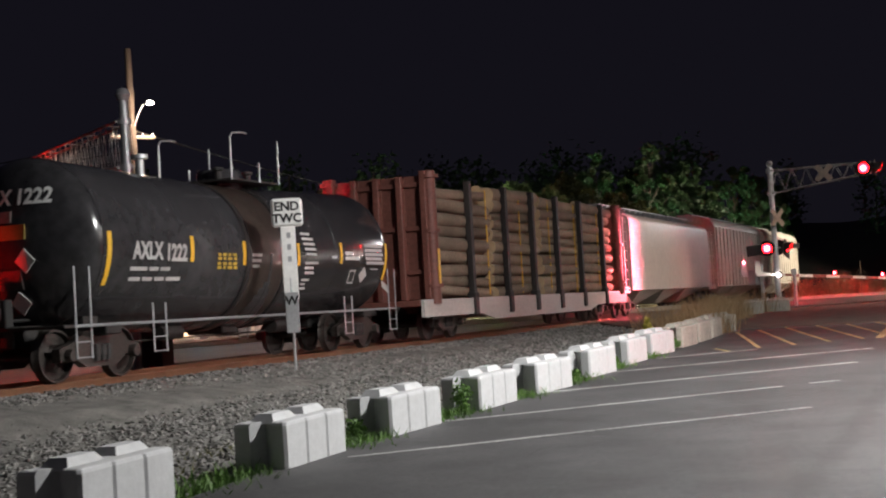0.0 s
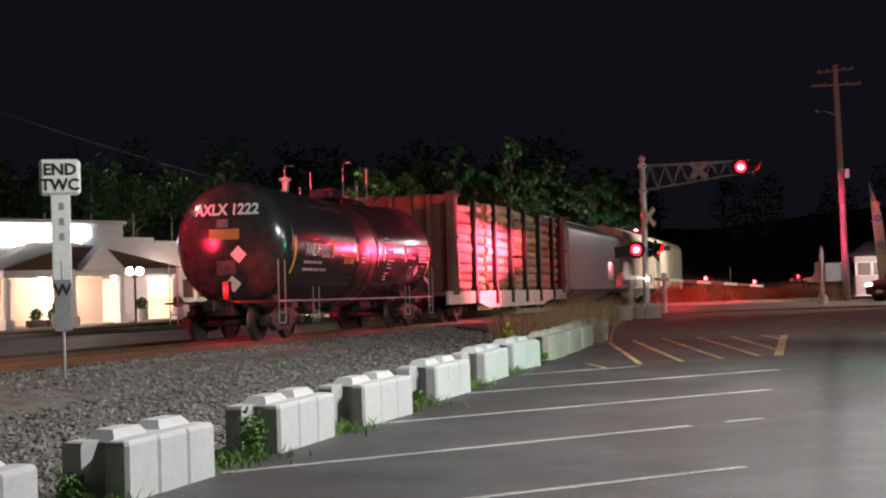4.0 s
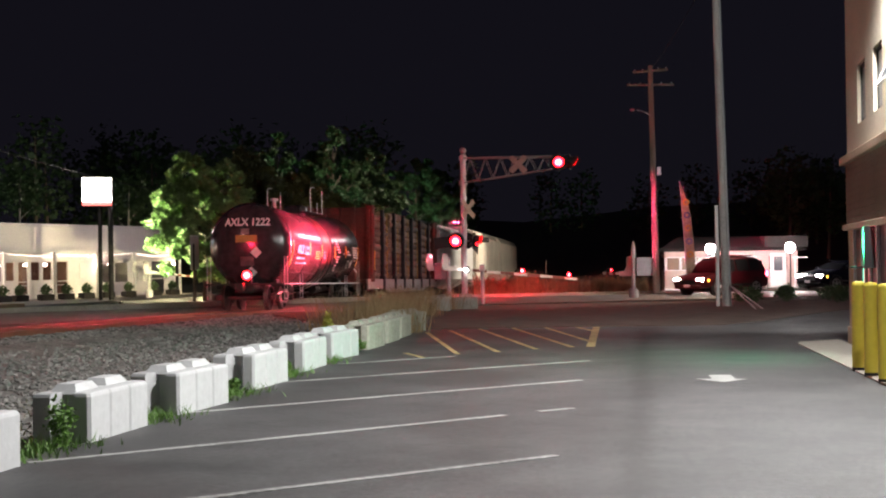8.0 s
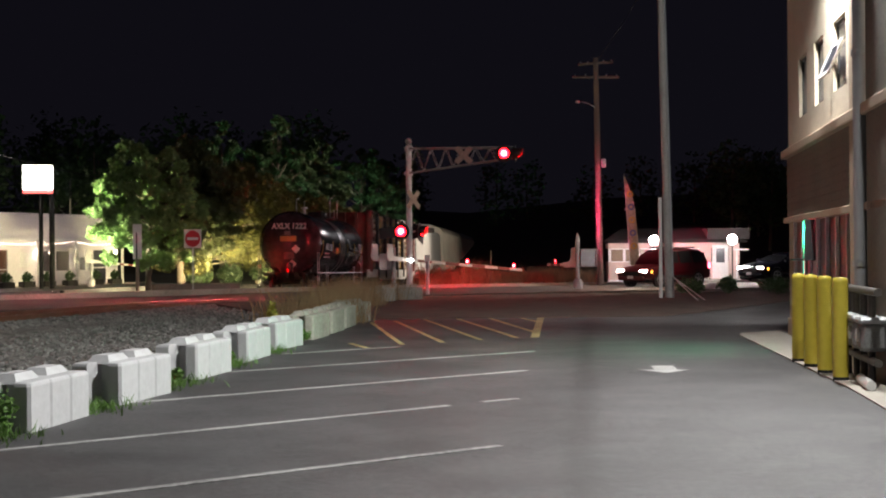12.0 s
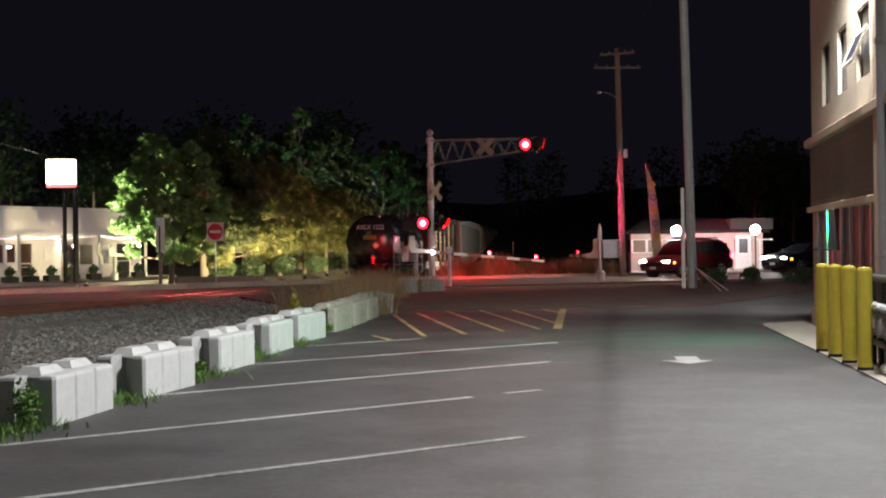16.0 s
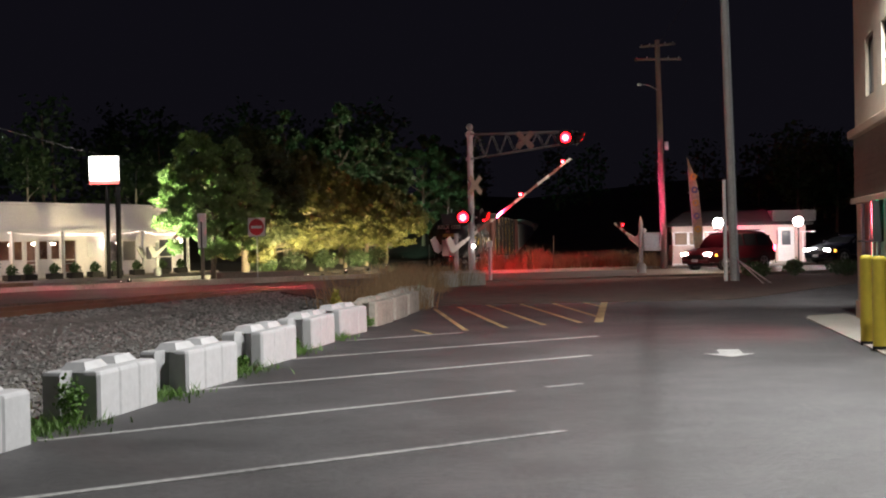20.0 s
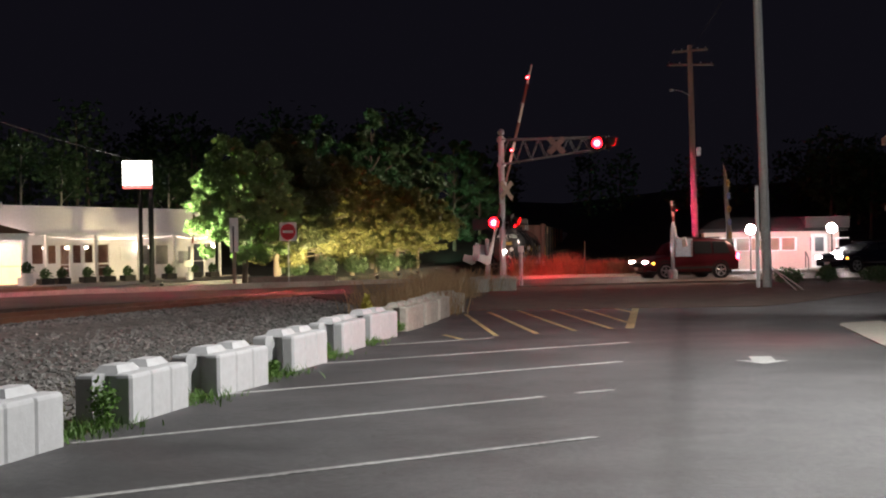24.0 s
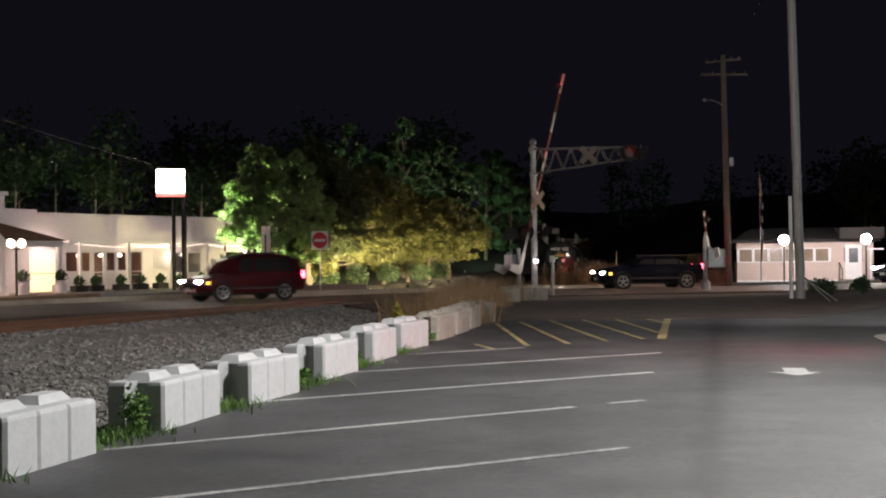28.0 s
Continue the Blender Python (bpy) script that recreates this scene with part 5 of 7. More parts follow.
part("pier", box(B(), WX - 0.1, WX + 0.3, 17.95, 18.5, 0.0, 11.0, 0.02), TRIM_TAN, wall, "tan pier")
pipe = part("downspout", rod(B(), (WX - 0.13, 17.5, 0.1), (WX - 0.13, 17.5, 10.9), 0.088, n=14), DOWNPIPE, wall, "grey downspout", smooth=True)
for z in (1.5, 4.3, 7.0):
    part("pipe_clamp", turned(B(), [(0.092, -0.04), (0.105, -0.04), (0.105, 0.04), (0.092, 0.04)], pose(WX - 0.13, 17.5, z), 12), GALV, pipe)
part("side_panel", box(B(), WX - 0.1, WX, NEAR, 17.2, 0.0, 11.0), SIDING, wall)
part("corner_jamb", box(B(), WX, WX + 0.3, WY - 0.8, WY, 0.0, 2.2), TRIM_TAN, wall)
part("wall_lamp", box(B(), 5.95, 6.2, 14.45, 14.75, 9.55, 9.7, 0.02), DARK_STEEL, wall, "dark wall lamp housing")

for x, y in ((4.93, 19.85), (4.88, 18.95), (4.81, 17.95), (4.74, 16.95)):
    bol = thing("bollard", pose(x, y, 0.0), "bright yellow steel bollard standing on the pavement edge", "bollard", "bollards")
    part("sleeve", rod(B(), (0, 0, 0), (0, 0, 1.27), 0.098, n=20), BOLLARD_YELLOW, bol, smooth=True)
    part("foot_band", turned(B(), [(0.0985, 0.0), (0.1, 0.01), (0.1, 0.05), (0.0985, 0.06)], None, 20), BLACK, bol, "thin black band round the foot")
    part("cap", turned(B(), [(0.098, 1.268), (0.096, 1.30), (0.075, 1.325), (0, 1.335)], None, 20), BOLLARD_YELLOW, bol, smooth=True)

PIPE_DARK = shader("weathered_pipe", (0.10, 0.09, 0.08), 0.6, 0.3, vary=0.4, scale=9, bump=0.15)
meters = thing("gas_meter_bank", pose(5.02, 17.1, 0.02, 0, 0, -6.56), "bank of grey gas meters with pipes", "gas meters")
for k in range(4):
    y = -0.9 + k * 0.55
    body = part("meter", box(B(), -0.16, 0.16, y - 0.17, y + 0.17, 0.42, 0.78, 0.05), METER_GREY, meters, "grey gas meter")
    part("meter_cap", box(B(), -0.19, 0.19, y - 0.2, y + 0.2, 0.76, 0.84, 0.03), GALV, body)
    part("meter_dial", rod(B(), (-0.16, y, 0.62), (-0.19, y, 0.62), 0.08, n=12), WHITE_METAL, body)
    bm = rod(B(), (0, y - 0.1, 0.84), (0, y - 0.1, 1.15), 0.03, n=8)
    rod(bm, (0, y + 0.1, 0.84), (0, y + 0.1, 1.15), 0.03, n=8)
    part("riser", bm, PIPE_DARK, meters)
    part("stand_leg", rod(B(), (0, y, 0), (0, y, 0.42), 0.04, n=8), DARK_STEEL, meters)
for z in (1.15, 0.3):
    part("header_pipe", rod(B(), (0, -1.3, z), (0, 1.4, z), 0.05, n=10), PIPE_DARK, meters, smooth=True)
bm = rod(B(), (4.72, 15.6, 0.08), (4.86, 16.5, 0.08), 0.06, n=12)
solo("loose_pipe", bm, WHITE_METAL, "short white pipe lying on the gravel", "pipe", smooth=True)

# ---- restaurant beyond the road ----
STUCCO = shader("white_stucco", (0.70, 0.67, 0.67), 0.9, vary=0.1, scale=3, bump=0.25, bscale=30)
WARM_WALL = shader("warm_plaster", (0.66, 0.56, 0.44), 0.9, vary=0.12, scale=3, bump=0.2)
SHINGLE = shader("brown_shingle", (0.16, 0.09, 0.055), 0.9, vary=0.3, scale=9, bump=0.6, bscale=18)
BULB = shader("warm_bulb", (0.8, 0.7, 0.5), 0.4, bump=0, emit=(1.0, 0.75, 0.62), power=20)
SIGN_WHITE = shader("lit_sign_face", (0.8, 0.8, 0.8), 0.4, bump=0, emit=(1.0, 0.95, 0.86), power=7)
SIGN_RED = shader("lit_sign_red", (0.7, 0.1, 0.1), 0.4, bump=0, emit=(1.0, 0.16, 0.14), power=2.2)
NEON = shader("lit_sign_letters", (0.8, 0.85, 0.9), 0.4, bump=0, emit=(0.75, 0.9, 1.0), power=9)
WINDOW_LIT = shader("lit_window", (0.6, 0.5, 0.4), 0.3, vary=0.3, bump=0, emit=(1.0, 0.62, 0.34), power=1.5)

# local x runs along the front to the left end, local y out towards the road
REST = pose(-20.05, 75.4, 0.05, 0, 0, math.degrees(math.atan2(-0.92, -0.39)))
rest = thing("restaurant", REST, "low white restaurant with a lit porch and shingled entrance roofs", "restaurant", kind="structure")


def rp(name, bm, material, label="", parent=None, smooth=False):
    return part(name, bm, material, parent or rest, label, smooth)


rp("parapet_wall", box(B(), 0.2, 16.4, -0.3, 0.0, 2.45, 3.74), STUCCO)
rp("cornice", box(B(), 0.1, 16.4, -0.3, 0.06, 3.72, 3.86, 0.02), STUCCO)
rp("parapet_wall", box(B(), 16.4, 18.4, -0.3, 0.02, 2.45, 4.0), STUCCO)
rp("parapet_wall", box(B(), 18.4, 36.0, -0.3, 0.04, 2.45, 4.6), STUCCO)
rp("cornice", box(B(), 18.3, 36.1, -0.3, 0.2, 4.6, 4.78, 0.02), STUCCO)
rp("flat_roof", box(B(), 0.2, 36.0, -14, -0.3, 3.2, 3.4), STUCCO)
rp("end_wall", box(B(), 0.2, 0.45, -14, -0.3, 0.0, 3.7), STUCCO)
FRONT = [(0.95, 1.25, 0.0, 0.0, ""), (1.25, 2.43, 0.05, 1.95, "dark"), (4.4, 5.5, 0.75, 1.9, "window"), (5.75, 6.7, 0.75, 1.9, "window"), (9.1, 10.05, 0.3, 1.97, "window"), (10.28, 10.96, 0.95, 1.95, "window"), (11.12, 11.78, 0.95, 1.95, "window"),
         (11.96, 12.66, 0.3, 1.95, "window"), (12.86, 13.55, 0.95, 1.95, "window"), (13.72, 14.56, 0.95, 1.98, "window"), (15.2, 16.9, 0.05, 2.05, "lit")]
CLEAR = bpy.data.materials.new("clear_glass")
CLEAR.use_nodes = True
nt = CLEAR.node_tree
g_mix, g_clear, g_gloss = nt.nodes.new("ShaderNodeMixShader"), nt.nodes.new("ShaderNodeBsdfTransparent"), nt.nodes.new("ShaderNodeBsdfGlossy")
g_mix.inputs[0].default_value, g_gloss.inputs["Roughness"].default_value = 0.08, 0.05
nt.links.new(g_clear.outputs[0], g_mix.inputs[1])
nt.links.new(g_gloss.outputs[0], g_mix.inputs[2])
nt.links.new(g_mix.outputs[0], nt.nodes["Material Output"].inputs["Surface"])
ROOM = shader("brown_panelling", (0.20, 0.10, 0.075), 0.7, vary=0.3, scale=5, bump=0.1)
edge = 0.25
for x0, x1, z0, z1, what in FRONT:
    rp("wall_pier", box(B(), edge, x0, -0.12, -0.02, 0.0, 2.45), STUCCO)
    edge = x1
    if not what:
        edge = x0
        continue
    if z0 > 0.1:
        rp("sill_wall", box(B(), x0, x1, -0.12, -0.021, 0.0, z0), STUCCO)
    rp("head_wall", box(B(), x0, x1, -0.12, -0.021, z1, 2.45), STUCCO)
    pane = rp("porch_door" if what != "window" else "window", box(B(), x0, x1, -0.06, -0.045, max(z0, 0.05), z1), CLEAR if what == "window" else WINDOW_LIT if what == "lit" else GLASS_DARK, "lit glazed door" if what == "lit" else "dark porch door" if what == "dark" else "clear dining room window")
    pane.visible_shadow = False
    rp("window_frame", box(box(B(), x0, x0 + 0.04, -0.08, -0.03, z0, z1), x1 - 0.04, x1, -0.08, -0.03, z0, z1), STUCCO, "", pane)
    rp("window_rail", box(box(B(), x0 + 0.04, x1 - 0.04, -0.08, -0.035, z1 - 0.05, z1), x0 + 0.04, x1 - 0.04, -0.08, -0.035, 0.9 if z0 < 0.5 else z0, 0.95 if z0 < 0.5 else z0 + 0.05), STUCCO, "", pane)
rp("wall_pier", box(B(), edge, 18.4, -0.3, -0.02, 0.0, 2.45), STUCCO)
rp("light_panel", box(B(), 7.45, 8.28, -0.019, 0.02, 1.04, 1.81, 0.01), WHITE_METAL, "white menu board on the wall")
rp("room_wall", box(B(), 3.9, 15.6, -3.6, -3.4, 0.0, 2.6), ROOM, "brown panelled dining room wall")
rp("room_floor", box(B(), 3.9, 15.6, -3.4, -0.3, -0.1, 0.02), ROOM)
rp("room_ceiling", box(B(), 3.9, 15.6, -3.4, -0.3, 2.46, 2.5), STUCCO)
for x in (4.6, 6.3, 9.7, 11.0, 12.6, 14.3):
    rp("dining_lamp", turned(B(), [(0, -0.07), (0.15, -0.05), (0.12, 0.05), (0, 0.07)], pose(x, -1.1, 1.78), 10), BULB, "warm dining room lamp")
for k in range(7):
    x = 4.4 + k * 1.6
    rp("dining_table", box(box(B(), x, x + 0.8, -1.6, -0.8, 0.7, 0.74), x + 0.37, x + 0.43, -1.23, -1.17, 0.02, 0.7), WHITE_METAL, "small dining table")
rp("porch_floor", box(B(), -0.9, 36, -0.3, 1.6, -0.2, 0.05), PAVE)
for x in (1.15, 5.07, 8.01, 11.17, 14.6):
    rp("porch_post", box(B(), x - 0.06, x + 0.06, 0.94, 1.06, 0.0, 2.4), WHITE_METAL, "white porch post")
rp("porch_beam", box(B(), 1.09, 15.4, 0.95, 1.05, 2.4, 2.5), WHITE_METAL)
for k in range(15):
    rp("rafter", box(B(), 1.2 + k, 1.26 + k, 0.0, 0.95, 2.42, 2.48), WHITE_METAL)
for j, (a, b2) in enumerate(((1.2, 5.0), (5.1, 11.1), (7.0, 14.5))):
    bm = B()
    for k in range(46):
        f = k / 45
        turned(bm, [(0, -0.016), (0.016, 0), (0, 0.016)], pose(a + (b2 - a) * f, 0.85 - j * 0.12, 2.36 - 0.34 * f * (1 - f) * 2), 6)
    rp("string_lights", bm, BULB, "string of small warm bulbs")
for x in (0.62, 6.97):
    rp("wall_sconce", turned(B(), [(0, -0.14), (0.09, -0.1), (0.11, 0.05), (0, 0.14)], pose(x, 0.1, 1.75), 10), BULB, "lit wall sconce")
# entrance roofs
for x0, x1, peak in ((18.4, 27.0, 3.5), (29.8, 35.6, 3.5)):
    xm = (x0 + x1) / 2
    bm = B()
    v = [bm.verts.new(p) for p in ((x0 - 0.8, 0.1, 2.45), (x0 - 0.8, 3.2, 2.45), (x1 + 0.8, 3.2, 2.45), (x1 + 0.8, 0.1, 2.45), (xm - 1.2, 0.1, 3.75), (xm + 1.2, 0.1, 3.75), (xm - 1.0, 2.2, 3.45), (xm + 1.0, 2.2, 3.45))]
    for f in ((0, 1, 6, 4), (1, 2, 7, 6), (2, 3, 5, 7), (4, 6, 7, 5), (0, 3, 2, 1), (0, 4, 5, 3)):
        bm.faces.new([v[k] for k in f])
    rp("hip_roof", bm, SHINGLE, "brown shingled entrance roof")
    bm = B()
    tri = ((xm - 1.25, 2.4), (xm + 1.25, 2.4), (xm, peak))
    a = [bm.verts.new((x, 3.0, z)) for x, z in tri]
    b = [bm.verts.new((x, 3.55, z)) for x, z in tri]
    for k in range(3):
        bm.faces.new((a[k], a[(k + 1) % 3], b[(k + 1) % 3], b[k]))
    bm.faces.new(a)
    bm.faces.new(b[::-1])
    rp("gable", bm, STUCCO, "white gable over the entrance")
    rp("entrance_wall", box(B(), x0, x1, -0.3, 0.0, 0.0, 2.45), WARM_WALL, "warm entrance wall")
    rp("entrance_beam", box(B(), x0 - 0.6, x1 + 0.6, 2.95, 3.15, 2.15, 2.45), STUCCO)
    for x in (x0 - 0.4, xm - 1.35, xm + 1.35, x1 + 0.4):
        col = rp("column", rod(B(), (x, 3.05, 0.1), (x, 3.05, 2.15), 0.17, 0.14, 14), STUCCO, "white round column", smooth=True)
        rp("column_base", box(B(), x - 0.24, x + 0.24, 2.81, 3.29, 0.0, 0.45, 0.02), STUCCO, "", col)
    for x in (x0 + 0.8, xm, x1 - 0.8):
        d = rp("entrance_door", box(B(), x - 0.5, x + 0.5, 0.0, 0.04, 0.05, 2.0), WINDOW_LIT, "lit glazed entrance door")
        rp("door_frame", box(B(), x - 0.58, x - 0.5, 0.0, 0.08, 0.05, 2.1), STUCCO, "", d)
    for x in (xm - 2.0, xm + 2.0):
        rp("hanging_lantern", turned(B(), [(0, -0.16), (0.11, -0.12), (0.13, 0.06), (0, 0.15)], pose(x, 1.9, 2.1), 10), BULB, "hanging lantern")
bm = B()
rng = random.Random(8)
x = 20.5
while x < 27.5:
    w = rng.uniform(0.35, 0.6)
    box(bm, x, x + w, 0.1, 0.18, 3.98, 4.45)
    x += w + 0.16
rp("sign_bars", bm, NEON, "glowing white bars of a shop sign")
bm = B()
x = 21.0
while x < 27.0:
    w = rng.uniform(0.25, 0.45)
    box(bm, x, x + w, 0.1, 0.16, 3.62, 3.8)
    x += w + 0.14
rp("sign_bars", bm, NEON, "glowing white bars of a shop sign")


def leaf_cloud(rng, centre, radii, count, size, hollow=0.35):
    """Verts and faces of many small leaves inside a lumpy ellipsoid."""
    vs, fs = [], []
    while len(fs) < count:
        d = Vector((rng.gauss(0, 1), rng.gauss(0, 1), rng.gauss(0, 1))).normalized()
        r = (hollow + (1 - hollow) * rng.random() ** 0.6)
        lump = 0.78 + 0.32 * noise.noise(d * 2.3 + Vector(centre) * 0.37)
        p = Vector(centre) + Vector((d.x * radii[0], d.y * radii[1], d.z * radii[2])) * r * lump
        if noise.noise(p * 1.1) < -0.28:
            continue
        a = Vector((rng.gauss(0, 1), rng.gauss(0, 1), rng.gauss(0, 0.6))).normalized()
        b = a.orthogonal().normalized()
        b = (b * math.cos(rng.random() * 6.28) + a.cross(b) * math.sin(rng.random() * 6.28))
        s = size * rng.uniform(0.6, 1.3)
        i = len(vs)
        vs += [p - a * s, p + b * s * 0.55, p + a * s, p - b * s * 0.55]
        fs.append((i, i + 1, i + 2, i + 3))
    return vs, fs


def leaf_mesh(name, clouds, material):
    vs, fs = [], []
    for v, f in clouds:
        o = len(vs)
        vs += v
        fs += [tuple(k + o for k in q) for q in f]
    me = bpy.data.meshes.new(name)
    me.from_pydata([tuple(v) for v in vs], [], fs)
    me.materials.append(material)
    return me


rng = random.Random(21)
hedge = leaf_mesh("hedge_leaves", [leaf_cloud(rng, (0, 0, 0.5), (0.42, 0.3, 0.36), 160, 0.09)], LEAF)
for x in (2.6, 4.2, 6.3, 8.0, 9.55, 11.03, 12.46, 14.2, 15.3, 23.9, 24.8):
    pl = thing("planter", REST @ pose(x, 1.6, 0.0), "dark planter box with a clipped green shrub", "planter", "restaurant planters")
    part("planter_box", box(B(), -0.42, 0.42, -0.2, 0.2, 0.0, 0.32, 0.02), DARK_STEEL, pl)
    part("shrub", hedge, None, pl)
for x in (18.8, 21.0, 25.6):
    pot = thing("clay_urn", REST @ pose(x, 4.0, 0.0), "large pale urn with a small plant", "urn", "urns")
    part("urn_body", turned(B(), [(0, 0), (0.18, 0), (0.3, 0.35), (0.24, 0.6), (0.3, 0.66)], None, 16), STUCCO, pot, smooth=True)
    part("shrub", hedge, None, pot, m=pose(0, 0, 0.35))
lp2 = thing("lamp_post", REST @ pose(23.2, 6.0, 0.0), "black post with two lit globe lamps", "lamp post")
part("post", rod(B(), (0, 0, 0), (0, 0, 2.1), 0.05, n=8), BLACK, lp2)
for dx in (-0.28, 0.28):
    part("lamp_arm", rod(B(), (0, 0, 2.0), (dx, 0, 2.1), 0.025, n=6), BLACK, lp2)
    part("globe", turned(B(), [(0, 0), (0.15, 0.08), (0.17, 0.2), (0.1, 0.33), (0, 0.36)], pose(dx, 0, 2.1), 12), BULB, lp2, "lit white globe", smooth=True)
for x, y, z, w in ((0.62, 0.35, 1.75, 16), (6.97, 0.4, 1.75, 15), (10.5, 0.8, 2.2, 7), (16.2, 0.9, 2.1, 70), (22.7, 1.8, 2.0, 520), (32.7, 1.8, 2.0, 480)):
    p = REST @ Vector((x, y, z))
    lamp("porch_light", "POINT", p, p - Vector((0, 0, 1)), w, (1.0, 0.72, 0.62), 0.12)
# unseen spot added before the front to brighten the parapet
p = REST @ Vector((8, 9, 6.5))
lamp("facade_fill", "SPOT", p, REST @ Vector((9, 0, 3.0)), 700, (1.0, 0.86, 0.90), 0.2, 150)

# the paved forecourt before the porch
FORECOURT = shader("pale_forecourt_asphalt", (0.20, 0.195, 0.20), 0.8, vary=0.25, scale=3, bump=0.2)
solo("forecourt", box(B(), 0.5, 34.0, 1.62, 6.6, -0.3, 0.02), FORECOURT, "pale worn forecourt before the restaurant porch", "forecourt", kind="structure", m=REST)

# island beds before the restaurant
bm = ribbon([(-22.5, 55.5), (-24.5, 49), (-27, 40)], 1.2, -0.2, 0.16)
solo("planting_bed", bm, shader("brown_bed", (0.17, 0.115, 0.08), 0.9, vary=0.35, scale=6, bump=0.6), "low brown bed beside the road", "planting bed", kind="structure")

# building with a lettered band, far left
prop = thing("shop_building", pose(-43.5, 52, 0, 0, 0, 40), "grey-roofed shop with a lettered band over bright windows", "shop", kind="structure")
part("shop_wall", box(B(), -6, 6, 0, 8, 0, 5.2), STUCCO, prop)
bm = B()
a = [bm.verts.new(p) for p in ((-6.4, -0.4, 5.2), (6.4, -0.4, 5.2), (0, -0.4, 8.0))]
b = [bm.verts.new(p) for p in ((-6.4, 8, 5.2), (6.4, 8, 5.2), (0, 8, 8.0))]
for f in ((a[0], a[1], a[2]), (b[2], b[1], b[0]), (a[0], a[2], b[2], b[0]), (a[1], b[1], b[2], a[2]), (a[0], b[0], b[1], a[1])):
    bm.faces.new(f)
part("gable_roof", bm, PALE_PAINT, prop)
for x in (-4, -1.3, 1.3, 4):
    w = part("shop_window", box(B(), x - 1.1, x + 1.1, -0.05, -0.01, 0.6, 2.9), SIGN_WHITE, prop, "bright shop window")
    part("window_frame", box(B(), x - 0.04, x + 0.04, -0.1, -0.05, 0.6, 2.9), FRAME_GREY, w)
text_mesh("band_letters", "PROP", 0.7, BLACK, prop, pose(4.2, -0.02, 3.7, 90, 0, 0))

# ---- pole sign ----
ps = thing("pole_sign", pose(-20.6, 62.6, 0.0, 0, 0, 14), "glowing white sign box on two dark posts", "sign")
part("sign_frame", box(B(), -0.72, 0.72, -0.16, 0.16, 4.62, 6.02, 0.02), DARK_STEEL, ps)
part("sign_face", box(B(), -0.69, 0.69, -0.18, -0.165, 4.82, 5.99), SIGN_WHITE, ps, "glowing white face")
part("sign_strip", box(B(), -0.69, 0.69, -0.18, -0.165, 4.65, 4.80), SIGN_RED, ps, "red strip along the bottom")
for x, r, top in ((0.12, 0.1, 4.62), (0.62, 0.13, 6.0)):
    part("sign_post", rod(B(), (x, 0.05, 0), (x, 0.05, top), r, n=10), BLACK, ps)
lamp("sign_light", "POINT", (-20.5, 62.1, 5.3), (-20, 50, 3), 60, (1, 0.95, 0.88), 0.3)

# do-not-enter sign and plain post sign
dne = thing("no_entry_sign", pose(-11.8, 56.0, 0.0, 0, 0, 1) @ Matrix.Diagonal((0.88, 0.88, 0.95, 1)), "red and white no entry sign on a thin post", "road sign")
part("sign_plate", box(B(), -0.42, 0.42, -0.01, 0.01, 2.05, 2.89, 0.02), WHITE_METAL, dne)
part("red_disc", rod(B(), (0, -0.012, 2.47), (0, -0.018, 2.47), 0.37, n=28), shader("sign_red", (0.45, 0.03, 0.04), 0.5, vary=0.1, bump=0.02), dne, "red disc")
part("white_bar", box(B(), -0.27, 0.27, -0.024, -0.018, 2.41, 2.53), WHITE_METAL, dne, "white bar")
part("post", rod(B(), (0, 0.03, 0), (0, 0.03, 2.9), 0.035, n=8), GALV, dne)
ws = thing("post_sign", pose(-13.8, 54.5, 0.0, 0, 0, 16), "narrow white sign seen edge-on on a wooden post", "road sign")
part("sign_plate", box(B(), -0.18, 0.18, -0.01, 0.01, 1.5, 2.95, 0.01), WHITE_METAL, ws)
part("sign_stripe", box(B(), -0.06, 0.0, -0.016, -0.01, 1.5, 2.6), BLACK, ws)
part("post", rod(B(), (0, 0.08, 0), (0, 0.08, 1.5), 0.08, n=8), POLE_WOOD, ws)
solo("timber_planter", box(B(), -1.9, 1.9, -0.3, 0.3, 0, 0.42, 0.03), POLE_WOOD, "low timber planter beside the road", "planter", m=pose(-11.8, 56.7, 0.0, 0, 0, 30))

# ---- small white building beyond the road, right ----
DIM_PANE = shader("dim_warm_pane", (0.22, 0.16, 0.11), 0.25, vary=0.4, scale=5, bump=0)
GARAGE_WALL = shader("pinkish_white_paint", (0.52, 0.42, 0.36), 0.8, vary=0.12, scale=4, bump=0.1)
wb = thing("white_garage", pose(7.55, 71.6, -0.1, 0, 0, -4), "small white building with a band of windows and a dark roof", "building", kind="structure")
part("lower_wall", box(B(), 0, 7.0, 0, 5, 0, 1.16), GARAGE_WALL, wb)
part("upper_wall", box(B(), 0, 7.0, 0, 5, 1.88, 2.2), GARAGE_WALL, wb)
part("back_wall", box(B(), 0.1, 6.9, 0.4, 5, 1.16, 1.88), DARK_STEEL, wb)
for k in range(7):
    x = k * 0.785
    part("wall_pier", box(B(), x, x + 0.14, 0, 0.3, 1.16, 1.88), WHITE_METAL, wb)
    if k < 6:
        w = part("window", box(B(), x + 0.14, x + 0.785, 0.06, 0.08, 1.16, 1.88), DIM_PANE, wb, "dim warm garage window")
        for z in (1.17, 1.87):
            part("window_frame", box(B(), x + 0.14, x + 0.785, -0.02, 0.055, z - 0.03, z + 0.03), WHITE_METAL, w)
part("wall_pier", box(B(), 4.86, 5.5, 0, 0.3, 1.16, 1.88), GARAGE_WALL, wb)
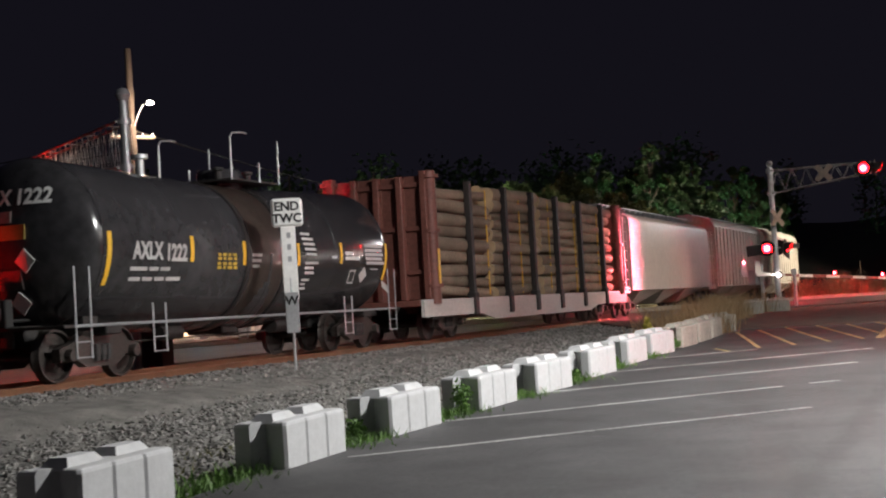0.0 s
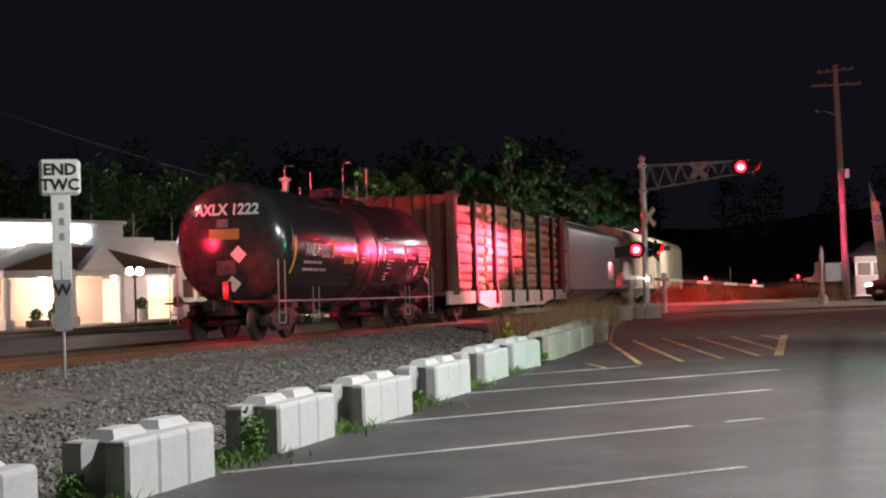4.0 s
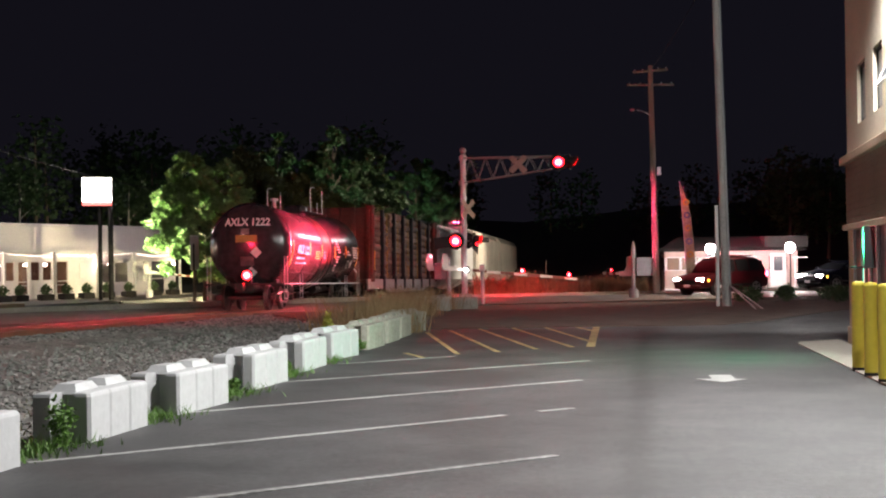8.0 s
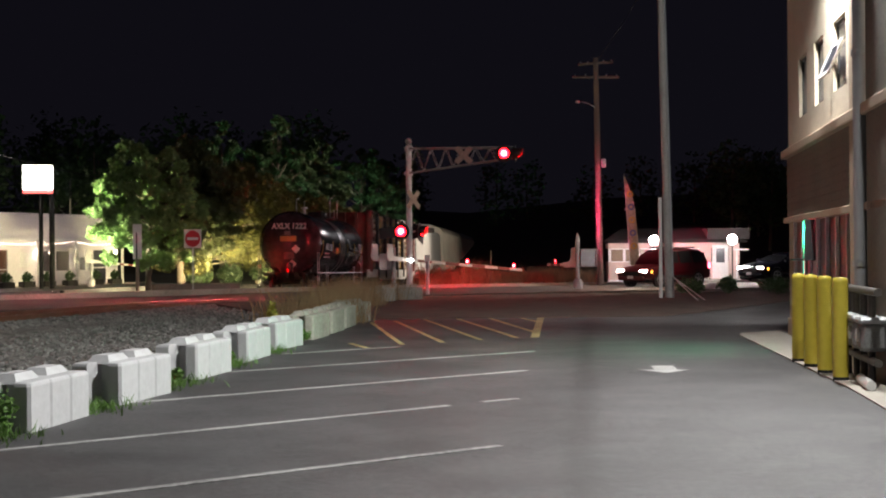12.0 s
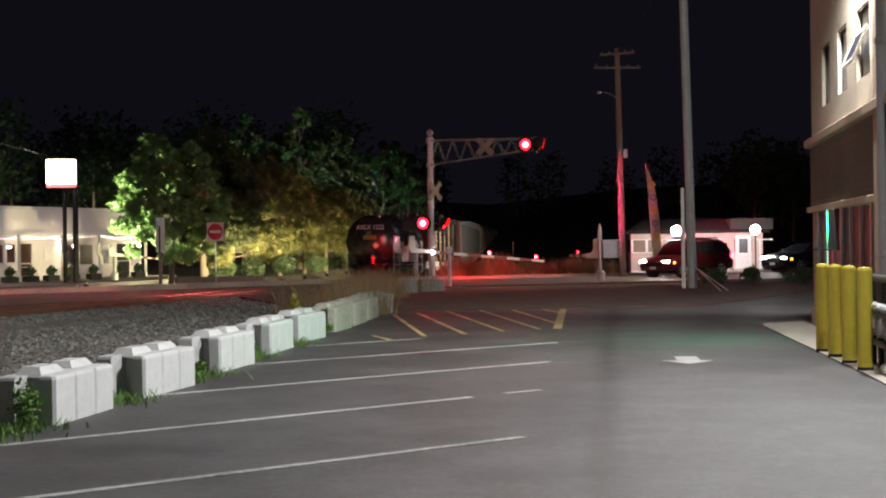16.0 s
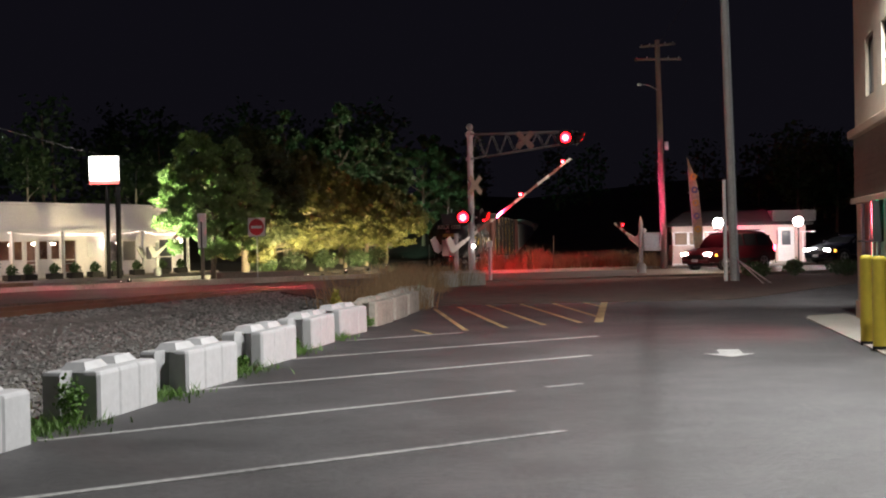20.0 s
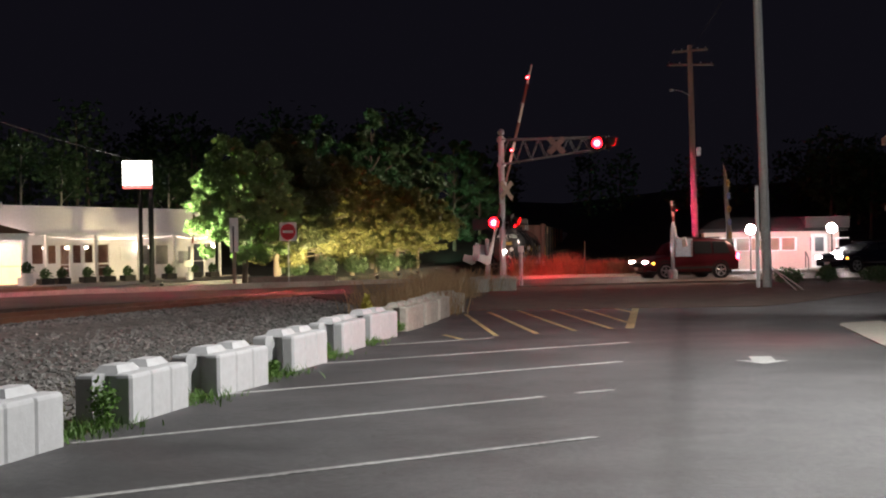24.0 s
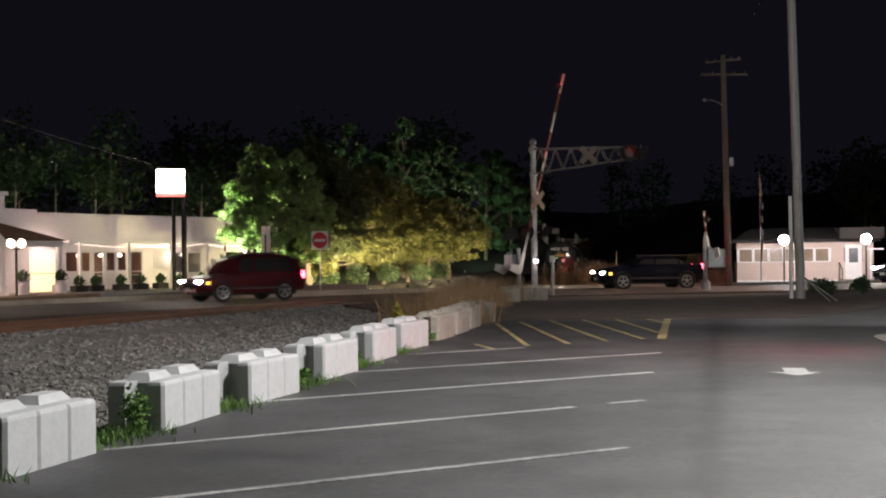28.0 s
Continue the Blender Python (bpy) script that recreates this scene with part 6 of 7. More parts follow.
part("wall_pier", box(B(), 6.45, 7.0, 0, 0.3, 1.16, 1.88), GARAGE_WALL, wb)
d = part("door", box(B(), 5.55, 6.4, -0.04, -0.01, 0.25, 2.05, 0.01), WHITE_METAL, wb, "white panelled door")
part("door_pane", box(B(), 5.75, 6.2, -0.06, -0.04, 1.1, 1.85), GLASS_DARK, d)
part("door_step", box(B(), 5.2, 6.9, -1.0, 0, -0.1, 0.25, 0.02), OLD_CONCRETE, wb)
bm = B()
for x in (5.25, 6.85):
    rod(bm, (x, -0.1, 0.25), (x, -0.1, 1.1), 0.025, n=6)
    rod(bm, (x, -1.5, 0.0), (x, -1.5, 0.75), 0.025, n=6)
    rod(bm, (x, -0.1, 1.1), (x, -1.5, 0.75), 0.025, n=6)
part("stair_rail", bm, DARK_STEEL, wb)
bm = B()
a = [bm.verts.new(p) for p in ((-0.4, -0.6, 2.18), (7.4, -0.6, 2.18), (7.4, 5.4, 2.18), (-0.4, 5.4, 2.18))]
b = [bm.verts.new(p) for p in ((-0.2, -0.3, 2.35), (7.2, -0.3, 2.35), (6.2, 2.6, 3.0), (0.8, 2.6, 3.0))]
bm.faces.new(a[::-1])
bm.faces.new(b)
for k in range(4):
    bm.faces.new((a[k], a[(k + 1) % 4], b[(k + 1) % 4], b[k]))
DARK_SHINGLE = shader("dark_shingle", (0.035, 0.030, 0.028), 0.9, vary=0.35, scale=9, bump=0.6, bscale=18)
part("roof", bm, DARK_SHINGLE, wb, "dark shingled roof")
part("end_block", box(B(), 5.25, 7.5, -0.35, 4.5, 2.36, 2.95, 0.02), DARK_SHINGLE, wb, "flat dark block over the entrance")
part("base_trim", box(B(), -0.02, 5.2, -0.03, -0.003, 0.1, 0.2), WHITE_METAL, wb)
part("entry_frame", box(B(), 6.72, 6.8, -0.75, -0.68, 0.1, 1.75), WHITE_METAL, wb)
part("entry_frame", box(B(), 6.55, 7.4, -0.75, -0.68, 1.75, 1.83), WHITE_METAL, wb)
GLOBE = shader("bright_globe", (0.8, 0.8, 0.8), 0.4, bump=0, emit=(1.0, 0.90, 0.90), power=260)
for x, y, z in ((9.45, 67.6, 2.2), (13.35, 67.1, 2.2)):
    g = thing("globe_lamp", pose(x, y, 0), "bright white globe lamp on a thin post", "lamp post", "globe lamps")
    part("post", rod(B(), (0, 0, -0.1), (0, 0, z - 0.2), 0.04, n=8), DARK_STEEL, g)
    # globe scaled up so its shape takes in the glare round it
    part("globe", turned(B(), [(0, -0.2), (0.08, -0.183), (0.141, -0.141), (0.185, -0.077), (0.2, 0), (0.185, 0.077), (0.141, 0.141), (0.08, 0.183), (0, 0.2)], pose(0, 0, z) @ Matrix.Scale(1.2, 4), 18), GLOBE, g, "glowing globe", smooth=True)

# feather flag
flag = thing("feather_flag", pose(7.75, 63.0, 0.0), "tall feather flag of pale cloth with blue print", "flag")
part("flag_pole", rod(B(), (0, 0, 0), (-0.35, 0, 5.4), 0.025, 0.012, 6), GALV, flag)
bm = B()
pts = []
for k in range(9):
    f = k / 8
    z = 0.9 + 4.4 * f
    x = -0.35 * z / 5.4
    w = 0.42 * math.sin(min(1, (1 - f) * 2.2) * math.pi / 2) + 0.02
    pts.append((x, w, z))
rows = [[bm.verts.new((x, 0.02 * math.sin(z * 3), z)), bm.verts.new((x + w, 0.07 * math.sin(z * 2.4), z))] for x, w, z in pts]
for a, b in zip(rows, rows[1:]):
    bm.faces.new((a[0], a[1], b[1], b[0]))
bmesh.ops.solidify(bm, geom=bm.faces, thickness=0.006)
part("flag_cloth", bm, shader("flag_cloth_pale", (0.34, 0.29, 0.22), 0.8, vary=0.45, scale=4, bump=0.1), flag, "pale sun-faded cloth")
FLAG_BLUE = shader("flag_blue", (0.10, 0.11, 0.25), 0.8, vary=0.2, bump=0.05)
FLAG_GOLD = shader("flag_gold", (0.50, 0.30, 0.06), 0.8, vary=0.2, bump=0.05)
for k in range(5):
    z = 1.9 + k * 0.62
    bm = turned(B(), [(0.08, -0.01), (0.16, -0.01), (0.16, 0.01), (0.08, 0.01)], pose(-0.35 * z / 5.4 + 0.22, -0.08, z, 90, 0, 0), 14)
    part("flag_print", bm, FLAG_BLUE if k % 2 else FLAG_GOLD, flag, "ring of print")

# ---- trees and plants ----
def bushy_tree(name, x, y, height, spread, low, trunk_r, clumps, size, seed, label, material, z=-0.1):
    """A broad tree, leafy almost to the ground: limbs that end in many overlapping clumps of leaves."""
    rng = random.Random(seed)
    t = thing(name, pose(x, y, z), label, "tree", "trees")
    bm = B()
    rod(bm, (0, 0, 0), (0.05, 0, height * 0.3), trunk_r, trunk_r * 0.8, 10)
    rod(bm, (0.05, 0, height * 0.3), (0.1, 0, height * 0.85), trunk_r * 0.8, trunk_r * 0.2, 8)
    mid, half = (height + low) / 2, (height - low) / 2
    clouds = []
    for k in range(clumps):
        d = Vector((rng.gauss(0, 1), rng.gauss(0, 1), rng.gauss(0, 1))).normalized()
        r = 0.35 + 0.6 * rng.random() ** 0.45
        # widest a little below the middle, uneven at the top
        swell = 1.0 - 0.25 * max(0.0, d.z) + 0.16 * noise.noise(d * 1.9 + Vector((seed, 0, 0)))
        p = Vector((d.x * spread * r * swell, d.y * spread * r * swell, mid + d.z * half * r * (0.95 + 0.2 * noise.noise(d * 2.7 + Vector((0, seed, 0))))))
        c = rng.uniform(0.34, 0.62) * (0.6 + 0.13 * spread)
        clouds.append(leaf_cloud(rng, p, (c, c, c * 0.75), int(170 * rng.uniform(0.7, 1.3)), size, 0.2))
        if k % 4 == 0:
            start = Vector((0.05, 0, min(p.z * 0.8, height * 0.7)))
            rod(bm, start, p, trunk_r * 0.3, trunk_r * 0.08, 5)
    part("trunk", bm, TRUNK, t, smooth=True)
    part("crown", leaf_mesh("crown", clouds, material), None, t)
    return t


bushy_tree("maple_tree", -14.3, 58.3, 7.0, 2.9, 0.7, 0.13, 150, 0.125, 1, "leafy maple lit pale green by a flood lamp", LEAF_LIT)
for y, h, s, seed, mat, lb in ((61.6, 7.4, 3.0, 7, LEAF_DARK, "dense dark maple beside the track"), (63.6, 7.4, 3.5, 2, LEAF_OLIVE, "maple with yellowish leaves lit from below"), (66.5, 7.2, 3.5, 3, LEAF_OLIVE, "maple with yellowish leaves lit from below"), (72.5, 6.9, 3.5, 4, LEAF_OLIVE, "maple with yellowish leaves lit from below"), (78.5, 6.6, 3.5, 5, LEAF_OLIVE, "maple with yellowish leaves lit from below"), (84.5, 6.3, 3.4, 6, LEAF_OLIVE, "maple with yellowish leaves lit from below"), (91.0, 6.1, 3.4, 8, LEAF_OLIVE, "maple with yellowish leaves lit from below"), (98.0, 6.0, 3.4, 9, LEAF_OLIVE, "maple with yellowish leaves lit from below")):
    bushy_tree("maple_tree", track_x(y) - 1.75 - s, y, h, s, 0.75, 0.16, 165, 0.14, seed, lb, mat)
for x, y, h, s, seed in ((-18.3, 97, 11.6, 3.6, 11), (-14.6, 100, 12.4, 4.0, 12), (-12.4, 105, 11.2, 3.0, 13), (-11.2, 136, 13.8, 3.6, 14), (-8.9, 141, 12.4, 3.2, 15)):
    bushy_tree("broadleaf_tree", x, y, h, s, 1.2, 0.22, 90, 0.27, seed, "tall green tree behind the track, dimly lit", LEAF)

# the dark wooded hillside
rng = random.Random(33)
clouds = []
trunks = B()
for k in range(190):
    a = radians(rng.uniform(-32, 52))
    d = rng.uniform(118, 190)
    x, y = -math.sin(a) * d, math.cos(a) * d
    h = (rng.uniform(11.5, 17) if math.degrees(a) > 5 else rng.uniform(8.5, 13)) + (d - 118) * 0.085
    if -10 < math.degrees(a) < 5 and d < 158:
        continue
    if math.degrees(a) < 3:
        h *= 0.95
    clouds.append(leaf_cloud(rng, (x, y, h * 0.62), (3.6, 3.6, h * 0.40), 420, 0.36))
    rod(trunks, (x, y, -0.2), (x + rng.uniform(-0.5, 0.5), y, h * 0.8), 0.2, 0.08, 6, caps=False)
woods = thing("woods", pose(0, 0, 0), "dark wooded hillside under the night sky", "woods", kind="stuff")
part("foliage", leaf_mesh("foliage", clouds, LEAF), None, woods)
part("trunks", trunks, TRUNK, woods)
bm = B()
rows = []
for k in range(25):
    a = radians(-60 + k * 6)
    rows.append([bm.verts.new((-math.sin(a) * d, math.cos(a) * d, z)) for d, z in ((126, -0.3), (200, 9.0 + 1.5 * math.sin(k * 1.7)), (420, 14))])
for p, q in zip(rows, rows[1:]):
    for j in range(2):
        bm.faces.new((p[j], p[j + 1], q[j + 1], q[j]))
solo("hillside", bm, SOIL, "dark hillside rising behind the restaurant", "hillside", kind="structure")
BIRCH = shader("pale_birch_bark", (0.42, 0.40, 0.36), 0.85, vary=0.25, scale=6, bump=0.3)
rng = random.Random(5)
for a, d, h in ((24.6, 96, 8.5), (23.0, 99, 9.5), (21.4, 97, 8.0), (28.2, 92, 9.0), (17.0, 104, 8.0), (26.3, 101, 10.0)):
    x, y = -math.sin(radians(a)) * d, math.cos(radians(a)) * d
    t = thing("birch_tree", pose(x, y, 0), "slim pale birch trunk before dark woods", "tree", "birches")
    bm = rod(B(), (0, 0, 0), (0.2, 0, h), 0.13, 0.05, 8)
    for k in range(5):
        z = h * (0.55 + 0.08 * k)
        rod(bm, (0.1, 0, z), (rng.uniform(-1.2, 1.2), rng.uniform(-1, 1), z + 0.9), 0.04, 0.015, 5)
    part("trunk", bm, BIRCH, t, smooth=True)
    part("crown", leaf_mesh("crown", [leaf_cloud(rng, (0.2, 0, h * 0.9), (2.2, 2.2, 2.4), 700, 0.2)], LEAF), None, t)

# flood lamps in the bed under the trees; the last two are added fills
YELLOW_FLOOD = (1.0, 0.86, 0.46)
FLOODS = [(-17.6, 55.4, -15.9, 58.0, 2.8, 11000, (0.84, 1.0, 0.60), 62), (-18.2, 58.5, -15.0, 58.6, 3.6, 2200, (0.84, 1.0, 0.60), 80)]
for y in (59.6, 62.2, 65.0, 70.0, 75.5, 81.0, 87.5, 94.5):
    FLOODS.append((track_x(y) - 1.6, y - 1.6, track_x(y) - 4.2, y + 1.8, 1.2, 4200, YELLOW_FLOOD, 80))
# two added green fills for the back trees, where no lamp is seen
FLOODS += [(-16.0, 88, -14.5, 99, 8, 3000, (0.55, 1.0, 0.62), 80), (-12.0, 122, -10.2, 138, 9, 4500, (0.5, 1.0, 0.66), 70)]
for x, y, tx, ty, tz, power, colour, wide in FLOODS:
    fl = thing("flood_lamp", pose(x, y, -0.05), "small ground flood lamp, seen or added, aimed up into the leaves", "flood lamp", "flood lamps")
    part("housing", turned(B(), [(0, 0), (0.09, 0), (0.1, 0.16), (0.0, 0.17)], None, 12), BLACK, fl)
    part("lamp_glass", turned(B(), [(0, 0.172), (0.018, 0.172), (0.012, 0.176), (0, 0.177)], None, 12), BULB, fl, "glowing lamp glass")
    lamp("flood_and_fill_light", "SPOT", (x, y, 0.22), (tx, ty, tz), power, colour, 0.06, wide)


# grass and weeds
def blades(rng, spots, low, high, width, lean=0.4):
    vs, fs = [], []
    for x, y, z in spots:
        h = rng.uniform(low, high)
        a = rng.uniform(0, math.tau)
        w = width * rng.uniform(0.6, 1.3)
        dx, dy = math.cos(a) * w, math.sin(a) * w
        lx, ly = rng.gauss(0, lean) * h, rng.gauss(0, lean) * h
        i = len(vs)
        vs += [(x - dx, y - dy, z), (x + dx, y + dy, z), (x + dx * 0.6 + lx * 0.45, y + dy * 0.6 + ly * 0.45, z + h * 0.6), (x - dx * 0.6 + lx * 0.45, y - dy * 0.6 + ly * 0.45, z + h * 0.6), (x + lx, y + ly, z + h)]
        fs += [(i, i + 1, i + 2, i + 3), (i + 3, i + 2, i + 4)]
    return vs, fs


def grass_stuff(name, data, material, label):
    me = bpy.data.meshes.new(name)
    me.from_pydata(data[0], [], data[1])
    me.materials.append(material)
    return tagged(new(name, me), label, "grass", kind="stuff")


GRASS = shader("weed_green", (0.10, 0.20, 0.035), 0.6, vary=0.4, scale=8, bump=0)
DRY = shader("dry_weeds", (0.30, 0.20, 0.105), 0.8, vary=0.35, scale=8, bump=0)
rng = random.Random(9)
spots = []
for (xa, ya, _), (xb, yb, _) in zip(WHITE_BLOCKS, WHITE_BLOCKS[1:]):
    for k in range(520):
        f = rng.uniform(0.27, 0.73)
        spots.append((xa + (xb - xa) * f + rng.gauss(0.05, 0.2), ya + (yb - ya) * f, -0.05))
grass_stuff("grass", blades(rng, spots, 0.05, 0.2, 0.010, 0.55), GRASS, "green weeds growing between the concrete blocks")
spots = []
for k in range(110):
    cy = rng.uniform(7, 30)
    cx = -5.9 + (cy - 8) * 0.075 + rng.gauss(-0.35, 0.4)
    for j in range(36):
        spots.append((rng.gauss(cx, 0.22), rng.gauss(cy, 0.25), -0.1))
grass_stuff("low_weeds", blades(rng, spots, 0.04, 0.15, 0.014, 0.7), shader("olive_weeds", (0.13, 0.125, 0.05), 0.8, vary=0.4, scale=8, bump=0), "low olive weeds creeping over the ballast")
clouds = []
for x, y, r, h in ((-4.42, 12.28, 0.16, 0.48), (-4.95, 9.6, 0.14, 0.25), (-3.72, 20.4, 0.08, 0.2), (-3.9, 17.4, 0.1, 0.2), (-3.2, 25.2, 0.18, 0.25)):
    clouds.append(leaf_cloud(rng, (x, y, h * 0.5), (r * 1.2, r * 1.2, h * 0.6), 420, 0.026, 0.1))
me = leaf_mesh("weed_leaves", clouds, GRASS)
tagged(new("leafy_weeds", me), "leafy green weeds climbing beside the blocks", "weeds", kind="stuff")
spots = []
for k in range(60):
    f = rng.random()
    cx, cy = -3.7 + rng.gauss(0, 0.6), 31 + 18 * f
    for j in range(75):
        spots.append((rng.gauss(cx, 0.25), rng.gauss(cy, 0.35), -0.1))
grass_stuff("dry_grass", blades(rng, spots, 0.3, 1.15, 0.011, 0.35), DRY, "tall dry weeds along the old blocks")
scrub = []
for k in range(95):
    cx, cy, r = rng.uniform(-2.2, 6.0), rng.uniform(62.8, 67), rng.uniform(0.3, 0.9)
    tall = rng.uniform(0.5, 1.2) * (1.35 if cx < 0.6 else 1.0)
    scrub.append(blades(rng, [(rng.gauss(cx, r * 0.5), rng.gauss(cy, r * 0.5), -0.08) for j in range(110)], tall * 0.4, tall, 0.022, 0.35))
joined = ([], [])
for vs, fs in scrub:
    o = len(joined[0])
    joined[0].extend(vs)
    joined[1].extend(tuple(i + o for i in f) for f in fs)
grass_stuff("dry_grass", joined, DRY, "dry scrub beyond the road")
clouds = [leaf_cloud(rng, (x, y, 0.35), (rx, 0.6, 0.42), 700, 0.07, 0.2) for x, y, rx in ((8.4, 50.2, 0.7), (9.9, 50.6, 0.5), (11.5, 49.5, 0.8))]
me = leaf_mesh("shrub_leaves", clouds, LEAF)
tagged(new("low_shrubs", me), "low dark shrubs on the bank", "shrubs", kind="stuff")
bush = thing("yellow_bush", pose(-3.75, 24.9, -0.1), "small yellow-green shrub behind the blocks", "shrub")
part("twigs", rod(B(), (0, 0, 0), (0.02, 0, 0.55), 0.015, 0.008, 6), TRUNK, bush)
part("leaves", leaf_mesh("leaves", [leaf_cloud(rng, (0, 0, 0.62), (0.13, 0.13, 0.32), 260, 0.04, 0.1)], shader("yellow_leaf", (0.28, 0.26, 0.04), 0.6, vary=0.3, bump=0)), None, bush)
clouds = [leaf_cloud(rng, (x, y, 0.6), (1.0, 0.8, 0.75), 900, 0.09, 0.2) for x, y in ((-13.6, 65.5), (-12.9, 71.0), (-12.1, 76.5), (-11.0, 82.0), (-10.2, 86.0))]
me = leaf_mesh("shrub_leaves", clouds, LEAF_UNDER)
tagged(new("undergrowth", me), "dark undergrowth beneath the maples", "shrubs", kind="stuff")


# ballast stones: loose crushed rock between the rails and the blocks
def stones(rng, spots, low, high):
    base = [(1, 0, 0), (-1, 0, 0), (0, 1, 0), (0, -1, 0), (0, 0, 1), (0, 0, -1)]
    tri = [(0, 2, 4), (2, 1, 4), (1, 3, 4), (3, 0, 4), (2, 0, 5), (1, 2, 5), (3, 1, 5), (0, 3, 5)]
    vs, fs = [], []
    for x, y, z in spots:
        s = rng.uniform(low, high)
        q = Euler((rng.random() * 6, rng.random() * 6, rng.random() * 6)).to_matrix()
        i = len(vs)
        for b in base:
            p = q @ (Vector(b) * s * rng.uniform(0.6, 1.15))
            vs.append((x + p.x, y + p.y, z + p.z * 0.75))
        fs += [tuple(i + k for k in t) for t in tri]
    return vs, fs


def island_stone():
    m = shader("crushed_stone", (0.18, 0.172, 0.16), 0.85, vary=0.2, scale=20, bump=0.2, bscale=60)
    nt = m.node_tree
    geo, hsv, mr = nt.nodes.new("ShaderNodeNewGeometry"), nt.nodes.new("ShaderNodeHueSaturation"), nt.nodes.new("ShaderNodeMapRange")
    mr.inputs["To Min"].default_value, mr.inputs["To Max"].default_value = 0.5, 1.6
    b = nt.nodes["Principled BSDF"]
    src = b.inputs["Base Color"].links[0].from_socket
    nt.links.new(geo.outputs["Random Per Island"], mr.inputs["Value"])
    nt.links.new(mr.outputs[0], hsv.inputs["Value"])
    nt.links.new(src, hsv.inputs["Color"])
    nt.links.new(hsv.outputs[0], b.inputs["Base Color"])
    return m


CRUSHED = island_stone()
rng = random.Random(17)
spots = []
while len(spots) < 30000:
    y = 4 + 44 * rng.random() ** 1.5
    x = track_x(y) + rng.uniform(-2.0, 9.2)
    edge = -5.3 + (y - 8) * 0.075
    if x > edge:
        continue
    off, top = x - track_x(y), rail_z(y) - 0.14
    toe = min(top - 0.03, max(-0.08, min(0.07, top - 0.05)))
    z = top if off < 1.9 else top + (toe - top) * (off - 1.9) / 2.1 if off < 4.0 else toe + (min(-0.13, top - 0.2) - toe) * min(1, (off - 4.0) / 5.5)
    spots.append((x, y, z + 0.008))
me = bpy.data.meshes.new("ballast_stones")
me.from_pydata(*(lambda d: (d[0], [], d[1]))(stones(rng, spots, 0.025, 0.075)))
me.materials.append(CRUSHED)
tagged(new("ballast_stones", me), "loose grey crushed stone beside the rails", "ballast", kind="stuff")
spots = []
for k in range(190):
    hx, hy = rng.gauss(0, 0.6), rng.gauss(0, 0.4)
    spots.append((-9.65 + hx * 0.9, 19.05 + hy * 0.9, 0.03 + max(0.0, 0.2 - 0.22 * math.hypot(hx, hy)) * rng.random()))
me = bpy.data.meshes.new("stone_heap")
me.from_pydata(*(lambda d: (d[0], [], d[1]))(stones(rng, spots, 0.05, 0.15)))
me.materials.append(CRUSHED)
tagged(new("stone_heap", me), "heap of larger stones at the sign's foot", "stones", kind="stuff")

# ---- cars ----
CAR_GLASS = shader("car_glass", (0.012, 0.013, 0.015), 0.3, vary=0.1, scale=1, bump=0)
TYRE = shader("tyre_rubber", (0.015, 0.015, 0.015), 0.85, vary=0.3, scale=12, bump=0.2)
RIM = shader("alloy_rim", (0.45, 0.45, 0.46), 0.35, 0.8, vary=0.15, scale=9, bump=0.05)
HEADLAMP = shader("headlamp_lit", (0.9, 0.9, 0.9), 0.3, bump=0, emit=(1.0, 0.88, 0.80), power=260)
TAILLAMP = shader("tail_lamp_lit", (0.4, 0.02, 0.02), 0.3, bump=0, emit=(1.0, 0.035, 0.07), power=26)
AMBER = shader("amber_lamp", (0.5, 0.2, 0.02), 0.3, bump=0, emit=(1.0, 0.42, 0.05), power=5)
PLATE = shader("plate_white", (0.6, 0.6, 0.6), 0.5, bump=0.05)


def loft(bm, rows, mat=0):
    made = [[bm.verts.new(p) for p in r] for r in rows]
    for a, b in zip(made, made[1:]):
        for k in range(len(a) - 1):
            bm.faces.new((a[k], a[k + 1], b[k + 1], b[k])).material_index = mat
    return made


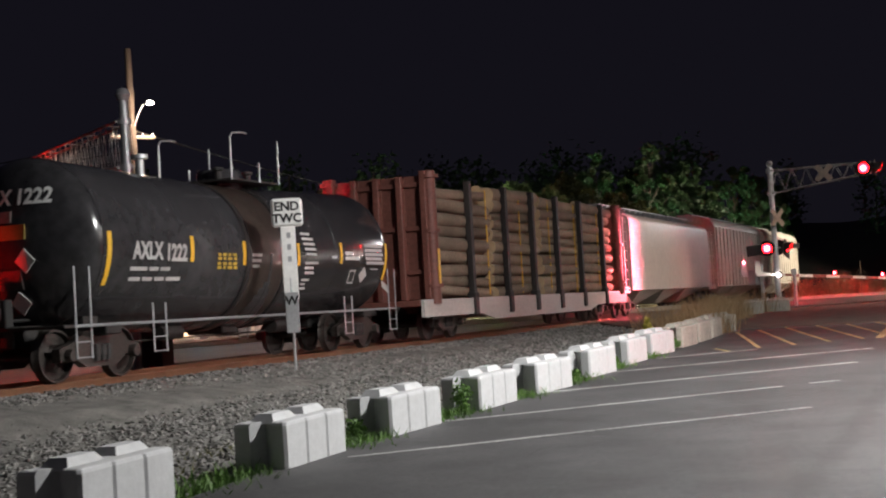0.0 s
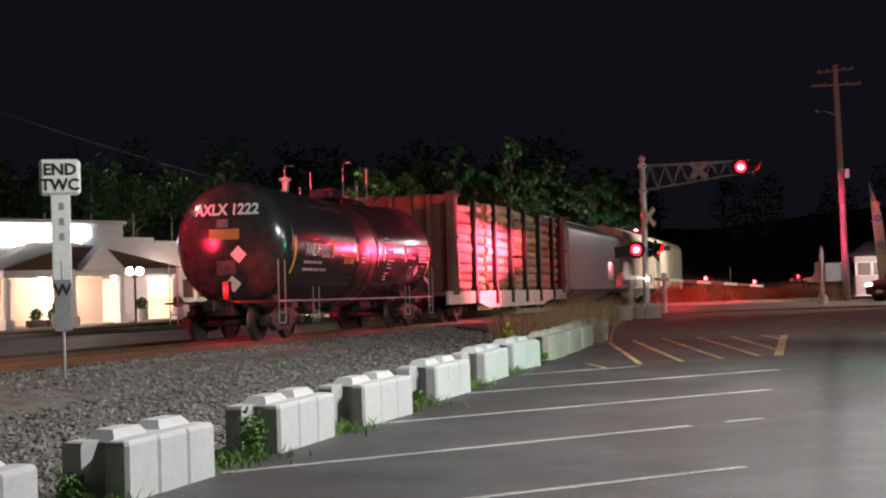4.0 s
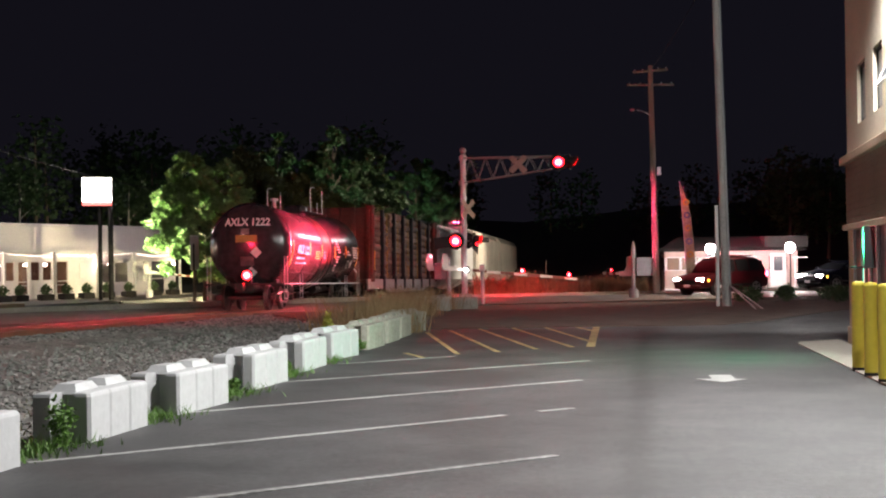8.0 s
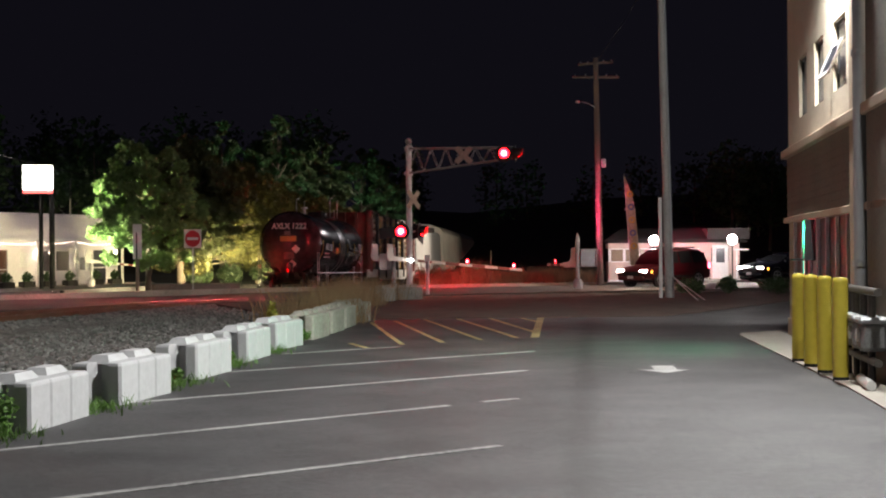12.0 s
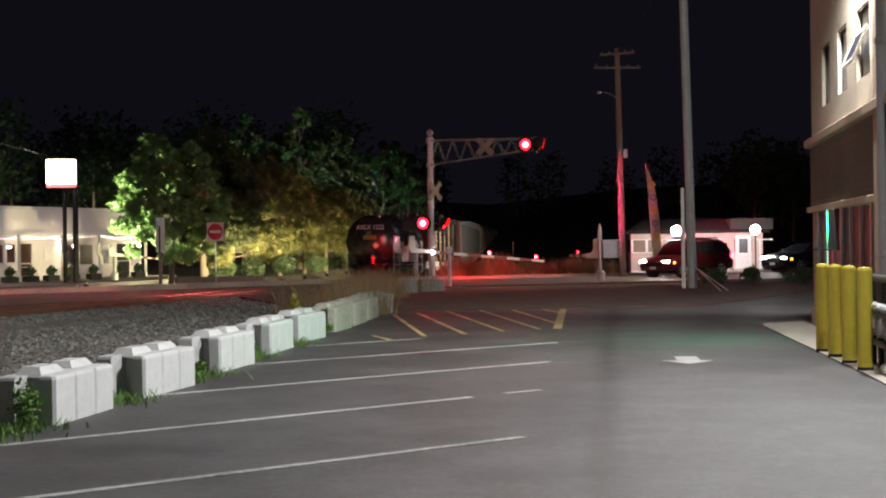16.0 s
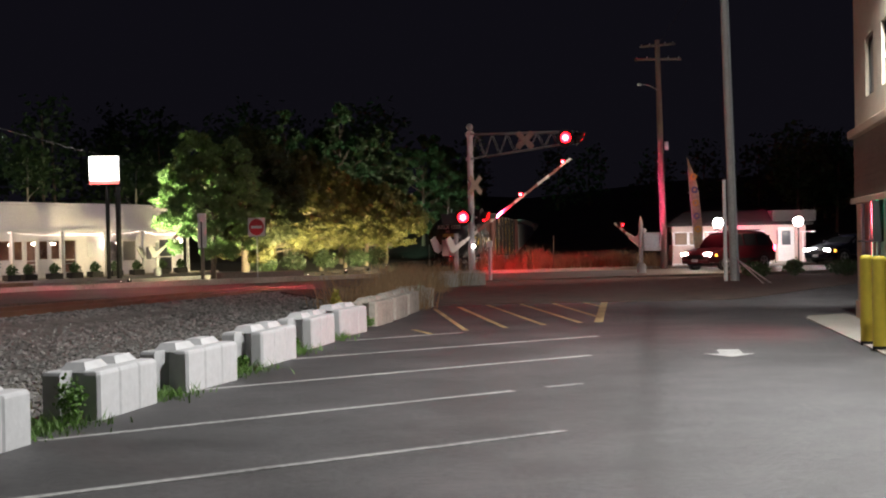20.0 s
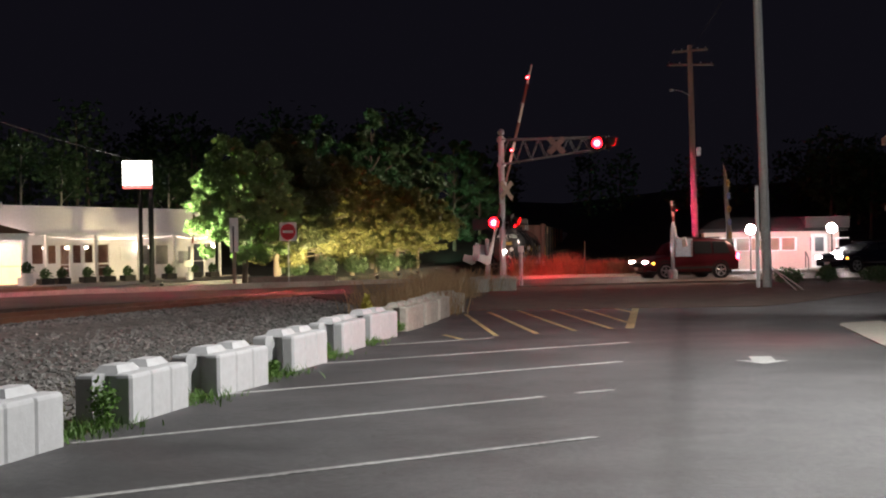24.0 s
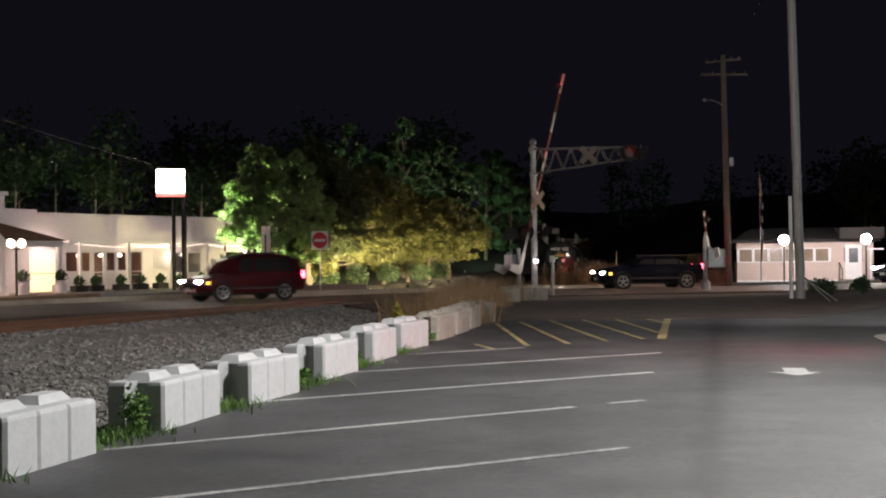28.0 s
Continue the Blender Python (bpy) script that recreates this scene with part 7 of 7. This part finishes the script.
def suv(name, paint, label, length=4.6, width=1.84, height=1.70):
    """A car with its nose to +x; the origin on the ground under its middle."""
    car = thing(name, pose(0, 0, 0.07), label, "car", "cars")
    h, w, l = height, width / 2, length / 2
    # stations along x: belt height, roof height, half width
    side = [(-l, 0.62, 0.98), (-l + 0.06, 0.36, 1.02), (-l + 0.9, 0.30, 1.05), (0, 0.28, 1.02), (l - 1.35, 0.30, 1.0), (l - 0.5, 0.33, 0.88), (l - 0.08, 0.38, 0.74), (l, 0.48, 0.66)]
    bm = B()
    rows = []
    for x, zb, zt in side:
        ww = w * (0.86 if abs(x) > l - 0.03 else 0.95 if abs(x) > l - 0.3 else 1.0)
        rows.append([(x, -ww * 0.93, zb), (x, -ww, zb + 0.12), (x, -ww, (zb + zt) / 2 + 0.1), (x, -ww * 0.93, zt), (x, 0, zt + 0.03), (x, ww * 0.93, zt), (x, ww, (zb + zt) / 2 + 0.1), (x, ww, zb + 0.12), (x, ww * 0.93, zb), (x, 0, zb - 0.02), (x, -ww * 0.93, zb)])
    made = loft(bm, rows)
    bm.faces.new(made[0][:-1])
    bm.faces.new(made[-1][:-1][::-1])
    bmesh.ops.remove_doubles(bm, verts=bm.verts, dist=0.002)
    body = part("body", bm, paint, car, smooth=True)
    # cabin: rounded sections from the tail to the foot of the windscreen
    bm = B()
    back = 0.0 if height > 1.55 else 0.55
    cab = [(-l + 0.10 + back * 0.6, 1.0, 0.95), (-l + 0.32 + back * 1.3, h - 0.18, 0.8), (-l + 0.55 + back * 1.6, h - 0.05, 0.76), (-l + 1.2 + back, h, 0.75), (-0.1, h, 0.75), (0.35, h - 0.06, 0.76), (0.75, h - 0.26, 0.82), (l - 1.2, 0.99, 0.93)]
    rows = []
    for x, z, k in cab:
        lift = max(0.004, z - 0.96)
        rows.append([(x, -w * 0.955, 0.96), (x, -w * (0.955 - 0.55 * (0.955 - k)), 0.96 + lift * 0.5), (x, -w * k, 0.96 + lift * 0.86), (x, -w * k * 0.86, z - 0.012), (x, 0, z + 0.02), (x, w * k * 0.86, z - 0.012), (x, w * k, 0.96 + lift * 0.86), (x, w * (0.955 - 0.55 * (0.955 - k)), 0.96 + lift * 0.5), (x, w * 0.955, 0.96)])
    loft(bm, rows)
    part("cabin", bm, paint, car, smooth=True)
    for sy in (-1, 1):
        for x0, x1, t0, t1 in ((-l + 0.42 + back, -l + 1.2, -l + 0.62 + back * 1.1, -l + 1.22), (-l + 1.28, -0.1, -l + 1.31, -0.1), (0.0, l - 1.5, 0.0, 0.42)):
            bm = B()
            za, zb = 1.06, h - 0.13
            k0, k1 = 0.935, 0.79
            q = [(x0, k0, za), (x1, k0, za), (t1, k1, zb), (t0, k1, zb)]
            f1 = [bm.verts.new((x, sy * (w * k + 0.012), z)) for x, k, z in q]
            f2 = [bm.verts.new((x, sy * (w * k - 0.03), z)) for x, k, z in q]
            for j in range(4):
                bm.faces.new((f1[j], f1[(j + 1) % 4], f2[(j + 1) % 4], f2[j]))
            bm.faces.new(f1)
            bm.faces.new(f2[::-1])
            part("side_window", bm, CAR_GLASS, car, "dark side window")
        part("mirror", box(B(), l - 1.62, l - 1.45, sy * (w + 0.02) - 0.09, sy * (w + 0.02) + 0.09, 1.0, 1.15, 0.03), paint, car)
        part("roof_rail", box(B(), -l + 0.8, 0.3, sy * w * 0.66 - 0.02, sy * w * 0.66 + 0.02, h, h + 0.06, 0.01), DARK_STEEL, car)
        part("side_trim", box(B(), -l + 1.2, l - 1.25, sy * (w + 0.004) - 0.012, sy * (w + 0.004) + 0.012, 0.42, 0.5), DARK_STEEL, car)
        part("headlamp", box(B(), l - 0.3, l - 0.02, sy * (w * 0.72) - 0.17, sy * (w * 0.72) + 0.17, 0.62, 0.76, 0.02), HEADLAMP, car, "lit white headlamp")
        part("amber_lamp", box(B(), l - 0.42, l - 0.3, sy * (w - 0.04) - 0.03, sy * (w - 0.04) + 0.03, 0.62, 0.72), AMBER, car, "amber side lamp")
        part("tail_lamp", box(B(), -l - 0.01, -l + 0.16, sy * (w * 0.84) - 0.1, sy * (w * 0.84) + 0.1, 0.78, 1.06, 0.02), TAILLAMP, car, "lit red tail lamp")
        for x in (-l + 0.92, l - 0.92):
            wheel = part("wheel", rod(B(), (x, sy * (w - 0.2), 0.33), (x, sy * (w + 0.01), 0.33), 0.33, n=26), TYRE, car, "black tyre", smooth=True)
            bm = turned(B(), [(0.21, 0), (0.25, 0.0), (0.25, 0.02), (0.21, 0.014)], pose(x, sy * (w + 0.006), 0.33, -90 * sy, 0, 0), 22)
            for j in range(5):
                a5 = j * math.tau / 5 + 0.3
                rod(bm, (x, sy * (w + 0.014), 0.33), (x + 0.23 * math.cos(a5), sy * (w + 0.014), 0.33 + 0.23 * math.sin(a5)), 0.034, 0.028, 6)
            part("rim", bm, RIM, wheel, "bright alloy rim")
            part("wheel_arch", turned(B(), [(0.36, 0), (0.42, 0), (0.42, 0.02), (0.36, 0.02)], pose(x, sy * (w + 0.0), 0.36, 90 * sy, 0, 0), 22), DARK_STEEL, car)
    bm = B()
    q = [(l - 1.3, 0.86, 1.03), (0.45, 0.68, h - 0.09)]
    f1 = [bm.verts.new(p) for p in ((q[0][0] + 0.03, -w * q[0][1], q[0][2]), (q[0][0] + 0.03, w * q[0][1], q[0][2]), (q[1][0] + 0.03, w * q[1][1], q[1][2]), (q[1][0] + 0.03, -w * q[1][1], q[1][2]))]
    bm.faces.new(f1)
    bmesh.ops.solidify(bm, geom=bm.faces, thickness=0.02)
    part("windscreen", bm, CAR_GLASS, car, "dark windscreen")
    part("bumper", box(B(), l - 0.16, l + 0.04, -w * 0.84, w * 0.84, 0.3, 0.5, 0.05), paint, car)
    part("grille", box(B(), l - 0.05, l + 0.01, -0.45, 0.45, 0.5, 0.68, 0.01), BLACK, car)
    part("plate", box(B(), l + 0.042, l + 0.056, -0.17, 0.17, 0.38, 0.5), PLATE, car, "pale blank plate")
    part("rear_window", box(B(), -l + 0.12, -l + 0.3, -0.6, 0.6, 1.1, 1.5), CAR_GLASS, car)
    part("underside", box(B(), -l + 0.3, l - 0.3, -w * 0.8, w * 0.8, 0.2, 0.34), BLACK, car)
    return car


RED_CAR = shader("dark_red_car_paint", (0.085, 0.007, 0.012), 0.28, 0.2, vary=0.1, scale=1, bump=0)
NAVY_CAR = shader("navy_car_paint", (0.007, 0.008, 0.018), 0.25, 0.2, vary=0.1, scale=1, bump=0)
BLACK_CAR = shader("black_car_paint", (0.012, 0.012, 0.013), 0.22, 0.2, vary=0.1, scale=1, bump=0)
red_suv = suv("car", RED_CAR, "dark red SUV with lit headlamps", 4.4, 1.82, 1.7)
navy_car = suv("car", NAVY_CAR, "navy car with lit headlamps", 4.8, 1.84, 1.42)
black_car = suv("car", BLACK_CAR, "black car waiting with lit lamps", 4.6, 1.82, 1.5)

# ---- motion ----
def motions():
    # where the tank car's rear stands on the track
    run = [(0, 14.05), (0.5, 16.2), (1, 18.15), (1.5, 19.9), (2, 21.69), (2.5, 23.84), (4.5, 32.6), (6, 39.05), (8, 47.35), (10, 55.45), (12, 63.3), (14.5, 73.4), (17, 83.4), (20, 95.1), (24, 110.6), (28, 126.2)]
    for car, ahead in ((tank_car, 0.0), (log_car, 15.2), (hopper_a, 35.7), (hopper_b, 54.8), (hopper_c, 73.0)):
        walk(car, [(t, on_track(y + ahead * ALONG)) for t, y in run])
    rows = []
    for k in range(int(28 / 0.25) + 1):
        t = k * 0.25
        rows.append((t, pose(0.16, -0.5, 1.27, 0, 0, 360 * (t - 5.0) / 1.5)))
    walk(flasher, rows)
    # signal lenses: lit until 25.1 s, added ones aimed at the train until it has passed, then turned to their dull side
    for lens in SIGNAL_LENSES:
        home = lens.matrix_basis.copy()
        blink = [(tb + k / 30, home @ pose(0, 0, 0, 0, 0, 60 * (k + 3))) for tb in (5.6, 7.0) for k in range(-3, 4)]
        out = EARLY_OFF.get(lens.name, 25.1)
        start = [(0, home)]
        if lens.name in LATE_ON:
            start = [(0, home @ pose(0, 0, 0, 0, 0, 180))] + [(3.4 + k * 0.05, home @ pose(0, 0, 0, 0, 0, 180 - 60 * k)) for k in range(4)]
        walk(lens, start + blink + [(out - 0.1, home), (out - 0.05, home @ pose(0, 0, 0, 0, 0, 60)), (out, home @ pose(0, 0, 0, 0, 0, 120)), (out + 0.1, home @ pose(0, 0, 0, 0, 0, 180)), (28, home @ pose(0, 0, 0, 0, 0, 180))])
    # the shop's strip and the added lot fill: green and red in turn, each change a half turn
    turns = [(0, 180), (1.7, 180), (2.0, 360), (4.1, 360), (4.3, 540), (6.2, 540), (6.4, 720), (8.45, 720), (8.65, 900), (10.85, 900), (11.05, 1080), (13.1, 1080), (13.3, 1260), (15.4, 1260), (15.6, 1440), (17.6, 1440), (17.8, 1620), (20.1, 1620), (20.3, 1800), (22.3, 1800), (22.5, 1980), (24.9, 1980), (25.1, 2160), (27.2, 2160), (27.4, 2340), (28, 2340)]
    steps = [turns[0]]
    for (ta, a), (tb, b) in zip(turns, turns[1:]):
        steps += [(ta + (tb - ta) * k / 3, a + (b - a) * k / 3) for k in (1, 2)] if b != a else []
        steps.append((tb, b))
    for slat in (light_strip, lot_fill_tube):
        home = slat.matrix_basis.copy()
        walk(slat, [(t, home @ pose(0, 0, 0, 0, 0, a)) for t, a in steps])
    # gates
    lift = [(0, -4), (18.4, -4), (18.8, 2), (19.2, 11), (20, 27), (20.7, 39), (21.5, 52), (22.3, 63), (23.0, 69), (23.6, 71), (28, 71)]
    walk(near_arm, [(t, near_home @ pose(0, 0, 0, 0, -a, 0)) for t, a in lift])
    far_lift = [(0, 0), (18.4, 0), (18.8, 5), (19.2, 12), (20, 29), (20.7, 45), (21.5, 60), (22.3, 73), (23.0, 80), (23.6, 83), (28, 83)]
    walk(far_arm, [(t, far_home @ pose(0, 0, 0, 0, -a, 0)) for t, a in far_lift])
    # the feather flag turns in the wind
    walk(flag, [(t, pose(7.75, 63.0, 0.0, 0, 0, a)) for t, a in ((0, 0), (20, 0), (22, 25), (24, 55), (26, 68), (28, 76))])
    walk(left_arm, [(t, left_home @ pose(0, 0, 0, 0, -a * 1.2, 0)) for t, a in lift])

    # cars: seconds, x, y, heading
    def drive(car, rows):
        walk(car, [(t, pose(x, y, 0.07, 0, 0, h)) for t, x, y, h in rows])

    drive(red_suv, [(0, 8.75, 59.4, 221), (21.6, 8.75, 59.4, 221), (22.4, 8.4, 59.1, 214), (23.0, 7.7, 58.7, 206), (24.0, 5.2, 57.6, 201), (25.0, 2.2, 56.6, 197), (26.0, -1.9, 55.6, 199), (27.0, -7.5, 52.9, 212), (27.5, -10.4, 50.6, 219), (28.0, -13.1, 48.1, 223)])
    drive(navy_car, [(0, 15.7, 65.8, 212), (22.8, 15.7, 65.8, 212), (24.0, 14.4, 64.4, 212), (25.0, 11.9, 63.0, 208), (26.0, 9.3, 61.8, 203), (27.0, 6.2, 60.6, 201), (28.0, 2.35, 59.4, 198)])
    drive(black_car, [(0, 24.5, 69.5, 203), (24.5, 24.5, 69.5, 203), (26.0, 22.0, 68.2, 205), (28.0, 15.6, 65.4, 208)])


motions()
